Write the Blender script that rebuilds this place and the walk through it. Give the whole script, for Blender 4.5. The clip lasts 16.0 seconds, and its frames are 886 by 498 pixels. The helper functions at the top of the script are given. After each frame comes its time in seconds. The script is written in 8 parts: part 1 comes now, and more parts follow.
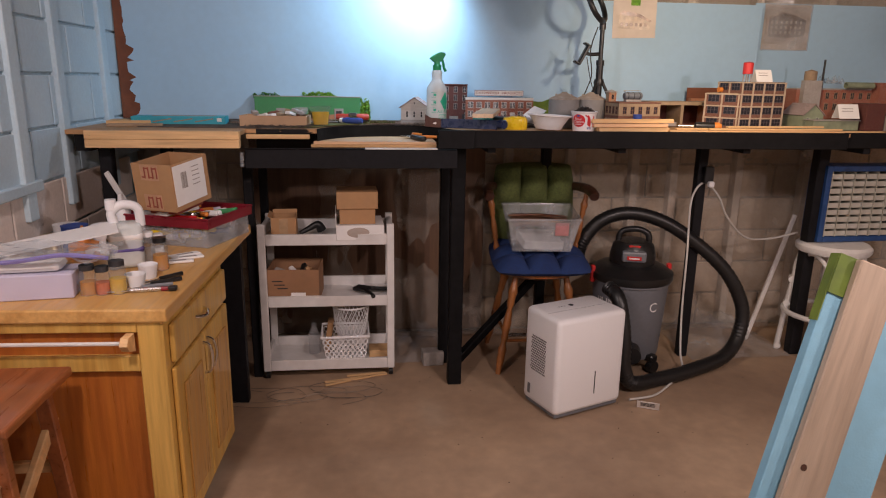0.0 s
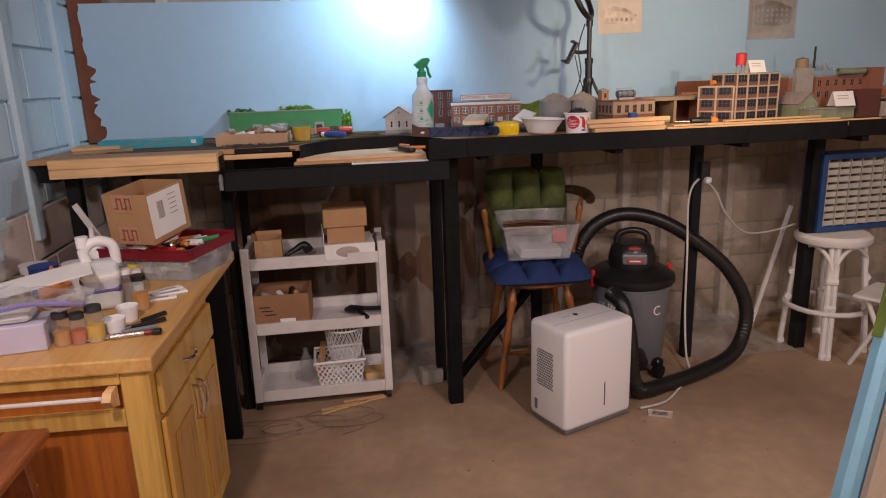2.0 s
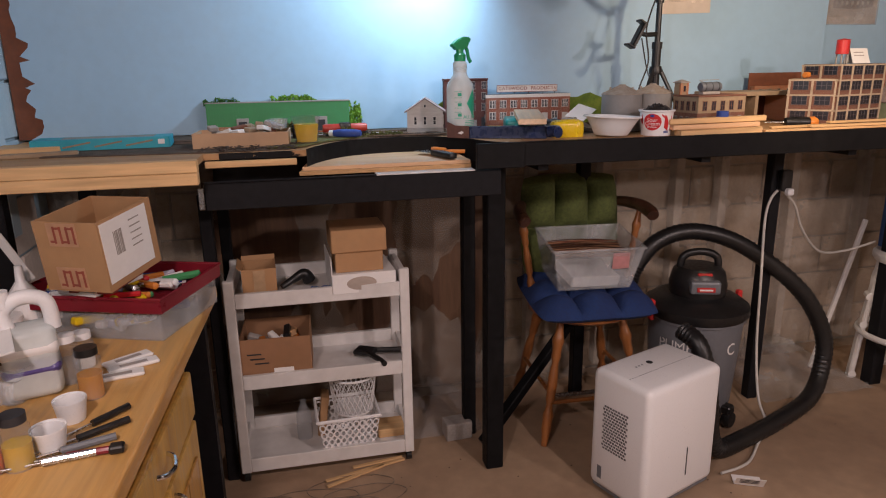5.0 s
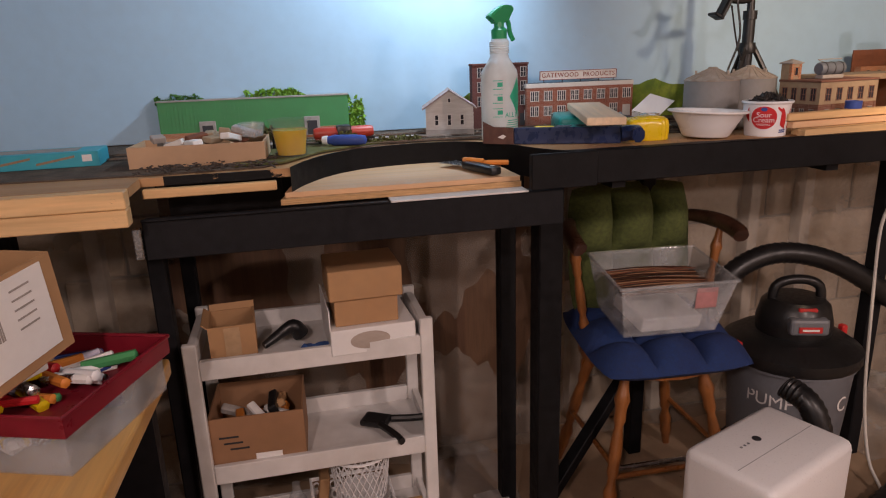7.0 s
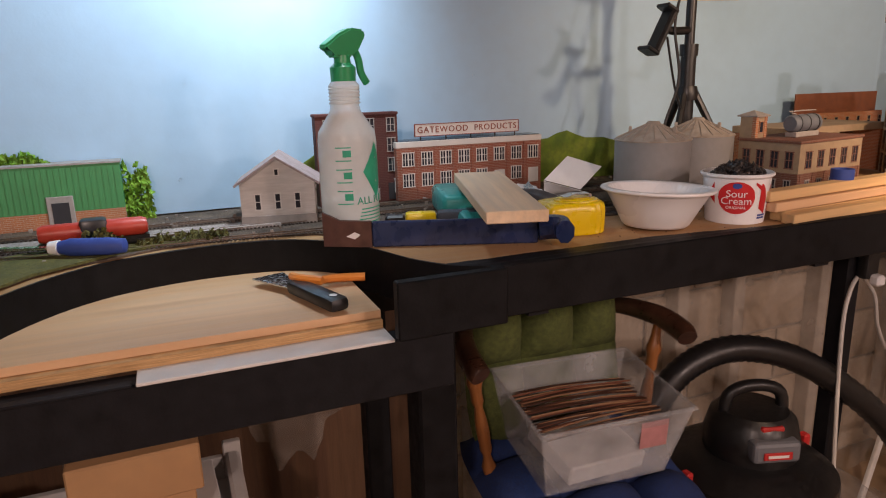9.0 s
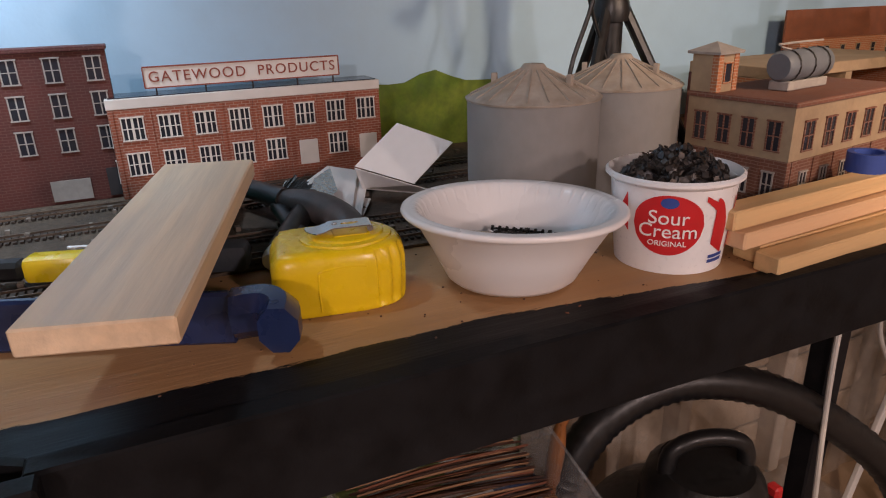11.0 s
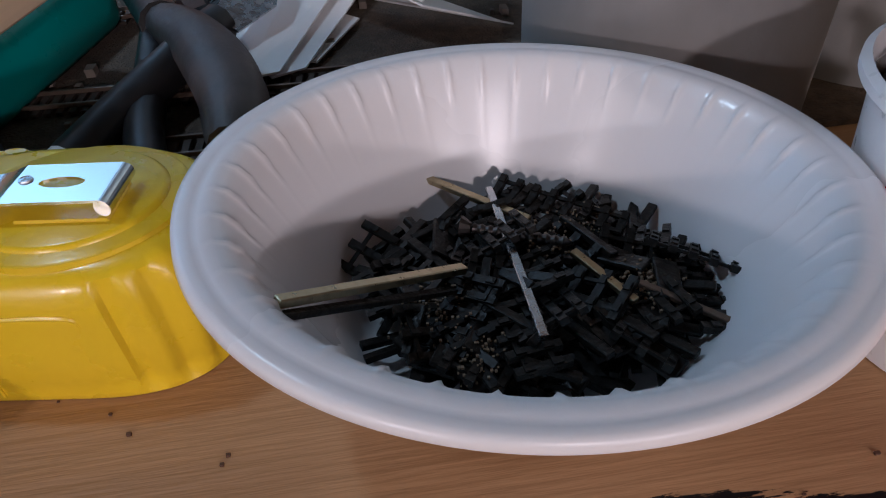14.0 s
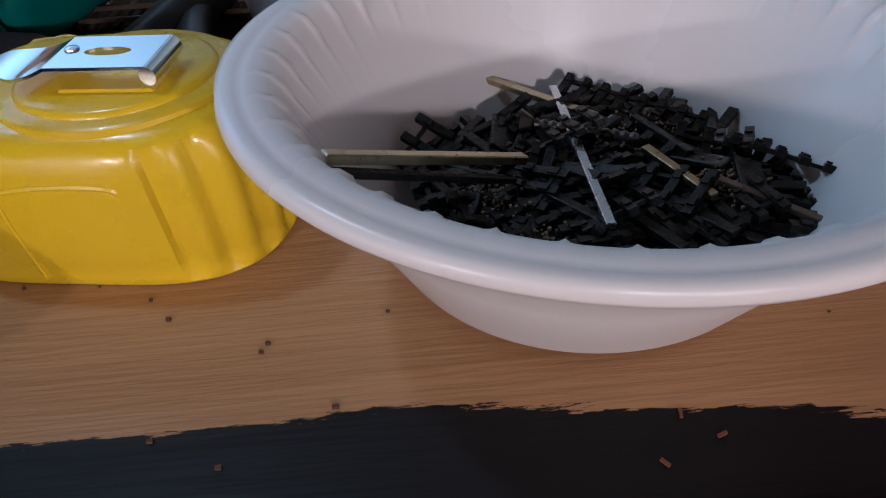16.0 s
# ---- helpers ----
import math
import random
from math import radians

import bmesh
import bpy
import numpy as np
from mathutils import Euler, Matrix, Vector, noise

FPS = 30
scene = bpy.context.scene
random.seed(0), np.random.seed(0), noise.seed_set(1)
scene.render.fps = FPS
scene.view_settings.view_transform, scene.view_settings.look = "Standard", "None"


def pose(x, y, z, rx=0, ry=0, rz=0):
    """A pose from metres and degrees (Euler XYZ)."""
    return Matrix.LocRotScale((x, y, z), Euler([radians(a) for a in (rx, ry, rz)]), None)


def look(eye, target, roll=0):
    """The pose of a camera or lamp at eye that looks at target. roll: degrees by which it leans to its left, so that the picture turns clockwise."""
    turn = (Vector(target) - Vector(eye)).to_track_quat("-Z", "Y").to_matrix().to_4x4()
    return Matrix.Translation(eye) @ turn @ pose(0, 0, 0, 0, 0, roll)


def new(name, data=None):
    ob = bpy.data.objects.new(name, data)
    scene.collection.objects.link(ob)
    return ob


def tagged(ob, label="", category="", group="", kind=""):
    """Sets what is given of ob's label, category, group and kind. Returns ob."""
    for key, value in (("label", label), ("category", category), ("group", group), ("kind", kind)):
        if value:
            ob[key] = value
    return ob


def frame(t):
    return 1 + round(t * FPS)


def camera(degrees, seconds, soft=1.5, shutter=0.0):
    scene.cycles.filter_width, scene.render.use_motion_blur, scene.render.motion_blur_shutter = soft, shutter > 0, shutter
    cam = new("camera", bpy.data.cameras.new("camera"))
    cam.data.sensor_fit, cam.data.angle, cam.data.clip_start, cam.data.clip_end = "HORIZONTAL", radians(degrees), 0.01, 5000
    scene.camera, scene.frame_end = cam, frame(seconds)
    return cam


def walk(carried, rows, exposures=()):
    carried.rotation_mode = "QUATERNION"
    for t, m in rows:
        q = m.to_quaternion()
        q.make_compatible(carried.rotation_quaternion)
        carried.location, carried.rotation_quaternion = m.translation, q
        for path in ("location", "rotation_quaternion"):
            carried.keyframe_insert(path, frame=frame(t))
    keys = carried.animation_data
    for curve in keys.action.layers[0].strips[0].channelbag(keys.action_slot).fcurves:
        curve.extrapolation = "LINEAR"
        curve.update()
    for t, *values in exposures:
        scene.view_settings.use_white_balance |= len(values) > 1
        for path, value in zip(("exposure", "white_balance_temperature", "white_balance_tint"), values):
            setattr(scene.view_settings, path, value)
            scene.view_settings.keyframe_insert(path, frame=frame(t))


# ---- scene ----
cam = camera(67.4, 16.0, 1.1)
PATH = [
    (0, (-0.027, -0.181, 1.471), (0.193, 1.744, 0.977), 0.9),
    (0.5, (-0.069, -0.168, 1.482), (0.164, 1.764, 1.02), 0.1),
    (1, (-0.072, -0.175, 1.492), (0.087, 1.761, 1.013), -0.6),
    (1.5, (-0.102, -0.041, 1.483), (0.235, 1.881, 1.041), -0.0),
    (2, (-0.091, -0.015, 1.495), (0.2, 1.902, 1.003), -1.9),
    (2.5, (-0.081, -0.017, 1.492), (0.169, 1.899, 0.976), -3.1),
    (3, (-0.06, -0.044, 1.488), (0.183, 1.876, 0.983), -2.5),
    (3.5, (-0.075, 0.018, 1.493), (0.182, 1.923, 0.94), -2.5),
    (4, (-0.209, 0.283, 1.492), (0.173, 2.179, 0.982), -0.9),
    (4.5, (-0.278, 0.484, 1.504), (0.111, 2.368, 0.956), -1.4),
    (4.7, (-0.274, 0.565, 1.499), (0.136, 2.451, 0.977), -0.8),
    (6.8, (-0.28, 1.226, 1.473), (0.125, 3.101, 0.905), -2.8),
    (7, (-0.237, 1.302, 1.476), (0.178, 3.177, 0.918), -1.9),
    (7.5, (-0.137, 1.491, 1.474), (0.317, 3.354, 0.906), -2.0),
    (8, (-0.114, 1.685, 1.489), (0.617, 3.46, 0.926), -2.4),
    (8.5, (-0.083, 1.801, 1.497), (0.716, 3.551, 0.949), -2.2),
    (9, (0.027, 1.907, 1.506), (0.753, 3.706, 1.021), -1.5),
    (9.5, (0.18, 1.982, 1.509), (0.876, 3.783, 0.988), -1.6),
    (10, (0.303, 2.101, 1.492), (1.113, 3.846, 0.945), -1.2),
    (10.2, (0.346, 2.158, 1.494), (1.208, 3.881, 0.96), -1.1),
    (12.3, (0.677, 2.544, 1.479), (1.142, 4.112, 0.327), -3.6),
    (12.5, (0.679, 2.579, 1.464), (1.162, 4.117, 0.28), -3.2),
    (13, (0.693, 2.625, 1.438), (1.135, 4.097, 0.159), -1.9),
    (13.5, (0.734, 2.649, 1.44), (1.001, 4.148, 0.142), -2.9),
    (14, (0.748, 2.657, 1.435), (0.904, 4.152, 0.115), -3.8),
    (14.5, (0.753, 2.654, 1.438), (0.873, 4.159, 0.127), -3.9),
    (15, (0.755, 2.642, 1.429), (0.833, 4.139, 0.106), -5.2),
    (15.5, (0.746, 2.644, 1.411), (0.77, 4.138, 0.081), -4.8),
    (16, (0.743, 2.65, 1.405), (0.753, 4.122, 0.051), -5.1),
]
walk(cam, [(t, look(eye, aim, roll)) for t, eye, aim, roll in PATH],
     [(0, -0.1, 6350, 11), (4.7, -0.12, 6350, 11), (7, -0.17, 6750, 14), (9.2, -0.2, 7200, 17), (10.2, -0.18, 7200, 17), (12.3, -0.06, 5600, 9), (16, -0.06, 5600, 9)])


# ---- light ----
world = bpy.data.worlds.new("world")
scene.world = world
world.use_nodes = True
world.node_tree.nodes["Background"].inputs[0].default_value = (0.9, 0.75, 0.6, 1)
world.node_tree.nodes["Background"].inputs[1].default_value = 0.01
scene.view_settings.exposure = 0.0


def lamp(name, kind, energy, colour, m, radius=0.05, cone=0, blend=1.0):
    data = bpy.data.lights.new(name, kind)
    data.energy, data.color, data.shadow_soft_size = energy, colour, radius
    if kind == "SPOT":
        data.spot_size, data.spot_blend = radians(cone), blend
    ob = new(name, data)
    ob.matrix_world = m
    return ob


# cool clamp light over the layout, warm clamp light beside it, a bulb under the joists
lamp("cool_spot", "SPOT", 43, (0.66, 0.84, 1.0), look((0.31, 3.03, 2.03), (0.02, 3.356, 1.64)), 0.03, 140, 1.0)
# second spot added at the cool lamp, to carry its light onto the deck
lamp("cool_spot_lower", "SPOT", 5.0, (0.66, 0.84, 1.0), look((0.34, 2.99, 2.03), (0.62, 2.84, 1.256)), 0.03, 80, 0.8)
lamp("warm_spot", "SPOT", 38, (1.0, 0.74, 0.50), look((1.31, 2.17, 1.925), (1.95, 3.36, 1.56)), 0.04, 112, 0.7)
lamp("ceiling_bulb", "SPOT", 84, (1.0, 0.79, 0.74), look((1.1, 0.5, 2.13), (1.05, 1.9, 0.2)), 0.06, 110, 0.8)
# unseen fill light, added to brighten the counter and the west wall
lamp("ceiling_bulb_far", "POINT", 68, (1.0, 0.79, 0.74), pose(-0.75, 0.65, 2.1), 0.06)
# unseen fill light, added to brighten the wall under the bench's right end
lamp("ceiling_bulb_right", "POINT", 112, (1.0, 0.80, 0.75), pose(2.5, -0.6, 2.1), 0.06)


# ---- materials ----
def mat(name, col, rough=0.6, metal=0.0, var=0.12, col2=None, grain=40.0, blot=3.0, bump=0.15, stretch=(1, 1, 1),
        fine=200.0, coat=0.0, spec=0.5, blot_at=(0.35, 0.7)):
    """Two scales of variation in metres: broad blotches to col2 and a fine grain, with relief."""
    m = bpy.data.materials.new(name)
    m.use_nodes = True
    nt = m.node_tree
    N, L = nt.nodes, nt.links
    b = N["Principled BSDF"]
    tc = N.new("ShaderNodeTexCoord")
    mp = N.new("ShaderNodeMapping")
    mp.inputs["Scale"].default_value = stretch
    L.new(tc.outputs["Object"], mp.inputs["Vector"])
    n1 = N.new("ShaderNodeTexNoise")
    n1.inputs["Scale"].default_value, n1.inputs["Detail"].default_value, n1.inputs["Roughness"].default_value = blot, 5, 0.6
    n2 = N.new("ShaderNodeTexNoise")
    n2.inputs["Scale"].default_value, n2.inputs["Detail"].default_value = grain, 6
    n3 = N.new("ShaderNodeTexNoise")
    n3.inputs["Scale"].default_value, n3.inputs["Detail"].default_value = fine, 3
    for n in (n1, n2, n3):
        L.new(mp.outputs[0], n.inputs["Vector"])
    info = N.new("ShaderNodeObjectInfo")
    mr = N.new("ShaderNodeMapRange")
    mr.inputs[1].default_value, mr.inputs[2].default_value = blot_at
    L.new(n1.outputs[0], mr.inputs[0])
    mix = N.new("ShaderNodeMix")
    mix.data_type = "RGBA"
    c2 = col2 or tuple(c * 0.72 for c in col)
    mix.inputs[6].default_value, mix.inputs[7].default_value = (*col, 1), (*c2, 1)
    L.new(mr.outputs[0], mix.inputs[0])
    hsv = N.new("ShaderNodeHueSaturation")
    mv = N.new("ShaderNodeMapRange")
    mv.inputs[1].default_value, mv.inputs[2].default_value = 0.3, 0.7
    mv.inputs[3].default_value, mv.inputs[4].default_value = 1 - var, 1 + var
    L.new(n2.outputs[0], mv.inputs[0])
    ra = N.new("ShaderNodeMath")
    ra.operation = "MULTIPLY_ADD"
    ra.inputs[1].default_value, ra.inputs[2].default_value = 0.1, -0.05
    L.new(info.outputs["Random"], ra.inputs[0])
    ad = N.new("ShaderNodeMath")
    L.new(mv.outputs[0], ad.inputs[0])
    L.new(ra.outputs[0], ad.inputs[1])
    L.new(ad.outputs[0], hsv.inputs["Value"])
    L.new(mix.outputs[2], hsv.inputs["Color"])
    L.new(hsv.outputs[0], b.inputs["Base Color"])
    rr = N.new("ShaderNodeMapRange")
    rr.inputs[1].default_value, rr.inputs[2].default_value = 0.3, 0.7
    rr.inputs[3].default_value, rr.inputs[4].default_value = max(0.02, rough - 0.1), min(1, rough + 0.1)
    L.new(n2.outputs[0], rr.inputs[0])
    L.new(rr.outputs[0], b.inputs["Roughness"])
    b.inputs["Metallic"].default_value = metal
    b.inputs["Coat Weight"].default_value = coat
    b.inputs["Specular IOR Level"].default_value = spec
    if bump:
        bp = N.new("ShaderNodeBump")
        bp.inputs["Strength"].default_value, bp.inputs["Distance"].default_value = bump, 0.002
        hs = N.new("ShaderNodeMath")
        L.new(n2.outputs[0], hs.inputs[0])
        L.new(n3.outputs[0], hs.inputs[1])
        L.new(hs.outputs[0], bp.inputs["Height"])
        L.new(bp.outputs[0], b.inputs["Normal"])
    return m


def wood(name, col, col2, axis=0, rough=0.55, var=0.18, coat=0.0):
    st = [14.0, 14.0, 14.0]
    st[axis] = 1.0
    return mat(name, col, rough, 0, var, col2, grain=5, blot=1.2, bump=0.2, stretch=tuple(st), fine=30, coat=coat, blot_at=(0.45, 0.62))


def film(name, tint, clear=0.6, rough=0.1):
    """Thin clear plastic: mostly see-through, with gloss and a milky haze."""
    m = bpy.data.materials.new(name)
    m.use_nodes = True
    N, L = m.node_tree.nodes, m.node_tree.links
    out = N["Material Output"]
    b = N["Principled BSDF"]
    b.inputs["Base Color"].default_value = (*tint, 1)
    b.inputs["Roughness"].default_value = rough
    tr = N.new("ShaderNodeBsdfTransparent")
    tr.inputs[0].default_value = (*[0.5 + 0.5 * c for c in tint], 1)
    mx = N.new("ShaderNodeMixShader")
    tc = N.new("ShaderNodeTexCoord")
    nz = N.new("ShaderNodeTexNoise")
    nz.inputs["Scale"].default_value, nz.inputs["Detail"].default_value = 9, 6
    L.new(tc.outputs["Object"], nz.inputs["Vector"])
    mr = N.new("ShaderNodeMapRange")
    mr.inputs[1].default_value, mr.inputs[2].default_value = 0.3, 0.7
    mr.inputs[3].default_value, mr.inputs[4].default_value = min(1, clear + 0.12), clear - 0.12
    L.new(nz.outputs[0], mr.inputs[0])
    bp = N.new("ShaderNodeBump")
    bp.inputs["Strength"].default_value, bp.inputs["Distance"].default_value = 0.5, 0.006
    L.new(nz.outputs[0], bp.inputs["Height"])
    L.new(bp.outputs[0], b.inputs["Normal"])
    L.new(mr.outputs[0], mx.inputs[0])
    L.new(b.outputs[0], mx.inputs[1])
    L.new(tr.outputs[0], mx.inputs[2])
    L.new(mx.outputs[0], out.inputs[0])
    return m


def liquid(name, tint):
    """A clear coloured liquid."""
    m = mat(name, tint, 0.12, 0, 0.03, bump=0)
    b = m.node_tree.nodes["Principled BSDF"]
    b.inputs["Transmission Weight"].default_value = 0.4
    b.inputs["IOR"].default_value = 1.34
    return m


def brickmat(name, c1, c2, mortar, w=0.0026, h=0.0009, rough=0.85):
    """Moulded model brickwork, at model scale."""
    m = mat(name, c1, rough, 0, 0.15, c2, grain=60, blot=14, bump=0)
    N, L = m.node_tree.nodes, m.node_tree.links
    b = N["Principled BSDF"]
    br = N.new("ShaderNodeTexBrick")
    br.inputs["Scale"].default_value = 1.0
    br.inputs["Brick Width"].default_value, br.inputs["Row Height"].default_value = w * 4, h * 4
    br.inputs["Mortar Size"].default_value = h * 0.5
    src = b.inputs["Base Color"].links[0].from_socket
    L.new(src, br.inputs["Color1"])
    L.new(src, br.inputs["Color2"])
    br.inputs["Mortar"].default_value = (*mortar, 1)
    tc = N.new("ShaderNodeTexCoord")
    sep = N.new("ShaderNodeSeparateXYZ")
    com = N.new("ShaderNodeCombineXYZ")
    ad = N.new("ShaderNodeMath")
    L.new(tc.outputs["Object"], sep.inputs[0])
    L.new(sep.outputs[0], ad.inputs[0])
    L.new(sep.outputs[1], ad.inputs[1])
    L.new(ad.outputs[0], com.inputs[0])
    L.new(sep.outputs[2], com.inputs[1])
    L.new(com.outputs[0], br.inputs["Vector"])
    L.new(br.outputs[0], b.inputs["Base Color"])
    return m


CONCRETE = mat("floor_concrete", (0.41, 0.29, 0.19), 0.62, 0, 0.10, (0.26, 0.175, 0.115), grain=18, blot=1.7, bump=0.12, fine=150)
BLOCKBLUE = mat("blue_block_paint", (0.50, 0.64, 0.72), 0.75, 0, 0.05, (0.42, 0.57, 0.68), grain=70, blot=2, bump=0.5)
BLOCKWHITE = mat("bare_white_block", (0.74, 0.68, 0.64), 0.85, 0, 0.06, (0.63, 0.56, 0.51), grain=70, blot=3, bump=0.5)
BLOCKGREY = mat("grey_block", (0.62, 0.54, 0.44), 0.9, 0, 0.1, (0.45, 0.37, 0.29), grain=60, blot=2, bump=0.5)
MORTAR = mat("mortar", (0.45, 0.42, 0.38), 0.9, bump=0.4)
MORTARBLUE = mat("blue_painted_joint", (0.44, 0.57, 0.65), 0.85, bump=0.4)
SKY = mat("sky_blue_backdrop_paint", (0.34, 0.53, 0.70), 0.6, 0, 0.025, (0.37, 0.56, 0.72), grain=30, blot=1.5, bump=0.08)
HARDBOARD = mat("brown_hardboard", (0.20, 0.07, 0.035), 0.8, 0, 0.15, grain=60, blot=8, bump=0.2)
PINE = wood("pine", (0.66, 0.43, 0.21), (0.55, 0.33, 0.15))
PINEY = wood("pine_along_y", (0.62, 0.42, 0.20), (0.50, 0.31, 0.13), 1)
PINEZ = wood("pine_upright", (0.31, 0.24, 0.175), (0.25, 0.19, 0.135), 2)
PLY = wood("plywood", (0.66, 0.42, 0.24), (0.61, 0.37, 0.20), 0, 0.55, 0.07)
PLYEDGE = mat("plywood_edge", (0.42, 0.24, 0.10), 0.8, 0, 0.3, (0.55, 0.34, 0.16), grain=30, blot=12, stretch=(1, 1, 40))
BLACKPAINT = mat("black_painted_wood", (0.005, 0.005, 0.006), 0.55, 0, 0.3, (0.008, 0.008, 0.009), grain=40, blot=5, bump=0.15, spec=0.14)
CHARCOAL = mat("charcoal_painted_wood", (0.010, 0.010, 0.012), 0.55, 0, 0.25, (0.011, 0.011, 0.013), grain=40, blot=4, bump=0.15, spec=0.16)
WHITEPAINT = mat("white_paint", (0.72, 0.71, 0.70), 0.5, 0, 0.05, (0.62, 0.60, 0.58), grain=25, blot=6, bump=0.1)
WHITEPLASTIC = mat("white_plastic", (0.80, 0.80, 0.81), 0.35, 0, 0.015, (0.78, 0.78, 0.79), grain=200, blot=2, bump=0.02)
FOAM = mat("foam_plate", (0.80, 0.79, 0.79), 0.3, 0, 0.006, (0.79, 0.78, 0.78), grain=4, blot=3, bump=0.015, fine=1500)
BLACKPLASTIC = mat("black_plastic", (0.012, 0.012, 0.013), 0.38, 0, 0.2, grain=80, blot=8, bump=0.05)
DARKPLASTIC = mat("dull_black_plastic", (0.006, 0.0055, 0.005), 0.42, 0, 0.4, (0.016, 0.013, 0.010), grain=400, blot=90, bump=0.25, spec=0.35)
GREYPLASTIC = mat("grey_plastic", (0.16, 0.17, 0.19), 0.45, 0, 0.06, (0.14, 0.15, 0.17), grain=60, blot=4, bump=0.05)
REDPLASTIC = mat("red_plastic", (0.55, 0.03, 0.03), 0.4, 0, 0.05, bump=0.02)
MAROON = mat("maroon_plastic", (0.23, 0.012, 0.025), 0.35, 0, 0.06, bump=0.03)
GREENPLASTIC = mat("green_plastic", (0.01, 0.33, 0.13), 0.35, 0, 0.05, (0.01, 0.28, 0.10), bump=0.02)
YELLOW = mat("yellow_plastic", (0.78, 0.55, 0.01), 0.3, 0, 0.04, (0.70, 0.48, 0.01), grain=60, blot=30, bump=0.04, fine=400, coat=0.15)
ORANGE = mat("orange_plastic", (0.75, 0.25, 0.04), 0.45, 0, 0.05, bump=0.03)
STEEL = mat("steel", (0.62, 0.64, 0.67), 0.25, 1.0, 0.05, (0.5, 0.52, 0.55), grain=200, blot=40, bump=0.05)
CHROME = mat("chrome", (0.8, 0.8, 0.8), 0.12, 1.0, 0.03, bump=0)
BRASS = mat("dull_brass", (0.50, 0.42, 0.27), 0.35, 1.0, 0.15, (0.4, 0.33, 0.2), grain=300, blot=60, bump=0.1)
CARD = mat("cardboard", (0.43, 0.25, 0.12), 0.8, 0, 0.05, (0.38, 0.21, 0.10), grain=30, blot=5, bump=0.08)
CARDDARK = mat("dark_cardboard", (0.32, 0.17, 0.09), 0.8, 0, 0.06, (0.26, 0.14, 0.07), grain=30, blot=5, bump=0.08)
PAPER = mat("white_paper", (0.80, 0.79, 0.78), 0.7, 0, 0.02, (0.76, 0.75, 0.74), grain=60, blot=8, bump=0.03)
INK = mat("dark_ink", (0.03, 0.03, 0.035), 0.7, bump=0)
INKRED = mat("red_brown_ink", (0.30, 0.07, 0.045), 0.7, bump=0)
INKBLUE = mat("blue_ink", (0.03, 0.07, 0.32), 0.6, bump=0)
LABELRED = mat("red_label_ink", (0.62, 0.02, 0.025), 0.4, 0, 0.03, bump=0)
LABELGREEN = mat("green_label_ink", (0.015, 0.40, 0.24), 0.45, 0, 0.05, bump=0)
PHOTO = mat("sepia_photo", (0.26, 0.17, 0.12), 0.25, 0, 0.4, (0.60, 0.50, 0.42), grain=18, blot=9, bump=0)
SKETCH = mat("sepia_sketch", (0.50, 0.42, 0.34), 0.7, 0, 0.3, (0.70, 0.63, 0.55), grain=30, blot=12, bump=0)
VARNISH = wood("honey_varnished_wood", (0.50, 0.27, 0.07), (0.40, 0.20, 0.05), 2, 0.35, 0.15, 0.2)
VARNISHPALE = wood("pale_varnished_wood", (0.60, 0.37, 0.095), (0.50, 0.28, 0.06), 2, 0.4, 0.15, 0.15)
ORANGEWOOD = wood("orange_stained_panel", (0.42, 0.135, 0.022), (0.34, 0.10, 0.018), 2, 0.35, 0.12, 0.25)
STOOLWOOD = wood("red_brown_stool_wood", (0.30, 0.10, 0.035), (0.22, 0.07, 0.025), 1, 0.35, 0.15, 0.3)
COUNTER = wood("butcher_counter", (0.63, 0.37, 0.125), (0.52, 0.28, 0.08), 1, 0.4, 0.12, 0.15)
TURNED = wood("turned_maple", (0.31, 0.115, 0.032), (0.20, 0.07, 0.02), 2, 0.35, 0.2, 0.3)
DARKWOOD = wood("dark_walnut", (0.06, 0.025, 0.015), (0.04, 0.017, 0.01), 0, 0.35, 0.2, 0.3)
GREENCLOTH = mat("olive_corduroy", (0.10, 0.125, 0.035), 0.95, 0, 0.25, (0.075, 0.095, 0.025), grain=90, blot=7, bump=0.5)
BLUECLOTH = mat("navy_cloth", (0.012, 0.035, 0.13), 0.95, 0, 0.2, (0.01, 0.025, 0.10), grain=120, blot=8, bump=0.5)
FOAMBLUE = mat("blue_painted_foam", (0.20, 0.40, 0.52), 0.7, 0, 0.06, (0.16, 0.34, 0.46), grain=40, blot=5, bump=0.2)
OLIVEPAINT = mat("olive_paint_patch", (0.12, 0.17, 0.02), 0.7, 0, 0.2, (0.07, 0.11, 0.015), grain=20, blot=9, bump=0.1)
FOAMTAN = mat("tan_foam_face", (0.48, 0.36, 0.27), 0.8, 0, 0.06, (0.43, 0.32, 0.24), grain=40, blot=3, bump=0.15)
TEAL = mat("teal_printed_card", (0.02, 0.30, 0.40), 0.5, 0, 0.08, (0.03, 0.36, 0.46), grain=30, blot=9, bump=0.05)
TURQ = mat("turquoise_plastic", (0.01, 0.30, 0.28), 0.35, 0, 0.06, bump=0.03)
NAVY = mat("navy_tool_paint", (0.012, 0.025, 0.09), 0.3, 0, 0.1, (0.01, 0.02, 0.06), grain=60, blot=20, bump=0.05, coat=0.2)
RUST = mat("brown_tool_steel", (0.12, 0.06, 0.045), 0.45, 0.6, 0.2, (0.08, 0.035, 0.03), grain=60, blot=12, bump=0.1)
BRICKRED = brickmat("red_model_brick", (0.30, 0.085, 0.045), (0.24, 0.06, 0.035), (0.36, 0.22, 0.17))
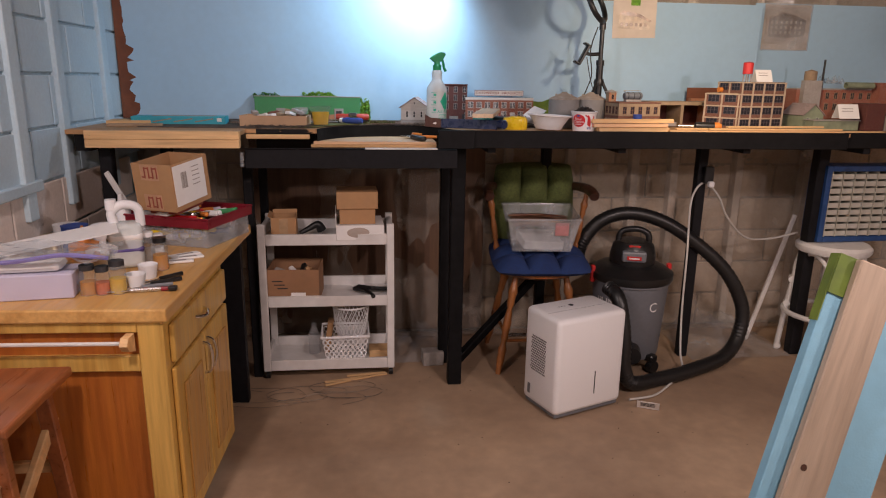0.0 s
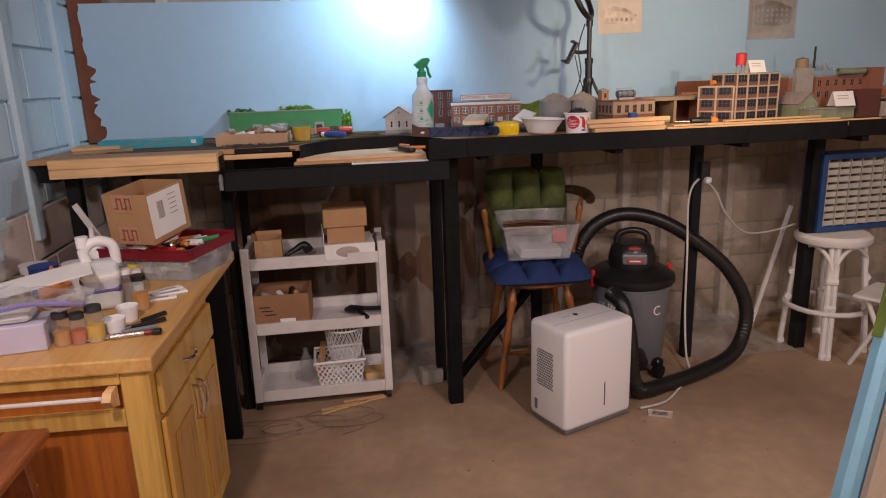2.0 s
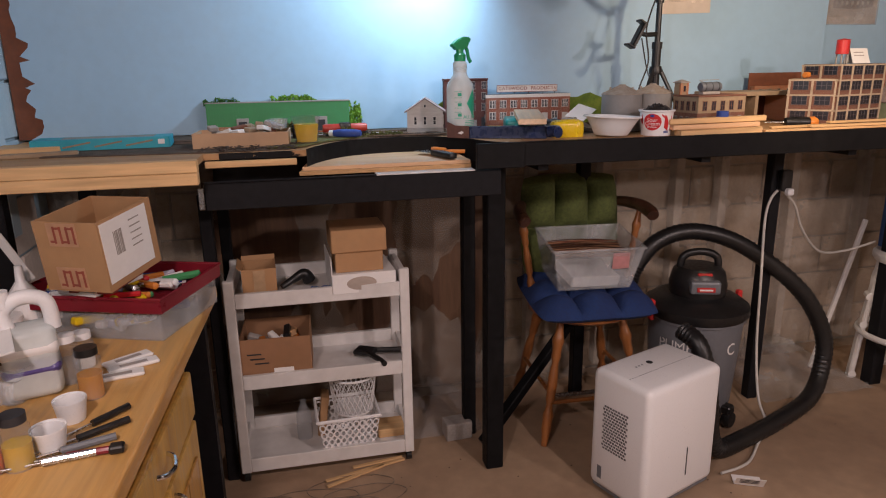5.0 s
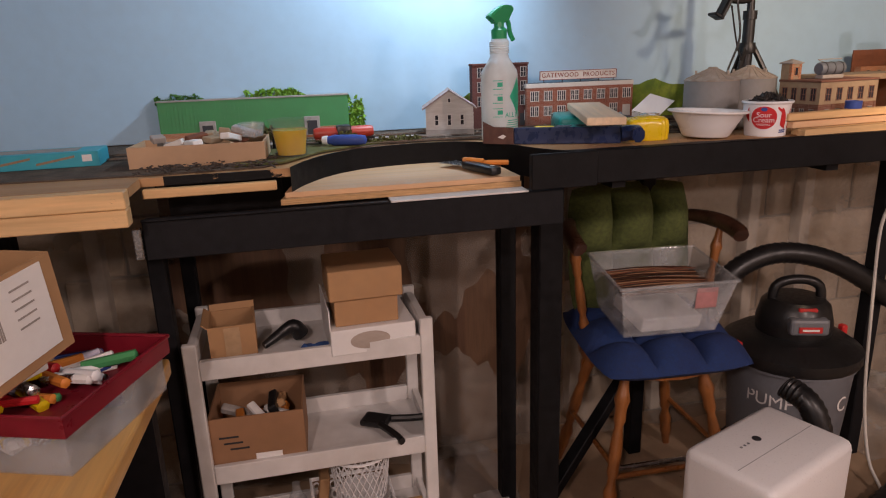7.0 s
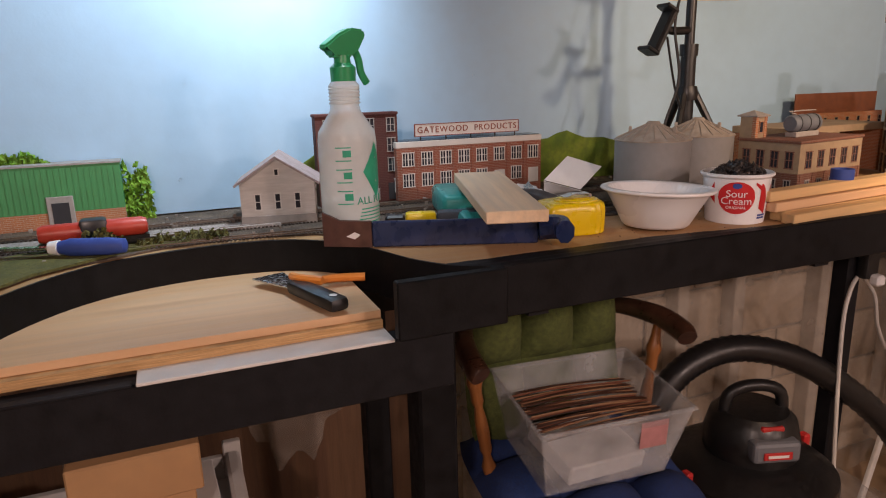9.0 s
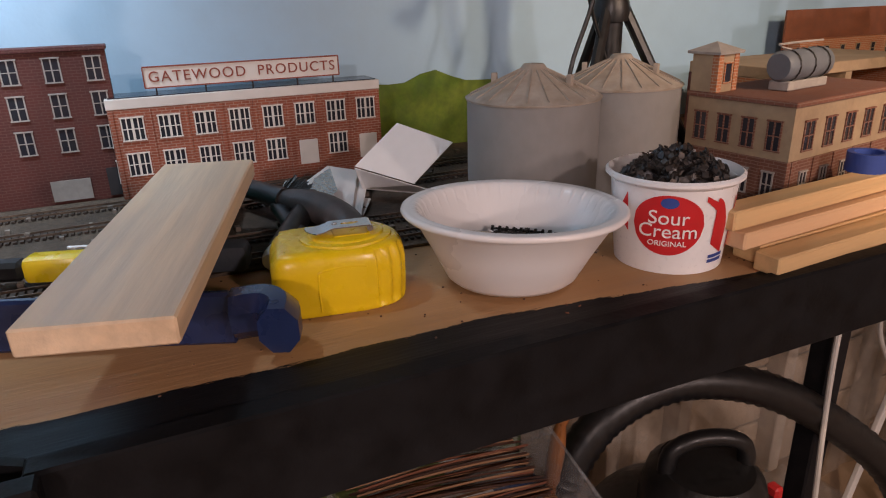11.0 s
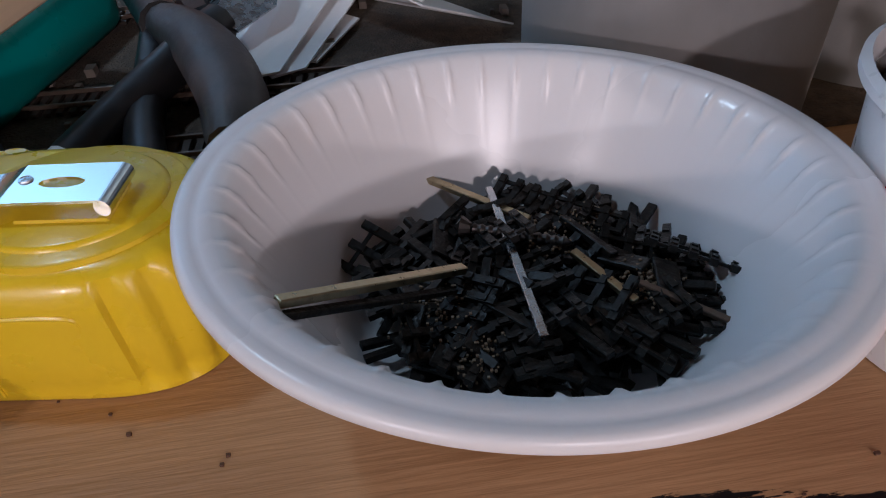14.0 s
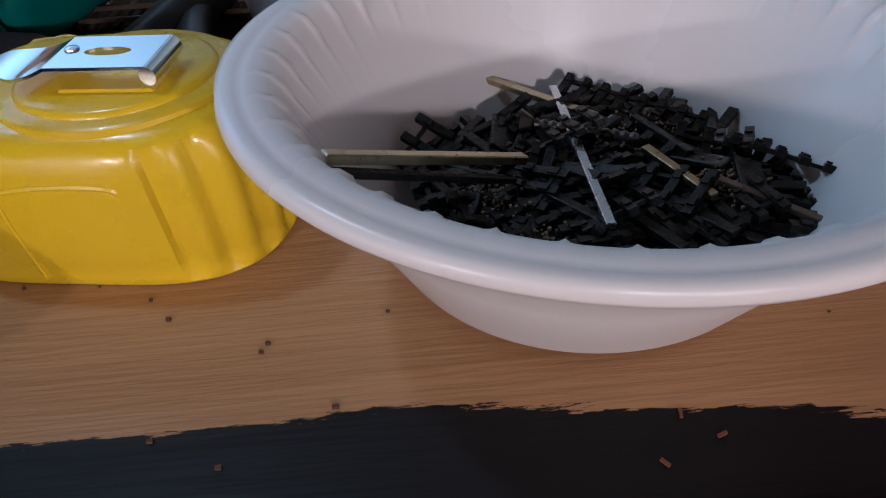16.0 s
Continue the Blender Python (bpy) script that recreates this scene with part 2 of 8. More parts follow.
BRICKDARK = brickmat("dark_model_brick", (0.105, 0.028, 0.022), (0.075, 0.02, 0.018), (0.12, 0.05, 0.04))
FRAMECREAM = mat("cream_concrete_frame", (0.50, 0.40, 0.30), 0.75, 0, 0.1, (0.40, 0.31, 0.22), grain=90, blot=20, bump=0.1)
BRICKBROWN = brickmat("brown_model_brick", (0.17, 0.065, 0.04), (0.13, 0.05, 0.03), (0.22, 0.13, 0.10))
BRICKORANGE = brickmat("orange_model_brick", (0.40, 0.15, 0.06), (0.33, 0.11, 0.05), (0.42, 0.28, 0.2))
STUCCO = mat("tan_model_stucco", (0.34, 0.25, 0.16), 0.8, 0, 0.1, (0.27, 0.19, 0.12), grain=90, blot=20, bump=0.15)
MODELGREY = mat("grey_model_plastic", (0.36, 0.33, 0.31), 0.7, 0, 0.1, (0.28, 0.26, 0.24), grain=120, blot=20, bump=0.1)
MODELWHITE = mat("white_model_siding", (0.62, 0.59, 0.56), 0.7, 0, 0.06, (0.52, 0.49, 0.46), grain=60, blot=20, bump=0.1, stretch=(1, 1, 8))
MODELROOF = mat("faded_shingle_roof", (0.36, 0.28, 0.27), 0.85, 0, 0.2, (0.28, 0.21, 0.20), grain=120, blot=20, bump=0.3)
TRIMWHITE = mat("white_model_trim", (0.75, 0.72, 0.68), 0.6, 0, 0.05, bump=0.05)
GLASSDARK = mat("dark_model_glazing", (0.03, 0.03, 0.04), 0.15, 0, 0.2, bump=0)
MODELGREEN = mat("green_metal_siding", (0.05, 0.26, 0.09), 0.55, 0, 0.05, (0.045, 0.23, 0.08), grain=30, blot=9, bump=0.05)
SAGE = mat("sage_model_siding", (0.26, 0.30, 0.20), 0.7, 0, 0.1, grain=60, blot=20, bump=0.1)
SILO = mat("weathered_silo_grey", (0.24, 0.235, 0.23), 0.6, 0, 0.06, (0.23, 0.22, 0.21), grain=60, blot=16, bump=0.08)
SILOROOF = mat("weathered_silo_roof", (0.40, 0.35, 0.30), 0.7, 0, 0.1, (0.30, 0.24, 0.18), grain=80, blot=25, bump=0.1)
LEAF = mat("leaf_green", (0.10, 0.28, 0.02), 0.8, 0, 0.3, (0.20, 0.36, 0.04), grain=80, blot=25, bump=0.2)
LEAFDARK = mat("dark_leaf_green", (0.03, 0.12, 0.02), 0.8, 0, 0.3, (0.07, 0.20, 0.03), grain=80, blot=25, bump=0.2)
HILL = mat("painted_hill_green", (0.08, 0.15, 0.015), 0.8, 0, 0.2, (0.18, 0.25, 0.03), grain=60, blot=22, bump=0.1)
GROUNDCOVER = mat("brown_scenic_ground", (0.12, 0.085, 0.06), 0.95, 0, 0.35, (0.045, 0.033, 0.025), grain=180, blot=18, bump=0.8, fine=600)
GRASSMAT = mat("olive_turf", (0.13, 0.12, 0.03), 0.95, 0, 0.4, (0.07, 0.075, 0.02), grain=220, blot=25, bump=1.0, fine=700)
TIE = mat("railway_tie", (0.045, 0.032, 0.024), 0.85, 0, 0.3, (0.08, 0.06, 0.05), grain=200, blot=40, bump=0.3)
RAIL = mat("rusty_rail", (0.22, 0.16, 0.12), 0.5, 0.6, 0.2, (0.14, 0.1, 0.08), grain=200, blot=60, bump=0.1)
BALLAST = mat("grey_pink_gravel", (0.42, 0.36, 0.33), 0.95, 0, 0.4, (0.30, 0.25, 0.22), grain=300, blot=60, bump=1.0, fine=900)
AMBER = liquid("amber_liquid", (0.8, 0.36, 0.03))
AMBERRED = liquid("red_amber_liquid", (0.8, 0.17, 0.02))
YELLOWLIQ = liquid("yellow_liquid", (0.95, 0.62, 0.03))
PURPLELIQ = mat("violet_liquid", (0.12, 0.09, 0.30), 0.3, 0, 0.05, bump=0)
LILAC = mat("lilac_box", (0.55, 0.53, 0.66), 0.6, 0, 0.06, (0.48, 0.46, 0.60), grain=20, blot=10, bump=0.05)
CORDWHITE = mat("white_cord", (0.62, 0.60, 0.56), 0.5, 0, 0.05, bump=0)
STUD = mat("white_washed_stud", (0.66, 0.62, 0.57), 0.8, 0, 0.12, (0.52, 0.48, 0.43), grain=20, blot=4, bump=0.2)
JOIST = wood("old_joist", (0.20, 0.13, 0.08), (0.14, 0.09, 0.055), 1, 0.8)
CLEAR = film("clear_plastic", (0.80, 0.82, 0.84), 0.82, 0.1)
GLASSY = film("clear_glass", (0.85, 0.86, 0.86), 0.92, 0.05)
CUPFILM = film("thin_cup_plastic", (0.85, 0.86, 0.86), 1.06, 0.05)
MILKY = film("milky_plastic", (0.86, 0.92, 0.92), 0.42, 0.25)
VAPOUR = film("vapour_barrier_sheet", (0.72, 0.66, 0.58), 0.78, 0.16)
BAGVIOLET = film("violet_zip_edge", (0.30, 0.27, 0.60), 0.35, 0.2)


# ---- mesh helpers ----
def box(bm, a, b, m=None):
    vs = [bm.verts.new(((a[0], b[0])[i], (a[1], b[1])[j], (a[2], b[2])[k])) for i in (0, 1) for j in (0, 1) for k in (0, 1)]
    if m is not None:
        for v in vs:
            v.co = m @ v.co
    for q in ((0, 1, 3, 2), (4, 6, 7, 5), (0, 4, 5, 1), (2, 3, 7, 6), (0, 2, 6, 4), (1, 5, 7, 3)):
        bm.faces.new([vs[i] for i in q])
    return bm


def B(a, b, bev=0.0, seg=1):
    bm = box(bmesh.new(), a, b)
    if bev:
        bmesh.ops.bevel(bm, geom=bm.edges[:], offset=bev, segments=seg, affect="EDGES", profile=0.5)
    return bm


def lathe(profile, seg=24, wob=None, bm=None, at=(0, 0, 0)):
    """Turns (radius, z) pairs round the z axis. wob(angle, index) multiplies the radius."""
    bm = bm or bmesh.new()
    rings = []
    for i, (r, z) in enumerate(profile):
        if r < 1e-6:
            rings.append([bm.verts.new((at[0], at[1], at[2] + z))])
        else:
            ring = []
            for k in range(seg):
                a = 2 * math.pi * k / seg
                rr = r * (wob(a, i) if wob else 1)
                ring.append(bm.verts.new((at[0] + rr * math.cos(a), at[1] + rr * math.sin(a), at[2] + z)))
            rings.append(ring)
    for p, q in zip(rings, rings[1:]):
        if len(p) == 1 and len(q) == 1:
            continue
        for k in range(seg):
            j = (k + 1) % seg
            if len(p) == 1:
                bm.faces.new((p[0], q[k], q[j]))
            elif len(q) == 1:
                bm.faces.new((p[k], p[j], q[0]))
            else:
                bm.faces.new((p[k], p[j], q[j], q[k]))
    return bm


def smooth_line(pts, n=6):
    out = []
    P = [Vector(p) for p in pts]
    for i in range(len(P) - 1):
        a, b, c, d = P[max(i - 1, 0)], P[i], P[i + 1], P[min(i + 2, len(P) - 1)]
        for k in range(n):
            t = k / n
            out.append(0.5 * ((2 * b) + (c - a) * t + (2 * a - 5 * b + 4 * c - d) * t * t + (3 * b - a - 3 * c + d) * t ** 3))
    return out + [P[-1]]


def tube(pts, r, seg=8, n=6, bm=None, rib=0.0):
    """A round bar along a smooth line; rib: every other ring thicker by that share."""
    bm = bm or bmesh.new()
    line = smooth_line(pts, n) if n else [Vector(p) for p in pts]
    side = None
    rings = []
    for i, p in enumerate(line):
        d = (line[min(i + 1, len(line) - 1)] - line[max(i - 1, 0)]).normalized()
        if side is None:
            side = d.cross(Vector((0.13, 0.31, 0.94))).normalized()
        side = (side - d * side.dot(d)).normalized()
        up = d.cross(side)
        rad = (r(i / (len(line) - 1)) if callable(r) else r) * (1 + (rib if i % 2 else 0))
        rings.append([bm.verts.new(p + rad * (math.cos(2 * math.pi * k / seg) * side + math.sin(2 * math.pi * k / seg) * up)) for k in range(seg)])
    for a, b in zip(rings, rings[1:]):
        for k in range(seg):
            bm.faces.new((a[k], a[(k + 1) % seg], b[(k + 1) % seg], b[k]))
    bm.faces.new(rings[0][::-1])
    bm.faces.new(rings[-1])
    return bm


def prism(poly, z0, z1, bm=None, m=None):
    bm = bm or bmesh.new()
    lo = [bm.verts.new((x, y, z0)) for x, y in poly]
    hi = [bm.verts.new((x, y, z1)) for x, y in poly]
    if m is not None:
        for v in lo + hi:
            v.co = m @ v.co
    bm.faces.new(lo[::-1])
    bm.faces.new(hi)
    for i in range(len(poly)):
        j = (i + 1) % len(poly)
        bm.faces.new((lo[i], lo[j], hi[j], hi[i]))
    return bm


def mesh_of(name, bm, material, smooth=False):
    bmesh.ops.recalc_face_normals(bm, faces=bm.faces[:])
    me = bpy.data.meshes.new(name)
    bm.to_mesh(me)
    bm.free()
    me.materials.append(material)
    if smooth:
        me.shade_smooth()
        me.set_sharp_from_angle(angle=radians(40))
    return me


def part(name, bm, material, parent, label="", smooth=False, m=None):
    ob = new(name, mesh_of(name, bm, material, smooth))
    ob.parent = parent
    if m is not None:
        ob.matrix_basis = m
    if label:
        ob["label"] = label
    return ob


def same(ob, m, parent=None):
    """Another object on ob's mesh, at the pose m."""
    o = new(ob.name.split(".")[0], ob.data)
    o.parent = parent or ob.parent
    o.matrix_basis = m
    return o


def thing(name, m, label, category, group="", kind=""):
    ob = new(name)
    ob.empty_display_size = 0.05
    ob.matrix_basis = m
    return tagged(ob, label, category, group, kind)


def solo(name, bm, material, m, label, category, group="", kind="", smooth=False):
    ob = new(name, mesh_of(name, bm, material, smooth))
    ob.matrix_basis = m
    return tagged(ob, label, category, group, kind)


def lettering(text, size, material, name="lettering", bend=0.0, depth=0.0004, parent=None, m=None, spread=1.0):
    """Raised letters in the built-in font, centred, in the local x-z plane facing -y; bend: radius of the round face."""
    cu = bpy.data.curves.new("letters", "FONT")
    cu.body, cu.size, cu.extrude, cu.align_x, cu.align_y = text, size, depth, "CENTER", "CENTER"
    cu.space_character = spread
    tmp = new("letters", cu)
    me = bpy.data.meshes.new_from_object(tmp.evaluated_get(bpy.context.evaluated_depsgraph_get()))
    bpy.data.objects.remove(tmp)
    for v in me.vertices:
        x, y, z = v.co
        if bend:
            a = x / bend
            v.co = ((bend + z) * math.sin(a), -(bend + z) * math.cos(a), y)
        else:
            v.co = (x, -z, y)
    me.materials.clear()
    me.materials.append(material)
    ob = new(name, me)
    ob.parent = parent
    if m is not None:
        ob.matrix_basis = m
    return ob


def patch(r, a0, a1, z0, z1, n=10, lean=0.0, poly=None, bm=None):
    """A thin label on a round side, from angle a0 to a1 (degrees, 0 faces -y); lean: growth of the radius with height."""
    bm = bm or bmesh.new()
    cols = []
    for k in range(n + 1):
        f = k / n
        a = radians(a0 + (a1 - a0) * f)
        lo, hi = (z0, z1) if poly is None else poly(f)
        cols.append([bm.verts.new(((r + lean * z) * math.sin(a), -(r + lean * z) * math.cos(a), z)) for z in (lo, hi)])
    for c, d in zip(cols, cols[1:]):
        bm.faces.new((c[0], d[0], d[1], c[1]))
    return bm


T0 = pose(0, 0, 0)
TOP = 1.256

# ---- shell of the basement ----
bm = bmesh.new()
n = 44
grid = [[bm.verts.new((-1.4 + 6.0 * i / n, -2.8 + 6.5 * j / n, 0.004 * noise.noise((i * 0.3, j * 0.3, 0)))) for j in range(n + 1)] for i in range(n + 1)]
for i in range(n):
    for j in range(n):
        bm.faces.new((grid[i][j], grid[i + 1][j], grid[i + 1][j + 1], grid[i][j + 1]))
solo("floor", bm, CONCRETE, T0, "tan stained concrete basement floor", "floor", kind="structure", smooth=True)
wall_west = solo("wall_west", B((-1.45, -2.8, 0), (-1.262, 3.8, 2.3)), MORTARBLUE, T0, "concrete block wall painted light blue above bare white", "wall", kind="structure")
wall_north = solo("wall_north", B((-1.45, 3.572, 0), (4.6, 3.8, 2.3)), MORTAR, T0, "grey concrete block wall behind plastic sheeting", "wall", kind="structure")
solo("wall_east", B((4.4, -2.8, 0), (4.6, 3.572, 2.3)), BLOCKGREY, T0, "plain grey basement wall", "wall", kind="structure")
solo("wall_south", B((-1.262, -3.0, 0), (4.6, -2.8, 2.3)), BLOCKGREY, T0, "plain grey basement wall", "wall", kind="structure")
bm = B((-1.45, -3.0, 2.44), (4.6, 3.8, 2.5))
for i in range(15):
    box(bm, (-1.25 + 0.4 * i, -2.8, 2.24), (-1.21 + 0.4 * i, 3.57, 2.44))
solo("ceiling", bm, JOIST, T0, "dark unfinished ceiling with wooden joists", "ceiling", kind="structure")

# furring strips on the west wall, painted like the blocks
for y, w in ((2.30, 0.07), (2.66, 0.06), (3.14, 0.07)):
    solo("trim", B((-1.262, y, 0.95), (-1.232, y + w, 2.24), 0.004), BLOCKBLUE, T0, "light blue painted furring strip on the block wall", "trim", kind="structure")
solo("trim", B((-1.262, 1.2, 1.05), (-1.226, 2.42, 1.09), 0.004), BLOCKBLUE, T0, "light blue painted board along the block wall", "trim", kind="structure")

# ---- backdrop ----
bm = bmesh.new()
edge = [(-1.205, 1.262)]
random.seed(5)
z = 1.262
while z < 1.88:
    z += random.uniform(0.008, 0.03)
    edge.append((-1.205 + (0.045 if z < 1.6 else 0.012) * random.random() * (1.2 - 0.6 * (z - 1.26)), min(z, 1.88)))
poly = [(2.06, 1.262)] + [(2.06, 1.88)] + [(x, zz) for x, zz in edge[::-1]]
prism([(x, zz) for x, zz in poly], 0, 0.006, bm, Matrix(((1, 0, 0, 0), (0, 0, 1, 3.356), (0, 1, 0, 0), (0, 0, 0, 1))))
backdrop = thing("backdrop", T0, "sky blue painted hardboard backdrop with one torn edge", "backdrop", kind="structure")
part("panel", bm, SKY, backdrop)
part("panel", B((2.075, 3.43, 1.262), (3.2, 3.436, 1.90)), SKY, backdrop)
part("panel", B((2.061, 3.357, 1.262), (2.0745, 3.43, 1.88)), SKY, backdrop)
part("panel", B((-1.245, 3.363, 1.262), (-1.10, 3.368, 2.05)), HARDBOARD, backdrop, "bare brown hardboard edge")
for x in (-0.55, 0.05, 0.68, 1.3):
    for z in (1.33, 1.52, 1.78):
        part("screw", lathe([(0, -0.002), (0.0035, -0.001), (0.0035, 0.0)], 8), STEEL, backdrop, m=pose(x + 0.02 * math.sin(9 * z + x), 3.355, z, 90))
# dim wall and hanging plastic above the backdrop
bm = bmesh.new()
for i in range(24):
    x = -0.2 + 0.14 * i
    a = [bm.verts.new((x + dx, 3.49 + 0.03 * math.sin(3 * (i + k)), zz)) for k, dx in ((0, 0), (1, 0.14)) for zz in (1.84 + 0.04 * math.sin(2.1 * (i + k)), 2.3)]
    bm.faces.new((a[0], a[2], a[3], a[1]))
solo("plastic_sheet", bm, VAPOUR, T0, "loose clear plastic sheet hanging over the backdrop", "sheet", kind="structure", smooth=True)

# ---- wall under the layout: studs and vapour barrier ----
for x in (-0.9, -0.32, 0.74, 1.10, 1.48, 1.72, 2.12, 2.55):
    solo("trim", B((x, 3.50, 0.05), (x + 0.045, 3.571, 2.2), 0.003), STUD, T0, "whitewashed furring stud on the block wall", "stud", kind="structure")
# plywood near the post; its width behind the cart stands for shade there
solo("trim", B((-0.66, 3.47, 0.05), (0.62, 3.499, 1.15), 0.003), wood("brown_ply_sheet", (0.12, 0.065, 0.035), (0.09, 0.045, 0.025), 2), T0,
     "dark brown plywood sheet behind the plastic, widened behind the cart as shade", "panel", kind="structure")
bm = bmesh.new()
nx, nz = 110, 26
rows = []
for i in range(nx + 1):
    x = -1.2 + 4.4 * i / nx
    col = []
    for k in range(nz + 1):
        zz = 1.2 * k / nz + 0.02
        y = 3.485 - 0.03 * (1 - min(1, zz * 2)) - 0.02 * abs(math.sin(x * 6.5)) + 0.016 * noise.noise((x * 4, zz * 3, 1)) + 0.012 * noise.noise((x * 22, zz * 7, 3))
        col.append(bm.verts.new((x, y, zz)))
    rows.append(col)
for i in range(nx):
    for k in range(nz):
        bm.faces.new((rows[i][k], rows[i + 1][k], rows[i + 1][k + 1], rows[i][k + 1]))
solo("vapour_barrier", bm, VAPOUR, T0, "wrinkled clear plastic vapour barrier over the block wall", "sheet", kind="structure", smooth=True)
# the sheet's crumpled end on the floor
for x0, x1, y0, y1, h, name in ((1.72, 2.3, 3.02, 3.44, 0.17, 3.0), (0.08, 0.42, 3.10, 3.44, 0.12, 8.0)):
    bm = bmesh.new()
    g = [[bm.verts.new((x0 + (x1 - x0) * i / 26, y0 + (y1 - y0) * j / 20,
                        0.006 + h * max(0, math.sin(math.pi * i / 26)) * (j / 20) ** 1.2 * (0.7 + 0.5 * abs(noise.noise((i * 0.45, j * 0.4, name))))
                        + 0.02 * abs(noise.noise((i * 0.9, j * 0.9, name))))) for j in range(21)] for i in range(27)]
    for i in range(26):
        for j in range(20):
            bm.faces.new((g[i][j], g[i + 1][j], g[i + 1][j + 1], g[i][j + 1]))
    solo("crumpled_plastic", bm, CLEAR, T0, "crumpled clear plastic sheet lying on the floor by the wall", "sheet", smooth=True)

# ---- layout bench ----
layout = thing("layout_bench", pose(0, 0, 0), "black wooden model railway bench on square posts", "bench")
random.seed(3)
curve = [(-0.245, 2.755), (-0.215, 2.83), (-0.16, 2.92), (-0.09, 2.985), (0.0, 3.02), (0.1, 3.03), (0.19, 3.015), (0.26, 2.96), (0.305, 2.88), (0.335, 2.80), (0.37, 2.745), (0.42, 2.712)]
curve = [(p.x, p.y) for p in smooth_line([(x, y, 0) for x, y in curve], 4)]
poly = [(-1.225, 2.64), (-0.545, 2.64), (-0.545, 2.745), (-0.40, 2.75), (-0.36, 2.742)] + curve + [(2.2, 2.712), (2.2, 2.74), (3.15, 2.74), (3.15, 3.354), (-1.225, 3.354)]
DECK = wood("honey_plywood_deck", (0.47, 0.28, 0.14), (0.42, 0.24, 0.115), 0, 0.5, 0.05)
nt = DECK.node_tree
nt.nodes["Principled BSDF"].inputs["Specular IOR Level"].default_value = 0.2
tc = nt.nodes.new("ShaderNodeTexCoord")
sp = nt.nodes.new("ShaderNodeSeparateXYZ")
nz1 = nt.nodes.new("ShaderNodeTexNoise")
nz1.inputs["Scale"].default_value, nz1.inputs["Detail"].default_value, nz1.inputs["Roughness"].default_value = 85, 9, 0.8
mpv = nt.nodes.new("ShaderNodeMapping")
mpv.inputs["Scale"].default_value = (0.14, 1, 1)
nt.links.new(tc.outputs["Object"], mpv.inputs["Vector"])
nt.links.new(mpv.outputs[0], nz1.inputs["Vector"])
nt.links.new(tc.outputs["Object"], sp.inputs[0])
am = nt.nodes.new("ShaderNodeMath")
am.operation = "MULTIPLY_ADD"
am.inputs[1].default_value = 0.022
nt.links.new(nz1.outputs[0], am.inputs[0])
sl = nt.nodes.new("ShaderNodeMath")
sl.operation = "MULTIPLY_ADD"
sl.inputs[1].default_value = 0.12
nt.links.new(sp.outputs[0], sl.inputs[0])
nt.links.new(sp.outputs[1], sl.inputs[2])
nt.links.new(sl.outputs[0], am.inputs[2])
th = nt.nodes.new("ShaderNodeMath")
th.operation = "LESS_THAN"
th.inputs[1].default_value = 2.8500
nt.links.new(am.outputs[0], th.inputs[0])
mxp = nt.nodes.new("ShaderNodeMix")
mxp.data_type = "RGBA"
src = nt.nodes["Principled BSDF"].inputs["Base Color"].links[0].from_socket
nt.links.new(src, mxp.inputs[6])
mxp.inputs[7].default_value = (0.006, 0.006, 0.007, 1)
bare = nt.nodes.new("ShaderNodeMath")
bare.operation = "GREATER_THAN"
bare.inputs[1].default_value = -0.5
nt.links.new(sp.outputs[0], bare.inputs[0])
lev = nt.nodes.new("ShaderNodeMath")
lev.operation = "MULTIPLY_ADD"
lev.inputs[1].default_value = 0.022
nt.links.new(nz1.outputs[0], lev.inputs[0])
nt.links.new(sp.outputs[1], lev.inputs[2])
lvt = nt.nodes.new("ShaderNodeMath")
lvt.operation = "LESS_THAN"
lvt.inputs[1].default_value = 2.762
nt.links.new(lev.outputs[0], lvt.inputs[0])
andp = nt.nodes.new("ShaderNodeMath")
andp.operation = "MULTIPLY"
nt.links.new(th.outputs[0], andp.inputs[0])
nt.links.new(lvt.outputs[0], andp.inputs[1])
both = nt.nodes.new("ShaderNodeMath")
both.operation = "MULTIPLY"
nt.links.new(andp.outputs[0], both.inputs[0])
nt.links.new(bare.outputs[0], both.inputs[1])
nt.links.new(both.outputs[0], mxp.inputs[0])
nt.links.new(mxp.outputs[2], nt.nodes["Principled BSDF"].inputs["Base Color"])
part("deck", prism(poly, TOP - 0.018, TOP), DECK, layout, "honey plywood deck with black paint along its edge")
# pine edge boards of the raw section
for z0 in (1.188, 1.2225):
    part("edge_board", B((-1.14, 2.60, z0), (-0.545, 2.638, z0 + 0.0335), 0.002), PINE, layout, "bare pine edge board")
for x in (-1.12, -0.565):
    for z in (1.205, 1.24):
        part("screw", lathe([(0, -0.002), (0.005, -0.001), (0.005, 0.0)], 8), INK, layout, m=pose(x, 2.5995, z, 90))
part("edge_board", B((-0.54, 2.725, 1.216), (-0.275, 2.742, 1.235), 0.002), PINE, layout, "split strip of bare pine")
# main fascia, the cut end that stands proud, and the lower beam
part("fascia", B((0.42, 2.692, 1.184), (2.18, 2.711, 1.2595), 0.002), BLACKPAINT, layout)
part("fascia", B((2.185, 2.715, 1.188), (3.15, 2.738, 1.2595), 0.002), BLACKPAINT, layout)
part("fascia", B((0.272, 2.672, 1.183), (0.43, 2.690, 1.262), 0.002), BLACKPAINT, layout)
part("lower_beam", B((-0.545, 2.700, 1.094), (0.36, 2.736, 1.176), 0.002), CHARCOAL, layout)
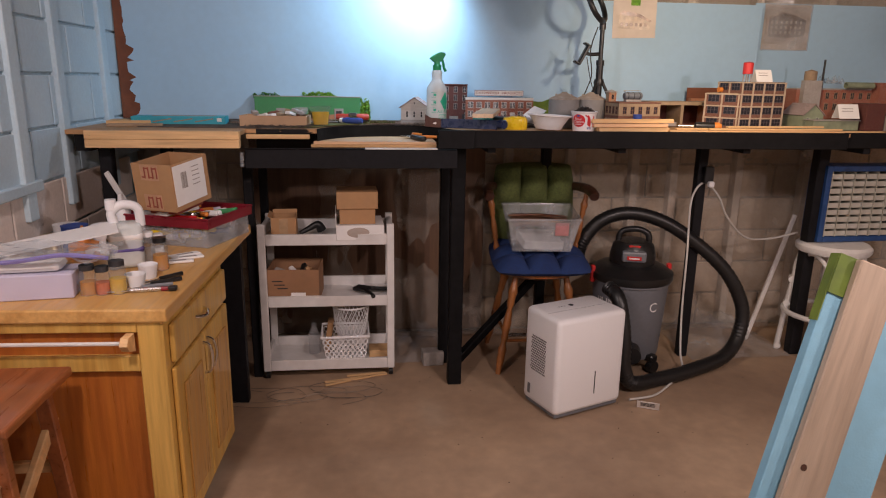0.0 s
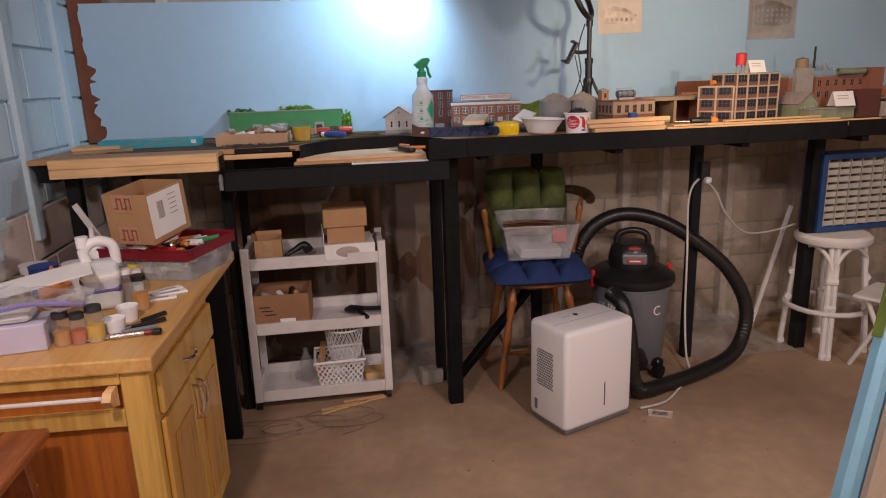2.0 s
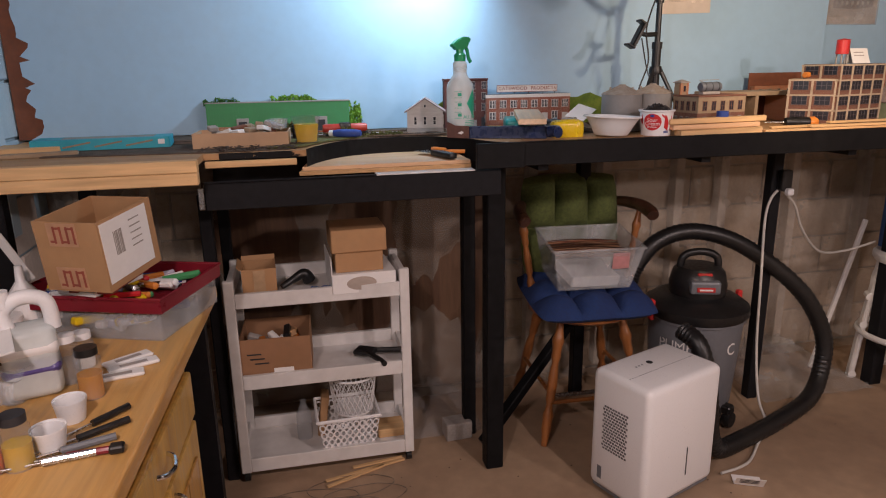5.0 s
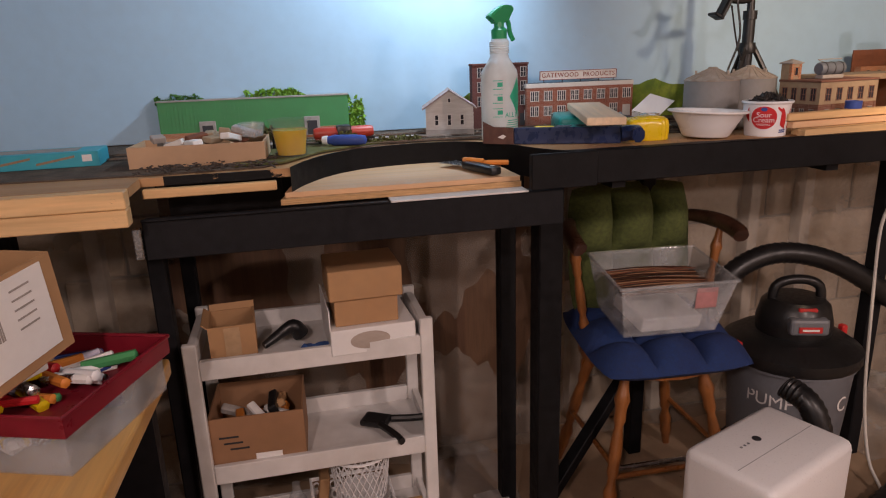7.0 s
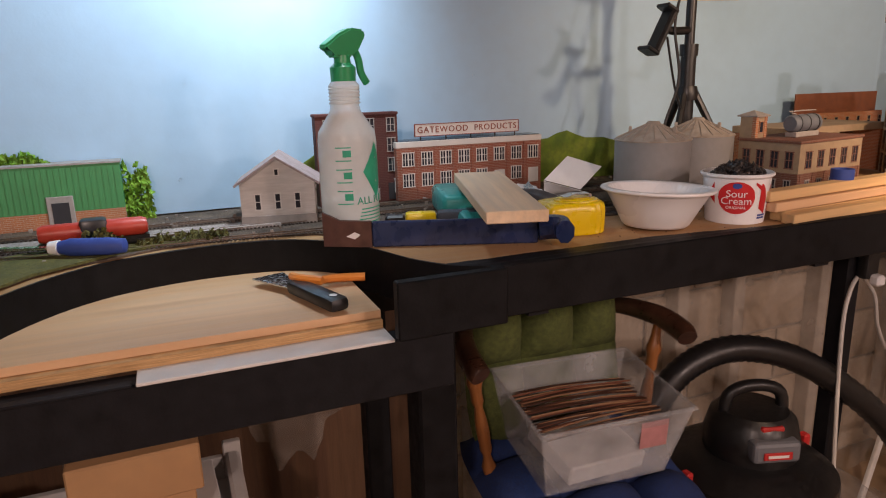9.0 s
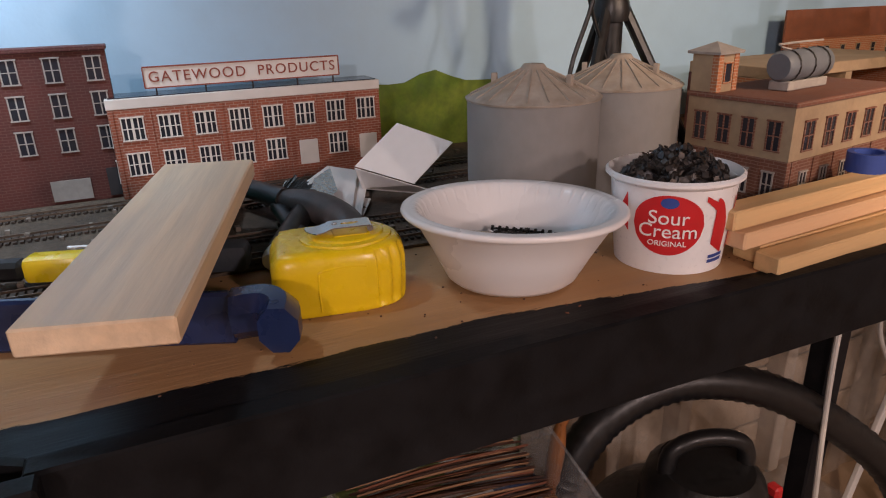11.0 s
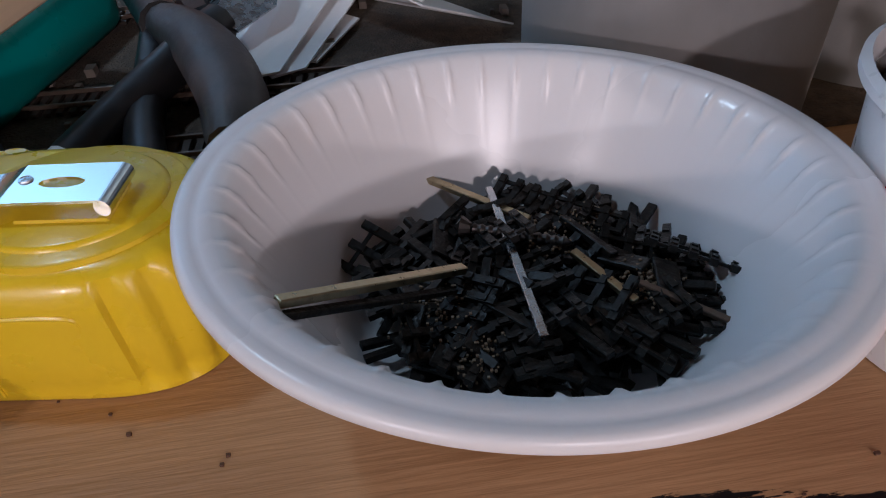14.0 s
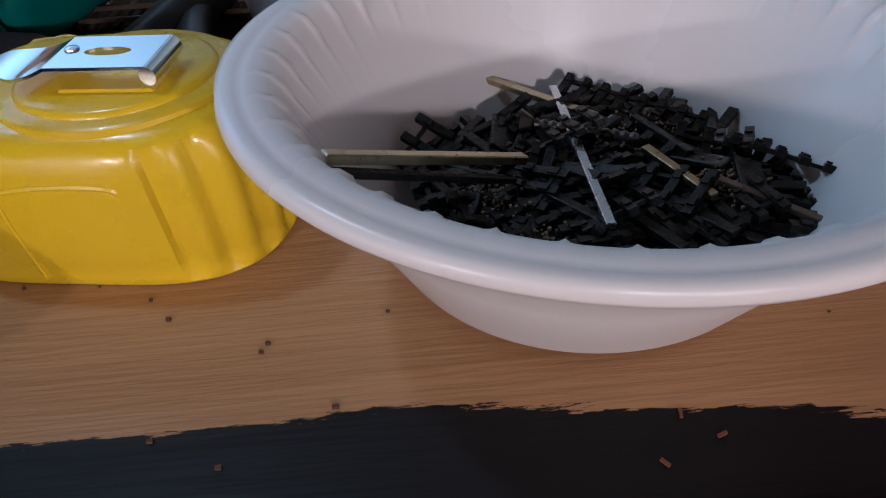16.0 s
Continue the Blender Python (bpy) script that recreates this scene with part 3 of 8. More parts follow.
part("beam_cap", B((-0.04, 2.69, 1.1765), (0.272, 2.74, 1.181), 0.001), WHITEPAINT, layout, "worn white strip on the beam")
part("beam_cap", B((-0.545, 2.69, 1.1765), (-0.045, 2.705, 1.180), 0.001), CHARCOAL, layout)
part("bracket", B((-0.562, 2.685, 1.10), (-0.546, 2.70, 1.165), 0.002), STEEL, layout, "small steel end plate")
# bent black strip round the cut-out
bm = bmesh.new()
prev = None
for x, y in curve:
    cur = [bm.verts.new((x, y, z)) for z in (1.185, TOP + 0.002)] + [bm.verts.new((x + 0.0, y - 0.008, z)) for z in (1.185, TOP + 0.002)]
    if prev:
        for q in ((0, 1), (1, 3), (3, 2), (2, 0)):
            bm.faces.new((prev[q[0]], cur[q[0]], cur[q[1]], prev[q[1]]))
    prev = cur
part("bent_strip", bm, BLACKPAINT, layout, "black strip bent round the cut-out", True)
# plywood shelf of two sheets inside the cut-out
part("shelf", prism([(-0.26, 2.745), (0.27, 2.745), (0.27, 3.06), (-0.14, 3.06), (-0.24, 2.86)], 1.194, 1.205), PLY, layout, "bare plywood shelf in the cut-out")
part("shelf", prism([(-0.27, 2.728), (0.27, 2.736), (0.27, 3.07), (-0.2, 3.07)], 1.1815, 1.1935), PLYEDGE, layout, "lower plywood sheet")
part("back_board", B((-0.54, 3.08, 1.08), (0.4, 3.095, 1.237)), CHARCOAL, layout)
part("back_board", B((-0.54, 2.99, 1.10), (-0.27, 3.005, 1.237)), CHARCOAL, layout)
part("joist", B((-1.2, 2.66, 1.17), (-1.14, 3.35, 1.237)), BLACKPAINT, layout)
for x in (0.5, 1.1, 1.7, 2.3, 2.9):
    part("joist", B((x, 2.74, 1.16), (x + 0.035, 3.35, 1.2375)), CHARCOAL, layout)
for x0, y0, w, z1 in ((0.352, 2.83, 0.066, 1.237), (0.33, 3.09, 0.05, 1.08), (1.668, 3.08, 0.05, 1.237), (2.316, 3.06, 0.062, 1.237), (-0.612, 2.99, 0.042, 1.094),
                      (-0.585, 3.27, 0.04, 1.237), (-1.13, 2.70, 0.05, 1.187), (-1.05, 3.25, 0.05, 1.237), (0.9, 3.30, 0.05, 1.16), (2.95, 3.1, 0.06, 1.237)):
    part("post", B((x0, y0, 0.0), (x0 + w, y0 + w, z1), 0.004), BLACKPAINT if x0 > 0 and x0 < 1 else CHARCOAL, layout)
part("brace", B((-0.42, -0.02, -0.02), (0.42, 0.02, 0.02), 0.003), BLACKPAINT, layout, m=pose(0.68, 3.14, 0.27, 0, -36, 28))


# ---- work cabinet with its counter ----
cab = thing("cabinet", pose(-0.607, 1.67, 0, 0, 0, -2.4), "honey pine work cabinet with orange side panels", "cabinet")
part("body", B((-0.60, 0.03, 0.07), (-0.025, 0.66, 0.788)), ORANGEWOOD, cab, "orange stained panels")
part("kickboard", B((-0.58, 0.06, 0.0), (-0.07, 0.64, 0.07)), BLACKPAINT, cab)
for a, b in (((-0.085, 0.012, 0.02), (-0.02, 0.03, 0.788)), ((-0.60, 0.012, 0.755), (-0.0855, 0.03, 0.788)), ((-0.60, 0.012, 0.635), (-0.0855, 0.03, 0.685)),
             ((-0.60, 0.012, 0.06), (-0.0855, 0.03, 0.11))):
    part("frame_rail", B(a, b, 0.003), VARNISHPALE, cab, "pale pine frame")
part("face_frame", B((-0.024, 0.012, 0.05), (-0.012, 0.66, 0.788), 0.002), VARNISHPALE, cab)
drawer = part("drawer", B((-0.0115, 0.05, 0.645), (0.006, 0.645, 0.765), 0.006, 2), VARNISHPALE, cab)
for y0, y1 in ((0.045, 0.338), (0.344, 0.648)):
    door = part("door", B((-0.0115, y0, 0.08), (0.004, y1, 0.628), 0.006, 2), VARNISHPALE, cab)
    part("door_panel", B((0.0045, y0 + 0.055, 0.15), (0.010, y1 - 0.055, 0.555), 0.005, 2), VARNISH, door)
    hy = 0.318 if y0 < 0.2 else 0.364
    part("handle", tube([(0.004, hy, 0.49), (0.024, hy, 0.50), (0.032, hy, 0.545), (0.024, hy, 0.59), (0.004, hy, 0.60)], 0.0055, 8, 5), CHROME, door, "chrome bow handle", True)
part("handle", tube([(0.006, 0.255, 0.715), (0.022, 0.265, 0.712), (0.03, 0.30, 0.708), (0.022, 0.335, 0.712), (0.006, 0.345, 0.715)], 0.0055, 8, 5), CHROME, drawer, "chrome bow handle", True)
for x in (-0.605, -0.115):
    part("towel_bracket", prism([(0.012, 0.70), (0.012, 0.755), (-0.03, 0.755), (-0.045, 0.735), (-0.03, 0.715)], x, x + 0.022, None, Matrix(((0, 0, 1, 0), (1, 0, 0, 0), (0, 1, 0, 0), (0, 0, 0, 1)))), PINE, cab)
part("towel_rail", tube([(-0.60, -0.024, 0.737), (-0.12, -0.024, 0.737)], 0.006, 8, 1), WHITEPAINT, cab, "white painted rail", True)
part("caster", lathe([(0, -0.012), (0.024, -0.012), (0.024, 0.012), (0, 0.012)], 14), BLACKPLASTIC, cab, m=pose(-0.06, 0.62, 0.025, 0, 90, 0))
counter = solo("countertop", B((-0.61, 0.0, 0.7885), (0.004, 1.14, 0.83), 0.006, 2), COUNTER, pose(-0.607, 1.67, 0, 0, 0, -2.4), "honey wooden countertop with worn edges", "countertop")
# far support under the counter's overhang
solo("support_panel", B((-0.58, 1.05, 0.0), (-0.03, 1.09, 0.788)), CHARCOAL, pose(-0.607, 1.67, 0, 0, 0, -2.4), "dark panel carrying the far end of the counter", "panel")
C = 0.8305


def carton(name, m, size, material, label, open_top=True, flaps=0.0, group=""):
    """A cardboard carton of five thin walls, with flaps folded out if asked for."""
    w, d, h = size
    t = 0.004
    ob = thing(name, m, label, "box", group)
    part("bottom", B((-w / 2, -d / 2, 0), (w / 2, d / 2, t)), material, ob)
    for a, b in (((-w / 2, -d / 2, t), (w / 2, -d / 2 + t, h)), ((-w / 2, d / 2 - t, t), (w / 2, d / 2, h)),
                 ((-w / 2, -d / 2 + t, t), (-w / 2 + t, d / 2 - t, h)), ((w / 2 - t, -d / 2 + t, t), (w / 2, d / 2 - t, h))):
        part("side", B(a, b), material, ob)
    if not open_top:
        part("lid", B((-w / 2 - 0.003, -d / 2 - 0.003, h + 0.0005), (w / 2 + 0.003, d / 2 + 0.003, h + 0.004)), material, ob)
    if flaps:
        part("flap", B((-w / 2, 0, 0), (w / 2, 0.003, flaps)), material, ob, m=pose(0, d / 2, h, -25))
        part("flap", B((-0.003, -d / 2, 0), (0, d / 2, flaps)), material, ob, m=pose(-w / 2, 0, h, 0, -50, 0))
    return ob


CARTON = pose(-0.776, 2.48, 0.986, 0, -6.35, 66.6) @ Matrix.Scale(0.942, 4)
# clear bin, maroon tray full of paint tubes, and the carton on top
bin1 = thing("storage_bin", pose(-0.775, 2.575, C, 0, 0, -20), "clear plastic bin packed with craft supplies", "storage bin")
bm = bmesh.new()
for a, b in (((-0.2, -0.15, 0), (0.2, 0.15, 0.003)), ((-0.2, -0.15, 0.003), (0.2, -0.147, 0.075)), ((-0.2, 0.147, 0.003), (0.2, 0.15, 0.075)),
             ((-0.2, -0.147, 0.003), (-0.197, 0.147, 0.075)), ((0.197, -0.147, 0.003), (0.2, 0.147, 0.075))):
    box(bm, a, b)
part("shell", bm, CLEAR, bin1)
random.seed(11)
cols = [PAPER, LILAC, MODELGREEN, YELLOW, ORANGE, INKBLUE, STEEL, WHITEPLASTIC, PAPER]
for i in range(46):
    s = random.uniform(0.018, 0.05)
    part("supply", B((-s, -0.012, -0.010), (s, 0.012, 0.010), 0.004), random.choice(cols), bin1,
         m=pose(random.uniform(-0.14, 0.14), random.uniform(-0.12, 0.12), random.uniform(0.016, 0.058), 0, random.uniform(-14, 14), random.uniform(0, 180)))
tray = thing("craft_tray", pose(-0.775, 2.575, C + 0.0755, 0, 0, -20), "maroon plastic tray heaped with paint tubes", "tray")
bm = bmesh.new()
for a, b in (((-0.205, -0.155, 0), (0.205, 0.155, 0.004)), ((-0.212, -0.162, 0.002), (0.212, -0.154, 0.038)), ((-0.212, 0.154, 0.002), (0.212, 0.162, 0.038)),
             ((-0.212, -0.154, 0.002), (-0.204, 0.154, 0.038)), ((0.204, -0.154, 0.002), (0.212, 0.154, 0.038))):
    box(bm, a, b)
part("shell", bm, MAROON, tray)
part("rim", tube([(-0.212, -0.162, 0.038), (0.212, -0.162, 0.038), (0.212, 0.162, 0.038), (-0.212, 0.162, 0.038), (-0.212, -0.162, 0.038)], 0.005, 6, 0), MAROON, tray)
for i in range(60):
    L = random.uniform(0.03, 0.055)
    r = random.uniform(0.006, 0.012)
    part("paint_tube", tube([(-L, 0, 0), (0, 0, 0), (L * 0.8, 0, 0), (L, 0, 0)], lambda f, r=r: r * (1 - 0.45 * (f > 0.85)), 7, 2), random.choice(cols + [PAPER, PAPER, LABELRED, ORANGE]), tray,
         m=pose(random.uniform(-0.15, 0.15), random.uniform(-0.11, 0.11), random.uniform(0.014, 0.034), 0, random.uniform(-8, 8), random.uniform(-40, 60)), smooth=True)
for k, (x, y, z, rz, mt, lab) in enumerate(((-0.80, 2.50, 0.0, 60, PAPER, "white booklet lying on the paint tubes"), (-0.775, 2.49, 0.0145, 70, INKRED, "dark red booklet lying on the paint tubes"))):
    solo("booklet", B((-0.085, -0.06, 0), (0.085, 0.06, 0.014), 0.002), mt, pose(x, y, C + 0.1195 + z, 0, -5 if k else 0, rz), lab, "booklet")
big = carton("cardboard_box", CARTON, (0.225, 0.185, 0.19), CARD, "open brown carton with red print and a white label")
part("label", B((-0.105, -0.0945, 0.02), (0.085, -0.0927, 0.182)), PAPER, big, "white shipping label")
for i in range(7):
    part("barcode_bar", B((-0.062 + 0.0052 * i, -0.0952, 0.085), (-0.0595 + 0.0052 * i + 0.0008 * (i % 3), -0.0946, 0.15)), MODELGREY, big)
for i in range(5):
    part("text_bar", B((0.005, -0.0952, 0.085 + 0.018 * i), (0.05, -0.0946, 0.0885 + 0.018 * i)), MODELGREY, big)
for z0 in (0.005, 0.125):
    part("tape_strip", B((-0.1140, -0.032, z0), (-0.1127, 0.052, z0 + 0.062)), mat("printed_tape", (0.50, 0.29, 0.17), 0.4, bump=0), big)
    for k in range(4):
        part("printed_mark", B((-0.1150, -0.027 + 0.0185 * k, z0 + 0.008), (-0.1141, -0.021 + 0.0185 * k, z0 + 0.054)), INKRED, big)
        part("printed_mark", B((-0.1150, -0.0208 + 0.0185 * k, z0 + (0.01 if k % 2 else 0.046)), (-0.1141, -0.0088 + 0.0185 * k, z0 + (0.016 if k % 2 else 0.052))), INKRED, big)


def bottle(name, m, prof, material, label, cap=None, capprof=None, fill=None, fillprof=None, category="bottle", seg=20):
    ob = thing(name, m, label, category)
    part("body", lathe(prof, seg), material, ob, smooth=True)
    if fill:
        part("liquid", lathe(fillprof, seg), fill, ob, smooth=True)
    if cap:
        part("cap", lathe(capprof, seg), cap, ob, smooth=True)
    return ob


def jar(x, y, liq, r=0.022, h=0.062, cap=INK, label="small glass jar of amber liquid with a dark lid"):
    bottle("jar", pose(x, y, C), [(0, 0), (r, 0), (r, h), (r * 0.8, h + 0.006), (r * 0.8, h + 0.012)], GLASSY, label, cap,
           [(0, h + 0.026), (r * 0.86, h + 0.026), (r * 0.86, h + 0.010), (0, h + 0.010)], liq, [(0, 0.002), (r * 0.93, 0.002), (r * 0.93, h * 0.62), (0, h * 0.62)], "jar")


jar(-0.865, 1.824, AMBER, 0.024, 0.066)
jar(-0.824, 1.827, AMBERRED, 0.022, 0.060, label="small glass jar of reddish liquid with a dark lid")
jar(-0.783, 1.835, YELLOWLIQ, 0.025, 0.075, label="small glass jar of yellow liquid with a dark lid")
jar(-0.886, 2.103, CLEAR, 0.024, 0.08, BLACKPLASTIC, "small clear bottle with a black cap")
jar(-0.733, 2.089, AMBER, 0.026, 0.085, BLACKPLASTIC, "brown glass bottle with a black cap")
jar(-0.799, 2.175, CLEAR, 0.024, 0.085, WHITEPLASTIC, "clear bottle with a white cap")
jar(-0.791, 2.254, PAPER, 0.024, 0.06, WHITEPLASTIC, "small pale paint jar with a white cap")
for x, y in ((-0.748, 1.880), (-0.744, 1.989)):
    bottle("paint_cup", pose(x, y, C), [(0, 0.003), (0.022, 0.003), (0.028, 0.042), (0.031, 0.042), (0.031, 0.046), (0.024, 0), (0, 0)], WHITEPLASTIC, "small white plastic paint cup", category="cup")
# jug with a handle
jug = thing("jug", pose(-0.856, 2.135, C, 0, 0, 20), "white plastic jug with a violet label band", "jug")
part("body", B((-0.055, -0.045, 0), (0.055, 0.045, 0.155), 0.02, 3), MILKY, jug, smooth=True)
part("label_band", B((-0.0565, -0.0465, 0.045), (0.0565, 0.0465, 0.085), 0.02, 3), PURPLELIQ, jug, smooth=True)
part("label", B((-0.0568, -0.0468, 0.086), (0.0568, 0.0468, 0.13), 0.02, 3), PAPER, jug, smooth=True)
part("handle", tube([(-0.03, 0, 0.15), (-0.035, 0, 0.19), (0.0, 0, 0.215), (0.045, 0, 0.20), (0.052, 0, 0.14)], 0.016, 10, 6), WHITEPLASTIC, jug, smooth=True)
part("cap", lathe([(0, 0.2), (0.018, 0.2), (0.018, 0.235), (0, 0.235)], 16), WHITEPLASTIC, jug, smooth=True, m=pose(-0.035, 0, 0.0))
# blue tin, white tubs, spray can behind
bottle("tin", pose(-1.10, 2.33, C), [(0, 0), (0.045, 0), (0.045, 0.10), (0.047, 0.104), (0.042, 0.104), (0, 0.10)], INKBLUE, "blue tin with an orange cone beside it", category="tin")
bottle("nozzle_cone", pose(-1.05, 2.27, C), [(0, 0.115), (0.004, 0.115), (0.024, 0.05), (0.05, 0.05), (0.05, 0.0), (0, 0)], ORANGE, "orange plastic cone nozzle", category="cone")
bottle("tub", pose(-1.00, 2.36, C), [(0, 0), (0.045, 0), (0.05, 0.09), (0.053, 0.09), (0.053, 0.10), (0, 0.103)], WHITEPLASTIC, "white plastic tub with a lid", category="tub")
bottle("jar", pose(-1.16, 2.27, C), [(0, 0), (0.03, 0), (0.03, 0.05), (0.024, 0.06), (0.024, 0.085), (0, 0.085)], BRASS, "jar with a gold lid", category="jar")
bottle("tub", pose(-1.17, 2.42, C), [(0, 0), (0.04, 0), (0.044, 0.08), (0.046, 0.09), (0, 0.093)], WHITEPLASTIC, "white plastic tub with a lid", category="tub")
bottle("glue_bottle", pose(-0.99, 2.50, C), [(0, 0), (0.033, 0), (0.033, 0.12), (0.012, 0.15), (0.009, 0.19), (0, 0.19)], WHITEPLASTIC, "white glue bottle with a long tip", category="bottle")
brush = solo("spatula", B((-0.012, -0.004, 0), (0.012, 0.004, 0.16), 0.003), WHITEPAINT, pose(-0.985, 2.56, C + 0.13, -12, -32, 0), "white handled spatula leaning against the jug", "spatula")
# sheets, bags and tools spread over the counter
solo("card_sheet", B((-0.19, -0.07, 0), (0.19, 0.07, 0.004)), PAPER, pose(-1.03, 2.0, C + 0.125, 4, -8, 22), "white foam card sheet lying over the bottles", "card")
lilac = thing("tissue_box", pose(-1.02, 1.83, C, 0, 0, 8), "lilac cardboard box in a clear bag", "box")
part("body", B((-0.12, -0.06, 0), (0.12, 0.06, 0.075), 0.003), LILAC, lilac)
part("pad", B((-0.09, -0.045, 0.0752), (0.09, 0.045, 0.11), 0.02, 2), WHITEPAINT, lilac, "white cloth pad")
bag = thing("zip_bag", pose(-0.99, 1.86, C + 0.112), "clear zip bag with a violet seal", "bag")
bm = bmesh.new()
g = [[bm.verts.new((-0.2 + 0.4 * i / 16, -0.09 + 0.2 * j / 12, 0.014 + 0.03 * noise.noise((i * 0.4, j * 0.5, 4)))) for j in range(13)] for i in range(17)]
for i in range(16):
    for j in range(12):
        bm.faces.new((g[i][j], g[i + 1][j], g[i + 1][j + 1], g[i][j + 1]))
part("film", bm, CLEAR, bag, smooth=True)
part("seal", tube([(-0.2, -0.085, 0.0), (-0.05, -0.09, 0.005), (0.08, -0.085, 0.022), (0.2, -0.06, 0.005)], 0.007, 6, 5), BAGVIOLET, bag, smooth=True)
for x, y, rz, L, hm, lab in ((-0.70, 1.90, 35, 0.085, BLACKPLASTIC, "black handled craft knife"), (-0.715, 1.86, 20, 0.08, GREYPLASTIC, "grey handled hobby tool"),
                             (-0.69, 1.955, 48, 0.07, BLACKPLASTIC, "black handled flat brush"), (-0.735, 1.825, 10, 0.075, STEEL, "thin steel hobby file"), (-0.70, 1.835, 5, 0.06, MAROON, "maroon handled craft knife")):
    tl = thing("hobby_tool", pose(x, y, C + 0.008, 0, 0, rz), lab, "hand tool", "hobby tools on the counter")
    part("grip", tube([(-0.01, 0, 0), (L * 0.3, 0, 0), (L, 0, 0)], 0.007, 8, 3), hm, tl, smooth=True)
    part("blade", B((-L, -0.003, -0.002), (-0.012, 0.003, 0.002), 0.0008), STEEL, tl)
part("tip", B((0.06, -0.012, -0.006), (0.085, 0.012, 0.008), 0.003), BLACKPLASTIC, tl)
for x, y, rz in ((-0.702, 2.170, 14), (-0.680, 2.224, 24), (-0.70, 2.26, 36)):
    pk = thing("packet", pose(x, y, C, 0, 0, rz), "white paper packet of small parts", "packet", "packets on the counter")
    part("wrap", B((-0.055, -0.018, 0), (0.055, 0.018, 0.009), 0.003), PAPER, pk)
    part("print", B((-0.03, -0.01, 0.0092), (0.03, 0.004, 0.0098)), MODELGREY, pk)

# ---- red-brown stool beside the cabinet ----
stool = thing("wooden_stool", pose(-1.045, 1.475, 0, 0, 0, 0), "red-brown varnished wooden stool with a scuffed seat", "stool")
part("seat", B((-0.185, -0.18, 0.648), (0.182, 0.178, 0.676), 0.008, 2), STOOLWOOD, stool)
for sx in (-1, 1):
    for sy in (-1, 1):
        part("leg", B((-0.02, -0.014, 0), (0.02, 0.014, 0.655), 0.003), STOOLWOOD, stool, m=pose(sx * 0.165, sy * 0.14, 0, sy * 2, -sx * 4, 0))
for z in (0.22, 0.42):
    part("stretcher", B((-0.15, -0.152, z), (0.15, -0.134, z + 0.035), 0.003), PINE, stool)
    part("stretcher", B((-0.15, 0.128, z - 0.05), (0.15, 0.146, z - 0.015), 0.003), PINE, stool)
part("stretcher", B((-0.02, -0.2, -0.02), (0.0, 0.2, 0.02), 0.003), PINE, stool, m=pose(0.13, 0, 0.42, 34))
carton("cardboard_box", pose(-1.02, 1.33, 0, 0, 0, 8), (0.2, 0.12, 0.5), CARD, "closed brown carton with a small label standing by the stool", False)

# ---- white rolling cart ----
cart = thing("rolling_cart", pose(0, 0, 0), "white painted wooden rolling cart with three tray shelves", "cart")
X0, X1, Y0, Y1 = -0.556, 0.092, 2.948, 3.245
for x in (X0, X1 - 0.036):
    for y in (Y0, Y1 - 0.02):
        part("upright", B((x, y, 0.048), (x + 0.036, y + 0.02, 0.795), 0.003), WHITEPAINT, cart)
    part("caster", lathe([(0, -0.01), (0.02, -0.01), (0.02, 0.01), (0, 0.01)], 14), BLACKPLASTIC, cart, m=pose(x + 0.018, Y0 + 0.03, 0.0225, 0, 90, 0))
    part("caster", lathe([(0, -0.01), (0.02, -0.01), (0.02, 0.01), (0, 0.01)], 14), BLACKPLASTIC, cart, m=pose(x + 0.018, Y1 - 0.03, 0.0225, 0, 90, 0))
    part("end_cap", B((x + 0.004, Y0 + 0.02, 0.72), (x + 0.032, Y1 - 0.02, 0.778), 0.006), WHITEPAINT, cart)
SH = (0.062, 0.395, 0.705)
for z in SH:
    part("shelf_board", B((X0 + 0.006, Y0 + 0.019, z), (X1 - 0.006, Y1 - 0.019, z + 0.012)), WHITEPAINT, cart, "dusty white shelf board")
    part("front_rail", B((X0 + 0.0365, Y0 + 0.001, z - 0.012), (X1 - 0.0365, Y0 + 0.018, z + 0.042), 0.002), WHITEPAINT, cart)
    part("back_rail", B((X0 + 0.0365, Y1 - 0.018, z - 0.012), (X1 - 0.0365, Y1 - 0.001, z + 0.06), 0.002), WHITEPAINT, cart)
    for x in (X0 + 0.004, X1 - 0.022):
        part("side_rail", B((x, Y0 + 0.0205, z + 0.013), (x + 0.018, Y1 - 0.0205, z + 0.05), 0.002), WHITEPAINT, cart)
S1, S2, S3 = [z + 0.0125 for z in SH]
cb = carton("cardboard_box", pose(-0.437, 3.05, S3, 0, 0, 3), (0.118, 0.13, 0.105), CARD, "small brown carton with a shiny tape patch and folded flap", True, 0.018)
part("tape", B((-0.02, -0.0665, 0.01), (0.02, -0.0651, 0.10)), mat("clear_parcel_tape", (0.50, 0.34, 0.2), 0.12, bump=0), cb)
wb = thing("flat_box", pose(-0.075, 3.06, S3, 0, 0, 3), "white flat box with a brown stain, lid ajar", "box")
part("body", B((-0.115, -0.11, 0), (0.115, 0.12, 0.072), 0.002), PAPER, wb)
part("stain", lathe([(0, 0.0), (0.045, 0.0)], 20), mat("brown_stain", (0.45, 0.38, 0.33), 0.9, 0, 0.1, bump=0), wb, m=pose(-0.01, -0.1105, 0.036, 90) @ Matrix.Diagonal((1.2, 0.55, 1, 1)))
part("sleeve", B((-0.116, -0.11, 0.0722), (-0.113, 0.12, 0.13)), PAPER, wb)
cb = thing("cardboard_box", pose(-0.085, 3.05, S3 + 0.0735, 0, 0, 2), "brown carton with a larger lid", "box")
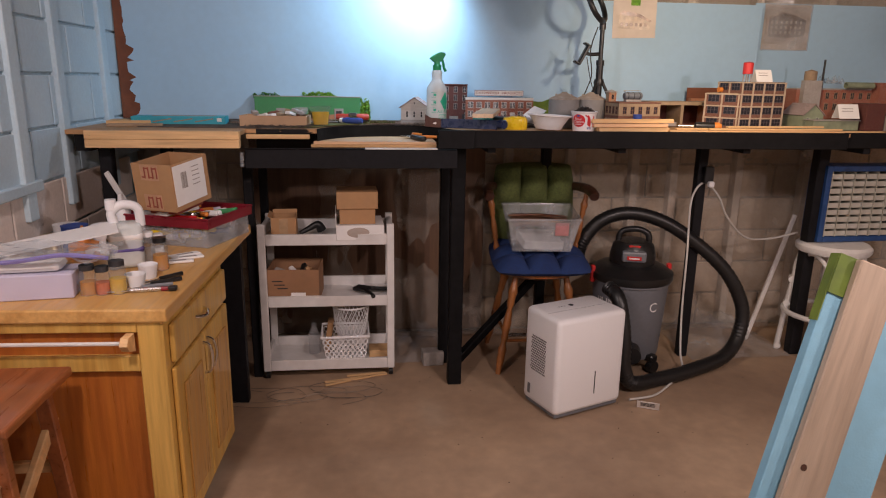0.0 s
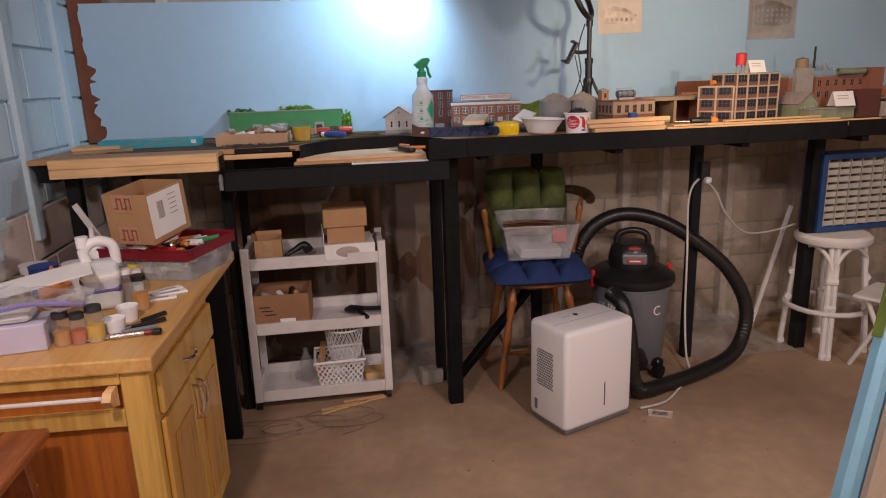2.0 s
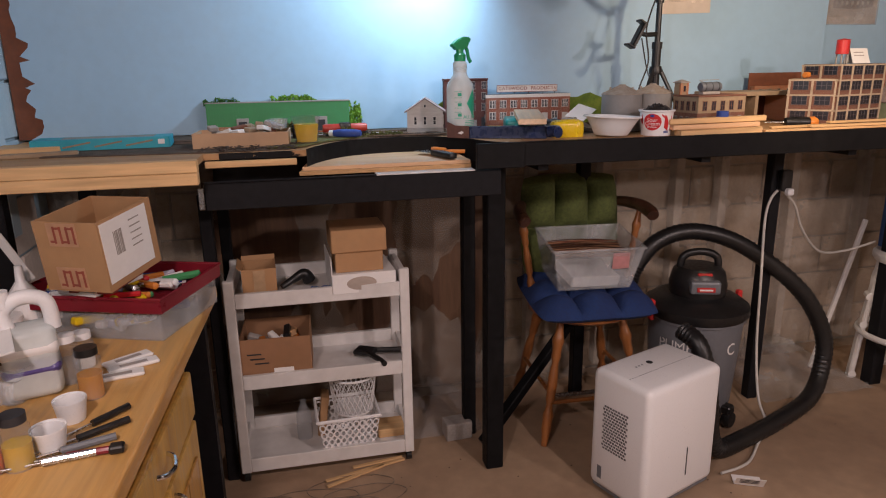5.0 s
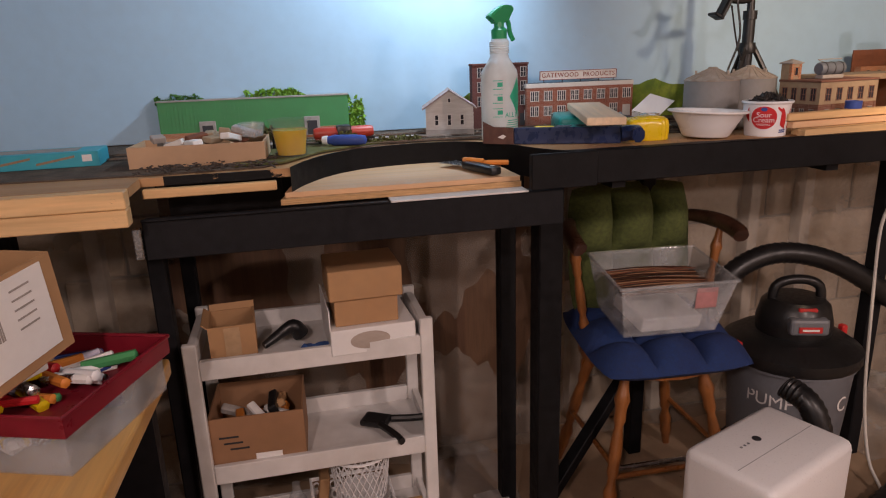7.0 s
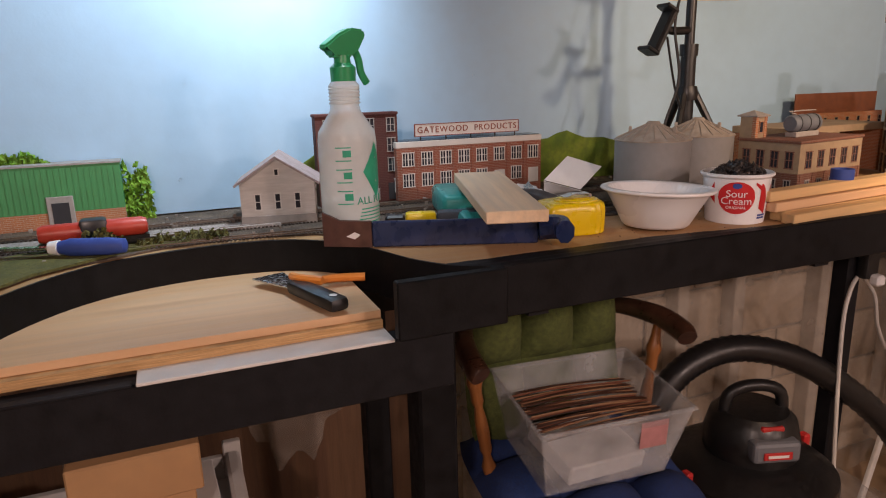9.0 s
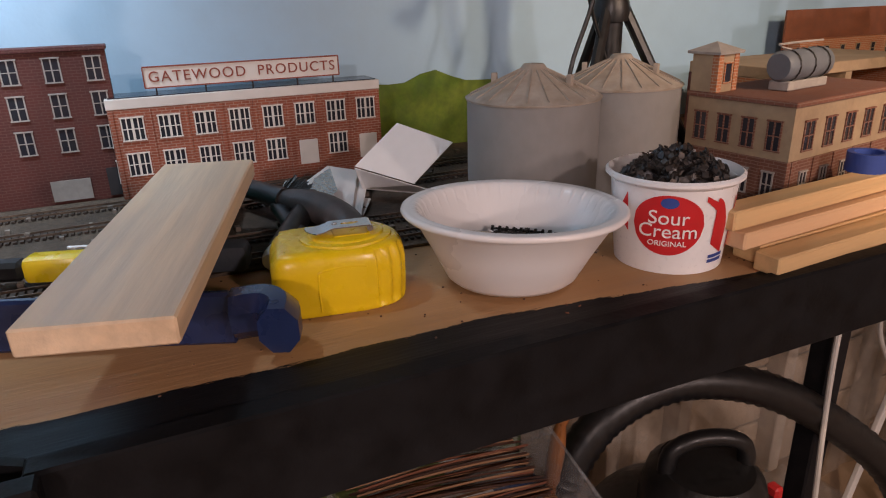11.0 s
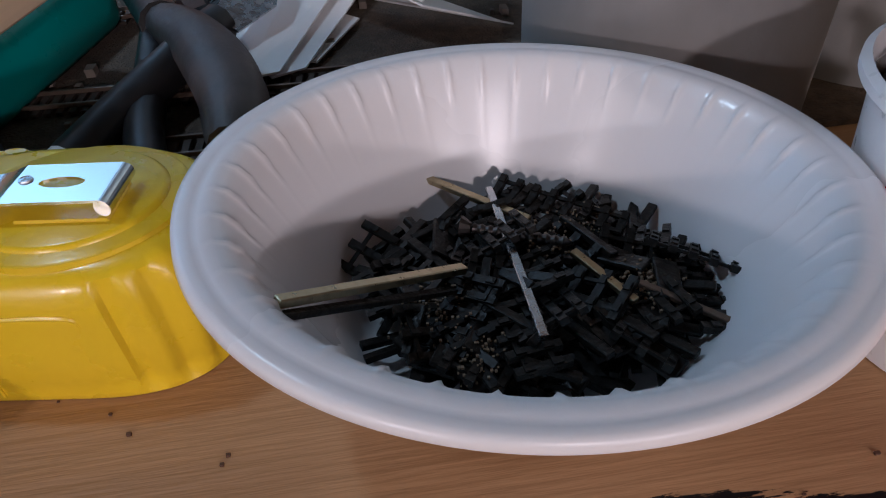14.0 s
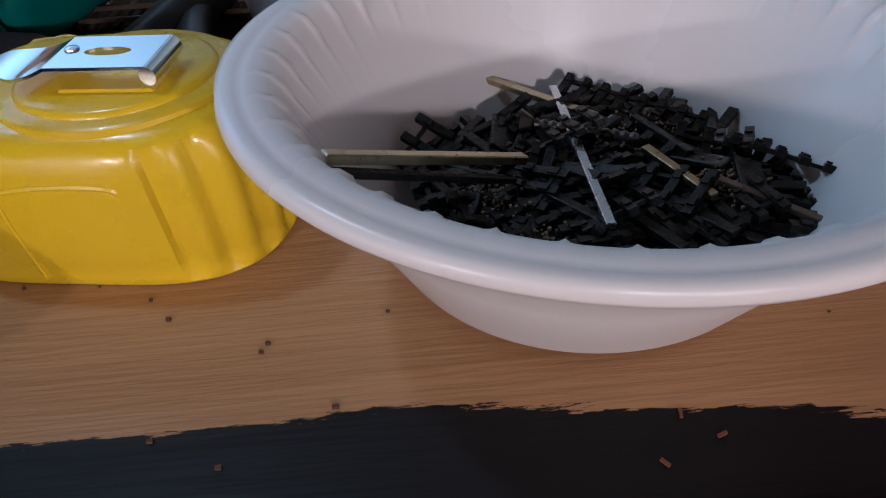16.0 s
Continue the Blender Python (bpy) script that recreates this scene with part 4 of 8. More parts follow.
part("body", B((-0.085, -0.08, 0), (0.085, 0.08, 0.08), 0.002), CARD, cb)
part("lid", B((-0.098, -0.093, 0.075), (0.098, 0.093, 0.158), 0.003), CARD, cb)
rag = bmesh.new()
g = [[rag.verts.new((0.09 * (i / 9 - 0.5), 0.06 * (j / 7 - 0.5), 0.004 + 0.028 * abs(noise.noise((i * 0.6, j * 0.7, 9))))) for j in range(8)] for i in range(10)]
for i in range(9):
    for j in range(7):
        rag.faces.new((g[i][j], g[i + 1][j], g[i + 1][j + 1], g[i][j + 1]))
solo("rag", rag, mat("blue_rag", (0.04, 0.10, 0.30), 0.95, 0, 0.2, bump=0.4), pose(-0.215, 3.0, S3 + 0.002, 0, 0, 15), "crumpled blue rag on the cart's top shelf", "rag", smooth=True)
solo("tape_dispenser", tube([(-0.05, 0, 0.012), (0, 0.005, 0.03), (0.04, 0, 0.045), (0.06, 0, 0.015)], lambda f: 0.010 + 0.014 * f, 10, 6), BLACKPLASTIC, pose(-0.315, 3.05, S3 + 0.008, 0, 0, 25), "black plastic hand tool on the cart", "tool", smooth=True)
cb = carton("cardboard_box", pose(-0.395, 3.075, S2, 0, 0, -2), (0.25, 0.215, 0.16), CARDDARK, "open brown carton full of tools with a handwritten side")
part("label", B((-0.01, -0.1095, 0.012), (0.06, -0.1082, 0.045)), PAPER, cb, "white paper label")
for k, (x, z) in enumerate(((-0.10, 0.10), (-0.09, 0.082), (-0.075, 0.064))):
    part("scribble", B((x, -0.1093, z), (x + 0.05, -0.1082, z + 0.005)), INK, cb, m=pose(0, 0, 0, 0, 0, 0))
for i in range(12):
    solo("boxed_tool", B((-0.045, -0.012, -0.012), (0.045, 0.012, 0.012), 0.004), (PAPER, BLACKPLASTIC, MODELGREY, ORANGE, CARD)[i % 5],
         pose(-0.395 + random.uniform(-0.07, 0.07), 3.075 + random.uniform(-0.06, 0.06), S2 + 0.075 + 0.006 * i, random.uniform(-25, 25), random.uniform(-25, 25), random.uniform(0, 180)),
         "small tool packed in the cart's carton", "tool", "tools in the carton")
cl = thing("spring_clamp", pose(-0.03, 3.06, S2 + 0.014, 0, 0, -30), "black plastic spring clamp", "clamp")
part("jaw", B((-0.085, -0.03, 0), (0.0, 0.035, 0.02), 0.008, 2), BLACKPLASTIC, cl)
part("grip", tube([(0, 0.02, 0.012), (0.05, 0.035, 0.012), (0.1, 0.05, 0.016)], 0.011, 8, 3), BLACKPLASTIC, cl, smooth=True)
part("grip", tube([(-0.02, -0.02, 0.012), (0.04, -0.06, 0.012), (0.075, -0.09, 0.012)], 0.011, 8, 3), BLACKPLASTIC, cl, smooth=True)


def basket(m, w, d, h, taper, label, round_=False, rows=4):
    ob = thing("basket", m, label, "basket", "white plastic baskets")
    if round_:
        n = 26
        for k in range(n):
            for s in (-1, 1):
                pts = []
                for j in range(7):
                    f = j / 6
                    a = 2 * math.pi * (k + s * f * 3.2) / n
                    r = (w / 2) * (taper + (1 - taper) * f)
                    pts.append((r * math.cos(a), r * math.sin(a), 0.004 + h * f))
                part("strand", tube(pts, 0.0016, 4, 1), WHITEPLASTIC, ob)
        part("rim", tube([((w / 2) * math.cos(2 * math.pi * k / 20), (w / 2) * math.sin(2 * math.pi * k / 20), h) for k in range(21)], 0.005, 6, 0), WHITEPLASTIC, ob, smooth=True)
        part("base", lathe([(0, 0), (w / 2 * taper, 0), (w / 2 * taper, 0.005), (0, 0.005)], 24), WHITEPLASTIC, ob)
        return ob
    part("base", B((-w / 2 * taper, -d / 2 * taper, 0), (w / 2 * taper, d / 2 * taper, 0.004)), WHITEPLASTIC, ob)
    for side in range(4):
        L, off = (w, d) if side % 2 == 0 else (d, w)
        cols_ = max(4, int(L / 0.026))
        bm2 = bmesh.new()
        rz = Matrix.Rotation(side * math.pi / 2, 4, "Z")

        def at(u, f, o=0.0):
            r = taper + (1 - taper) * f
            return rz @ Vector((u * L / 2 * r, -off / 2 * r - o, 0.004 + h * f))

        for c in range(cols_):
            for r in range(rows):
                u0, u1 = -1 + 2 * c / cols_, -1 + 2 * (c + 1) / cols_
                f0, f1 = r / rows * 0.9, (r + 1) / rows * 0.9
                cu, cf = (u0 + u1) / 2, (f0 + f1) / 2
                N8 = 8
                outer, inner = [], []
                for k in range(N8):
                    a = 2 * math.pi * (k + 0.5) / N8
                    ca, sa = math.cos(a), math.sin(a)
                    mxx = max(abs(ca), abs(sa))
                    outer.append(bm2.verts.new(at(cu + (u1 - u0) / 2 * ca / mxx, cf + (f1 - f0) / 2 * sa / mxx)))
                    inner.append(bm2.verts.new(at(cu + (u1 - u0) / 2 * ca * 0.62, cf + (f1 - f0) / 2 * sa * 0.62)))
                for k in range(N8):
                    bm2.faces.new((outer[k], outer[(k + 1) % N8], inner[(k + 1) % N8], inner[k]))
        part("perforated_side", bm2, WHITEPLASTIC, ob)
    q = [(-w / 2, -d / 2, h), (w / 2, -d / 2, h), (w / 2, d / 2, h), (-w / 2, d / 2, h), (-w / 2, -d / 2, h)]
    part("rim", tube(q, 0.007, 6, 0), WHITEPLASTIC, ob)
    return ob


basket(pose(-0.155, 3.05, S1, 0, 0, 2), 0.235, 0.2, 0.145, 0.82, "square white plastic basket with round holes")
basket(pose(-0.125, 3.07, S1 + 0.1285, 0, 0, 0), 0.185, 0.185, 0.15, 0.82, "round white lattice basket standing in the square one", True)
solo("wood_offcut", B((-0.055, -0.05, 0), (0.055, 0.05, 0.035), 0.003), PINE, pose(0.02, 3.08, S1, 0, 0, 0), "pine offcut block on the bottom shelf", "wood block")
solo("wood_offcut", B((-0.015, -0.04, 0), (0.015, 0.04, 0.17), 0.003), CARD, pose(-0.255, 3.14, S1, 0, 8, 0), "brown wood strip standing in the cart", "wood block")
bottle("bottle", pose(-0.32, 3.12, S1), [(0, 0), (0.03, 0), (0.03, 0.10), (0.012, 0.14), (0.012, 0.16), (0, 0.16)], CLEAR, "empty clear bottle on the bottom shelf")
solo("floor_block", B((-0.055, -0.04, 0), (0.055, 0.04, 0.075), 0.004), MODELGREY, pose(0.30, 3.10, 0, 0, 0, 4), "grey concrete block on the floor by a post", "block")
for x, y, rz, L in ((-0.10, 2.93, 14, 0.16), (-0.14, 2.90, 22, 0.12), (-0.05, 2.97, 8, 0.1)):
    solo("wood_strip", B((-L, -0.008, 0), (L, 0.008, 0.008), 0.002), PINE, pose(x, y, 0.004, 0, 0, rz), "thin pine strip lying on the floor", "wood strip", "strips on the floor")
random.seed(21)
bm = bmesh.new()
for k in range(9):
    cx, cy, r = -0.42 + random.uniform(-0.2, 0.34), 2.72 + random.uniform(-0.1, 0.12), random.uniform(0.05, 0.17)
    tube([(cx + r * math.cos(a * 0.7 + k) * 1.5, cy + 0.6 * r * math.sin(a * 0.7 + k), 0.0075 + 0.004 * (a % 2)) for a in range(random.randint(6, 11))], 0.0011, 4, 5, bm)
solo("loose_wire", bm, mat("thin_wire", (0.22, 0.19, 0.16), 0.4, 0.5, bump=0), T0, "tangle of thin wire on the concrete floor", "wire", kind="stuff", smooth=True)
bm = bmesh.new()
for k in range(90):
    x, y = random.uniform(-0.5, 2.0), 3.2 - 1.6 * random.random() ** 2
    q = random.uniform(0.0008, 0.0028)
    box(bm, (-q, -q * 0.6, 0), (q, q * 0.6, q), pose(x, y, 0.0005, 0, 0, random.uniform(0, 180)))
solo("floor_debris", bm, mat("dark_debris", (0.10, 0.07, 0.05), 0.9, bump=0), T0, "scattered crumbs of dirt on the floor", "debris", kind="stuff")

# ---- high chair with cushions ----
ch = thing("high_chair", pose(0.852, 3.14, 0, 0, 0, -2), "turned wooden captain's high chair with green and blue cushions", "chair")
part("seat", lathe([(0, 0.50), (0.20, 0.50), (0.225, 0.515), (0.225, 0.535), (0, 0.535)], 24), TURNED, ch, smooth=True)


def turned(h, r):
    prof = [(0, 0)]
    for i in range(25):
        f = i / 24
        rr = r * (0.62 + 0.38 * abs(math.sin(f * 9.4)) * (1 if 0.12 < f < 0.9 else 0.6))
        if i in (6, 9, 17, 20):
            rr *= 1.25
        prof.append((rr, h * f))
    return lathe(prof + [(0, h)], 10)


for sx, sy in ((-1, -1), (1, -1), (-1, 1), (1, 1)):
    base, topp = Vector((sx * 0.22, sy * 0.21, 0)), Vector((sx * 0.13, sy * 0.12, 0.505))
    part("leg", turned((topp - base).length, 0.021), TURNED, ch, smooth=True, m=Matrix.Translation(base) @ (topp - base).to_track_quat("Z", "Y").to_matrix().to_4x4())
for z, k in ((0.17, 0.85), (0.2, 0.85)):
    part("footrest", tube([(-0.22 * k, -0.205 * k, z), (0.22 * k, -0.205 * k, z)], 0.009, 8, 1), STEEL if z > 0.18 else TURNED, ch, smooth=True)
for sx in (-1, 1):
    part("footrest", tube([(sx * 0.19, -0.17, 0.22), (sx * 0.19, 0.17, 0.22)], 0.009, 8, 1), TURNED, ch, smooth=True)
    part("arm_rest", tube([(sx * 0.17, 0.20, 0.915), (sx * 0.225, 0.14, 0.925), (sx * 0.262, 0.04, 0.925), (sx * 0.272, -0.04, 0.91), (sx * 0.268, -0.065, 0.90)], lambda f: 0.017 + 0.010 * math.sin(2.4 * f), 10, 5), DARKWOOD, ch, smooth=True)
    base, topp = Vector((sx * 0.2, 0.02, 0.53)), Vector((sx * 0.255, 0.03, 0.905))
    part("arm_post", turned((topp - base).length, 0.016), TURNED, ch, smooth=True, m=Matrix.Translation(base) @ (topp - base).to_track_quat("Z", "Y").to_matrix().to_4x4())
for k in range(5):
    x = -0.16 + 0.08 * k
    part("back_spindle", tube([(x, 0.17, 0.53), (x * 1.1, 0.21, 0.92)], 0.008, 8, 1), TURNED, ch, smooth=True)
part("top_rail", tube([(-0.17, 0.2, 0.915), (0, 0.235, 0.925), (0.17, 0.2, 0.915)], 0.018, 8, 5), TURNED, ch, smooth=True)


def cushion(w, d, h, nu, nv, puff, tufts=True):
    bm = bmesh.new()
    n1, n2 = 36, 30
    for side in (0, 1):
        g = []
        for i in range(n1 + 1):
            row = []
            for j in range(n2 + 1):
                u, v = i / n1, j / n2
                e = (max(0.0, 1 - abs(2 * u - 1) ** 5) * max(0.0, 1 - abs(2 * v - 1) ** 5)) ** 0.6
                q = (abs(math.sin(math.pi * u * nu)) ** 0.5) * (abs(math.sin(math.pi * v * nv)) ** 0.5) if tufts else 1
                z = h * e * (0.25 + 0.75 * q) + 0.004 * noise.noise((u * 9, v * 9, 2))
                row.append(bm.verts.new((w * (u - 0.5) * (1 - 0.09 * abs(2 * v - 1) ** 4), d * (v - 0.5) * (1 - 0.07 * abs(2 * u - 1) ** 4), z if side else -puff * h * e)))
            g.append(row)
        for i in range(n1):
            for j in range(n2):
                bm.faces.new((g[i][j], g[i + 1][j], g[i + 1][j + 1], g[i][j + 1]))
    bmesh.ops.remove_doubles(bm, verts=bm.verts[:], dist=0.002)
    return bm


part("back_cushion", cushion(0.44, 0.45, 0.095, 3, 2, 0.35), GREENCLOTH, ch, "tufted olive green back cushion", True, pose(0.0, 0.155, 0.825, 82, 0, 0))
part("seat_cushion", cushion(0.50, 0.46, 0.075, 3, 3, 0.5), BLUECLOTH, ch, "tufted navy blue seat cushion", True, pose(0.0, -0.03, 0.575, 6, 0, -2))
tote = thing("storage_bin", pose(0.842, 3.085, 0.652, 6, 0, -5) @ Matrix.Diagonal((0.95, 0.95, 0.93, 1)), "clear plastic bin holding paper sheets on the chair", "storage bin")


def bin_shell(w0, d0, w1, d1, h, t=0.003):
    bm = bmesh.new()
    for a in range(2):
        k = -t * a
        lo = [bm.verts.new((sx * (w0 / 2 + k), sy * (d0 / 2 + k), t * a)) for sx, sy in ((-1, -1), (1, -1), (1, 1), (-1, 1))]
        hi = [bm.verts.new((sx * (w1 / 2 + k), sy * (d1 / 2 + k), h)) for sx, sy in ((-1, -1), (1, -1), (1, 1), (-1, 1))]
        bm.faces.new(lo)
        for i in range(4):
            bm.faces.new((lo[i], lo[(i + 1) % 4], hi[(i + 1) % 4], hi[i]))
    return bm


part("shell", bin_shell(0.31, 0.23, 0.38, 0.29, 0.19), CLEAR, tote)
q = [(-0.192, -0.147, 0.19), (0.192, -0.147, 0.19), (0.192, 0.147, 0.19), (-0.192, 0.147, 0.19), (-0.192, -0.147, 0.19)]
part("rim", tube(q, 0.006, 6, 0), CLEAR, tote, "rolled clear rim")
random.seed(17)
for k in range(46):
    part("sheet", tube([(-0.15, 0, 0), (-0.05, 0, 0.006), (0.06, 0, 0.004), (0.155, 0, -0.004)], 0.0022, 5, 3), (CARDDARK, DARKWOOD, HARDBOARD, DARKWOOD)[k % 4], tote,
         m=pose(random.uniform(-0.01, 0.01), -0.10 + 0.0044 * k, 0.135 + random.uniform(-0.008, 0.012), 0, random.uniform(-2, 2), random.uniform(-4, 4)))
part("paper", B((-0.11, -0.09, 0), (0.11, 0.09, 0.05), 0.004), PAPER, tote, "crumpled white paper", m=pose(0.0, -0.005, 0.006, 4, 5, 8))
part("sticker", B((0.06, -0.1395, 0.10), (0.13, -0.1375, 0.17)), mat("pink_sticker", (0.55, 0.25, 0.25), 0.5, bump=0), tote, m=pose(0, -0.0, 0, 0, 0, 0))

# ---- wet vacuum with its hose ----
VX, VY = 1.345, 3.06
vac = thing("wet_vacuum", pose(VX, VY, 0, 0, 0, -18), "grey drum workshop vacuum with a black lid and hose", "vacuum cleaner")
part("drum", lathe([(0, 0.07), (0.165, 0.07), (0.17, 0.09), (0.195, 0.46), (0.205, 0.465), (0.205, 0.48), (0, 0.48)], 32), GREYPLASTIC, vac, smooth=True)
part("lid", lathe([(0.208, 0.475), (0.215, 0.485), (0.213, 0.515), (0.17, 0.545), (0.13, 0.56), (0, 0.56)], 32), BLACKPLASTIC, vac, smooth=True)
part("motor_head", lathe([(0.115, 0.555), (0.118, 0.60), (0.105, 0.655), (0.085, 0.675), (0, 0.68)], 24), BLACKPLASTIC, vac, smooth=True)
part("carry_handle", tube([(-0.075, 0, 0.62), (-0.07, 0, 0.71), (0, 0, 0.735), (0.07, 0, 0.71), (0.075, 0, 0.62)], 0.016, 10, 5), BLACKPLASTIC, vac, smooth=True)
part("badge", B((-0.06, -0.126, 0.585), (0.06, -0.085, 0.64), 0.01, 2), GREYPLASTIC, vac, "grey badge plate")
part("switch", B((-0.03, -0.10, 0.645), (0.03, -0.07, 0.667), 0.004), REDPLASTIC, vac, "red switch")
part("badge_plate", B((-0.036, -0.1295, 0.597), (0.036, -0.1265, 0.617), 0.002), REDPLASTIC, vac, "red badge with a pale bar")
part("badge_bar", B((-0.026, -0.1308, 0.603), (0.026, -0.1297, 0.610)), PAPER, vac)
for a in (20, 200):
    part("latch", B((-0.014, 0.2, 0.455), (0.014, 0.222, 0.545), 0.005), REDPLASTIC, vac, "red lid latch", m=pose(0, 0, 0, 0, 0, a - 90))
lettering("PUMP", 0.06, PAPER, "letter_mark", 0.1895, parent=vac, m=pose(0, 0, 0.37, 0, 0, -37))
lettering("C", 0.07, PAPER, "letter_mark", 0.1895, parent=vac, m=pose(0, 0, 0.36, 0, 0, 36))
for a in (45, 135, 225, 315):
    part("caster", lathe([(0, -0.018), (0.032, -0.018), (0.036, 0), (0.032, 0.018), (0, 0.018)], 14), BLACKPLASTIC, vac, m=pose(0.19 * math.cos(radians(a)), 0.19 * math.sin(radians(a)), 0.036, 0, 90, a))
    part("caster_arm", B((-0.03, -0.025, 0.06), (0.03, 0.025, 0.10), 0.008), BLACKPLASTIC, vac, m=pose(0.175 * math.cos(radians(a)), 0.175 * math.sin(radians(a)), 0.0, 0, 0, a))
part("port", lathe([(0, -0.04), (0.045, -0.04), (0.045, 0.04), (0, 0.04)], 16), BLACKPLASTIC, vac, m=pose(0.02, -0.215, 0.13, 90))
hose = [(1.08, 3.16, 0.56), (1.11, 3.17, 0.65), (1.20, 3.17, 0.755), (1.34, 3.15, 0.80), (1.51, 3.11, 0.765), (1.69, 3.07, 0.655), (1.86, 3.03, 0.50),
        (1.955, 3.0, 0.32), (1.94, 2.97, 0.17), (1.83, 2.90, 0.075), (1.62, 2.82, 0.042), (1.40, 2.74, 0.036), (1.24, 2.68, 0.05), (1.185, 2.665, 0.14), (1.18, 2.69, 0.30), (1.16, 2.74, 0.46), (1.13, 2.82, 0.50)]
solo("vacuum_hose", tube(hose, 0.034, 12, 14, None, 0.10), BLACKPLASTIC, T0, "ribbed black vacuum hose looping onto the floor", "hose", smooth=True)
# power cord and outlet on the post
cord = thing("power_cord", T0, "white power cord with a black plug block on a post", "cord")
part("cord", tube([(1.70, 3.075, 0.975), (1.655, 3.06, 0.94), (1.63, 3.05, 0.85), (1.635, 3.04, 0.6), (1.62, 3.0, 0.30), (1.60, 2.93, 0.10), (1.57, 2.83, 0.03), (1.46, 2.73, 0.012), (1.33, 2.62, 0.010), (1.19, 2.58, 0.014)], 0.0055, 8, 8), CORDWHITE, cord, smooth=True)
part("cord", tube([(1.715, 3.075, 0.975), (1.80, 3.09, 0.90), (1.88, 3.12, 0.78), (2.02, 3.16, 0.66), (2.18, 3.18, 0.645), (2.33, 3.17, 0.68)], 0.0055, 8, 8), CORDWHITE, cord, smooth=True)
part("plug_block", B((1.69, 3.045, 0.97), (1.74, 3.079, 1.06), 0.008, 2), BLACKPLASTIC, cord)
part("plug", B((1.705, 3.02, 0.955), (1.735, 3.05, 0.985), 0.006), WHITEPLASTIC, cord)

# ---- dehumidifier ----
deh = thing("dehumidifier", pose(0.777, 2.417, 0, 0, 0, 21.5), "white plastic dehumidifier with a side grille", "dehumidifier")
W, D, Hh = 0.386, 0.252, 0.476
part("body", B((0, 0, 0.022), (W, D, Hh), 0.026, 4), WHITEPLASTIC, deh, smooth=True)
part("base", B((0.012, 0.012, 0.008), (W - 0.012, D - 0.012, 0.03), 0.004), GREYPLASTIC, deh)
part("water_window", B((W * 0.56, -0.0012, 0.095), (W * 0.575, 0.002, 0.205), 0.0008), INK, deh, "dark water level slit")
part("seam", B((0.02, D * 0.42, Hh - 0.0005), (W - 0.02, D * 0.424, Hh + 0.0006)), GREYPLASTIC, deh)
part("control", lathe([(0, 0.0), (0.012, 0.0), (0.012, 0.0012), (0, 0.0012)], 14), INK, deh, m=pose(W * 0.48, D * 0.63, Hh - 0.0002))
for x in (0.3, 0.34, 0.38):
    part("button", lathe([(0, 0.0), (0.004, 0.0), (0.004, 0.001), (0, 0.001)], 8), GREYPLASTIC, deh, m=pose(W * x, D * 0.63, Hh - 0.0002))
bm = bmesh.new()
for r in range(15):
    for c in range(9):
        y = D * 0.35 + c * 0.012 + (0.006 if r % 2 else 0)
        z = 0.19 + r * 0.0115
        box(bm, (-0.0008, y - 0.0042, z - 0.0036), (0.001, y + 0.0042, z + 0.0036))
part("grille", bm, mat("grille_shadow_slots", (0.10, 0.10, 0.11), 0.6, bump=0), deh, "grey slotted air grille")
part("handle_recess", B((-0.0008, D * 0.75, 0.06), (0.001, D * 0.83, 0.11), 0.0006), GREYPLASTIC, deh)
for x in (0.05, W - 0.05):
    for y in (0.05, D - 0.05):
        part("caster", lathe([(0, -0.008), (0.011, -0.008), (0.011, 0.008), (0, 0.008)], 10), GREYPLASTIC, deh, m=pose(x, y, 0.0125, 0, 90, 0))
card = thing("warning_tag", pose(1.262, 2.53, 0.004, 0, 0, -25), "folded white paper tag lying on the floor", "tag")
part("leaf", B((-0.05, -0.03, 0), (0.05, 0.03, 0.0015)), PAPER, card)
part("leaf", B((-0.05, 0, 0), (0.05, 0.0015, 0.055)), PAPER, card, m=pose(0, -0.03, 0.002, 35))
for k in range(3):
    part("print", B((-0.035, -0.0012, 0.018 + 0.011 * k), (0.03, -0.0002, 0.022 + 0.011 * k)), INK, card, m=pose(0, -0.03, 0.002, 35))

# ---- parts organiser, wicker stools, leaning boards ----
org = thing("parts_organizer", pose(2.36, 3.04, 0.655, 0, 0, 2), "blue steel parts cabinet with many clear drawers", "organizer")
ow, oh, od = 0.47, 0.41, 0.14
for a, b in (((0, 0, 0), (0.03, od, oh)), ((ow - 0.03, 0, 0), (ow, od, oh)), ((0.0305, 0, 0), (ow - 0.0305, od, 0.03)), ((0.0305, 0, oh - 0.03), (ow - 0.0305, od, oh)), ((0.0305, od - 0.01, 0.0305), (ow - 0.0305, od, oh - 0.0305))):
    part("frame", B(a, b, 0.003), mat("blue_enamel", (0.02, 0.07, 0.22), 0.4, bump=0.03), org)
first = None
for c in range(6):
    for r in range(9):
        x, z = 0.034 + c * 0.067, 0.034 + r * 0.0382
        if first is None:
            bm = bin_shell(0.06, 0.10, 0.06, 0.10, 0.022, 0.002)
            box(bm, (-0.030, -0.055, 0), (0.030, -0.0505, 0.026))
            first = part("drawer", bm, film("drawer_plastic", (0.66, 0.64, 0.56), 0.35, 0.3), org, m=pose(x + 0.031, 0.06, z))
        else:
            same(first, pose(x + 0.031, 0.06, z))
random.seed(31)
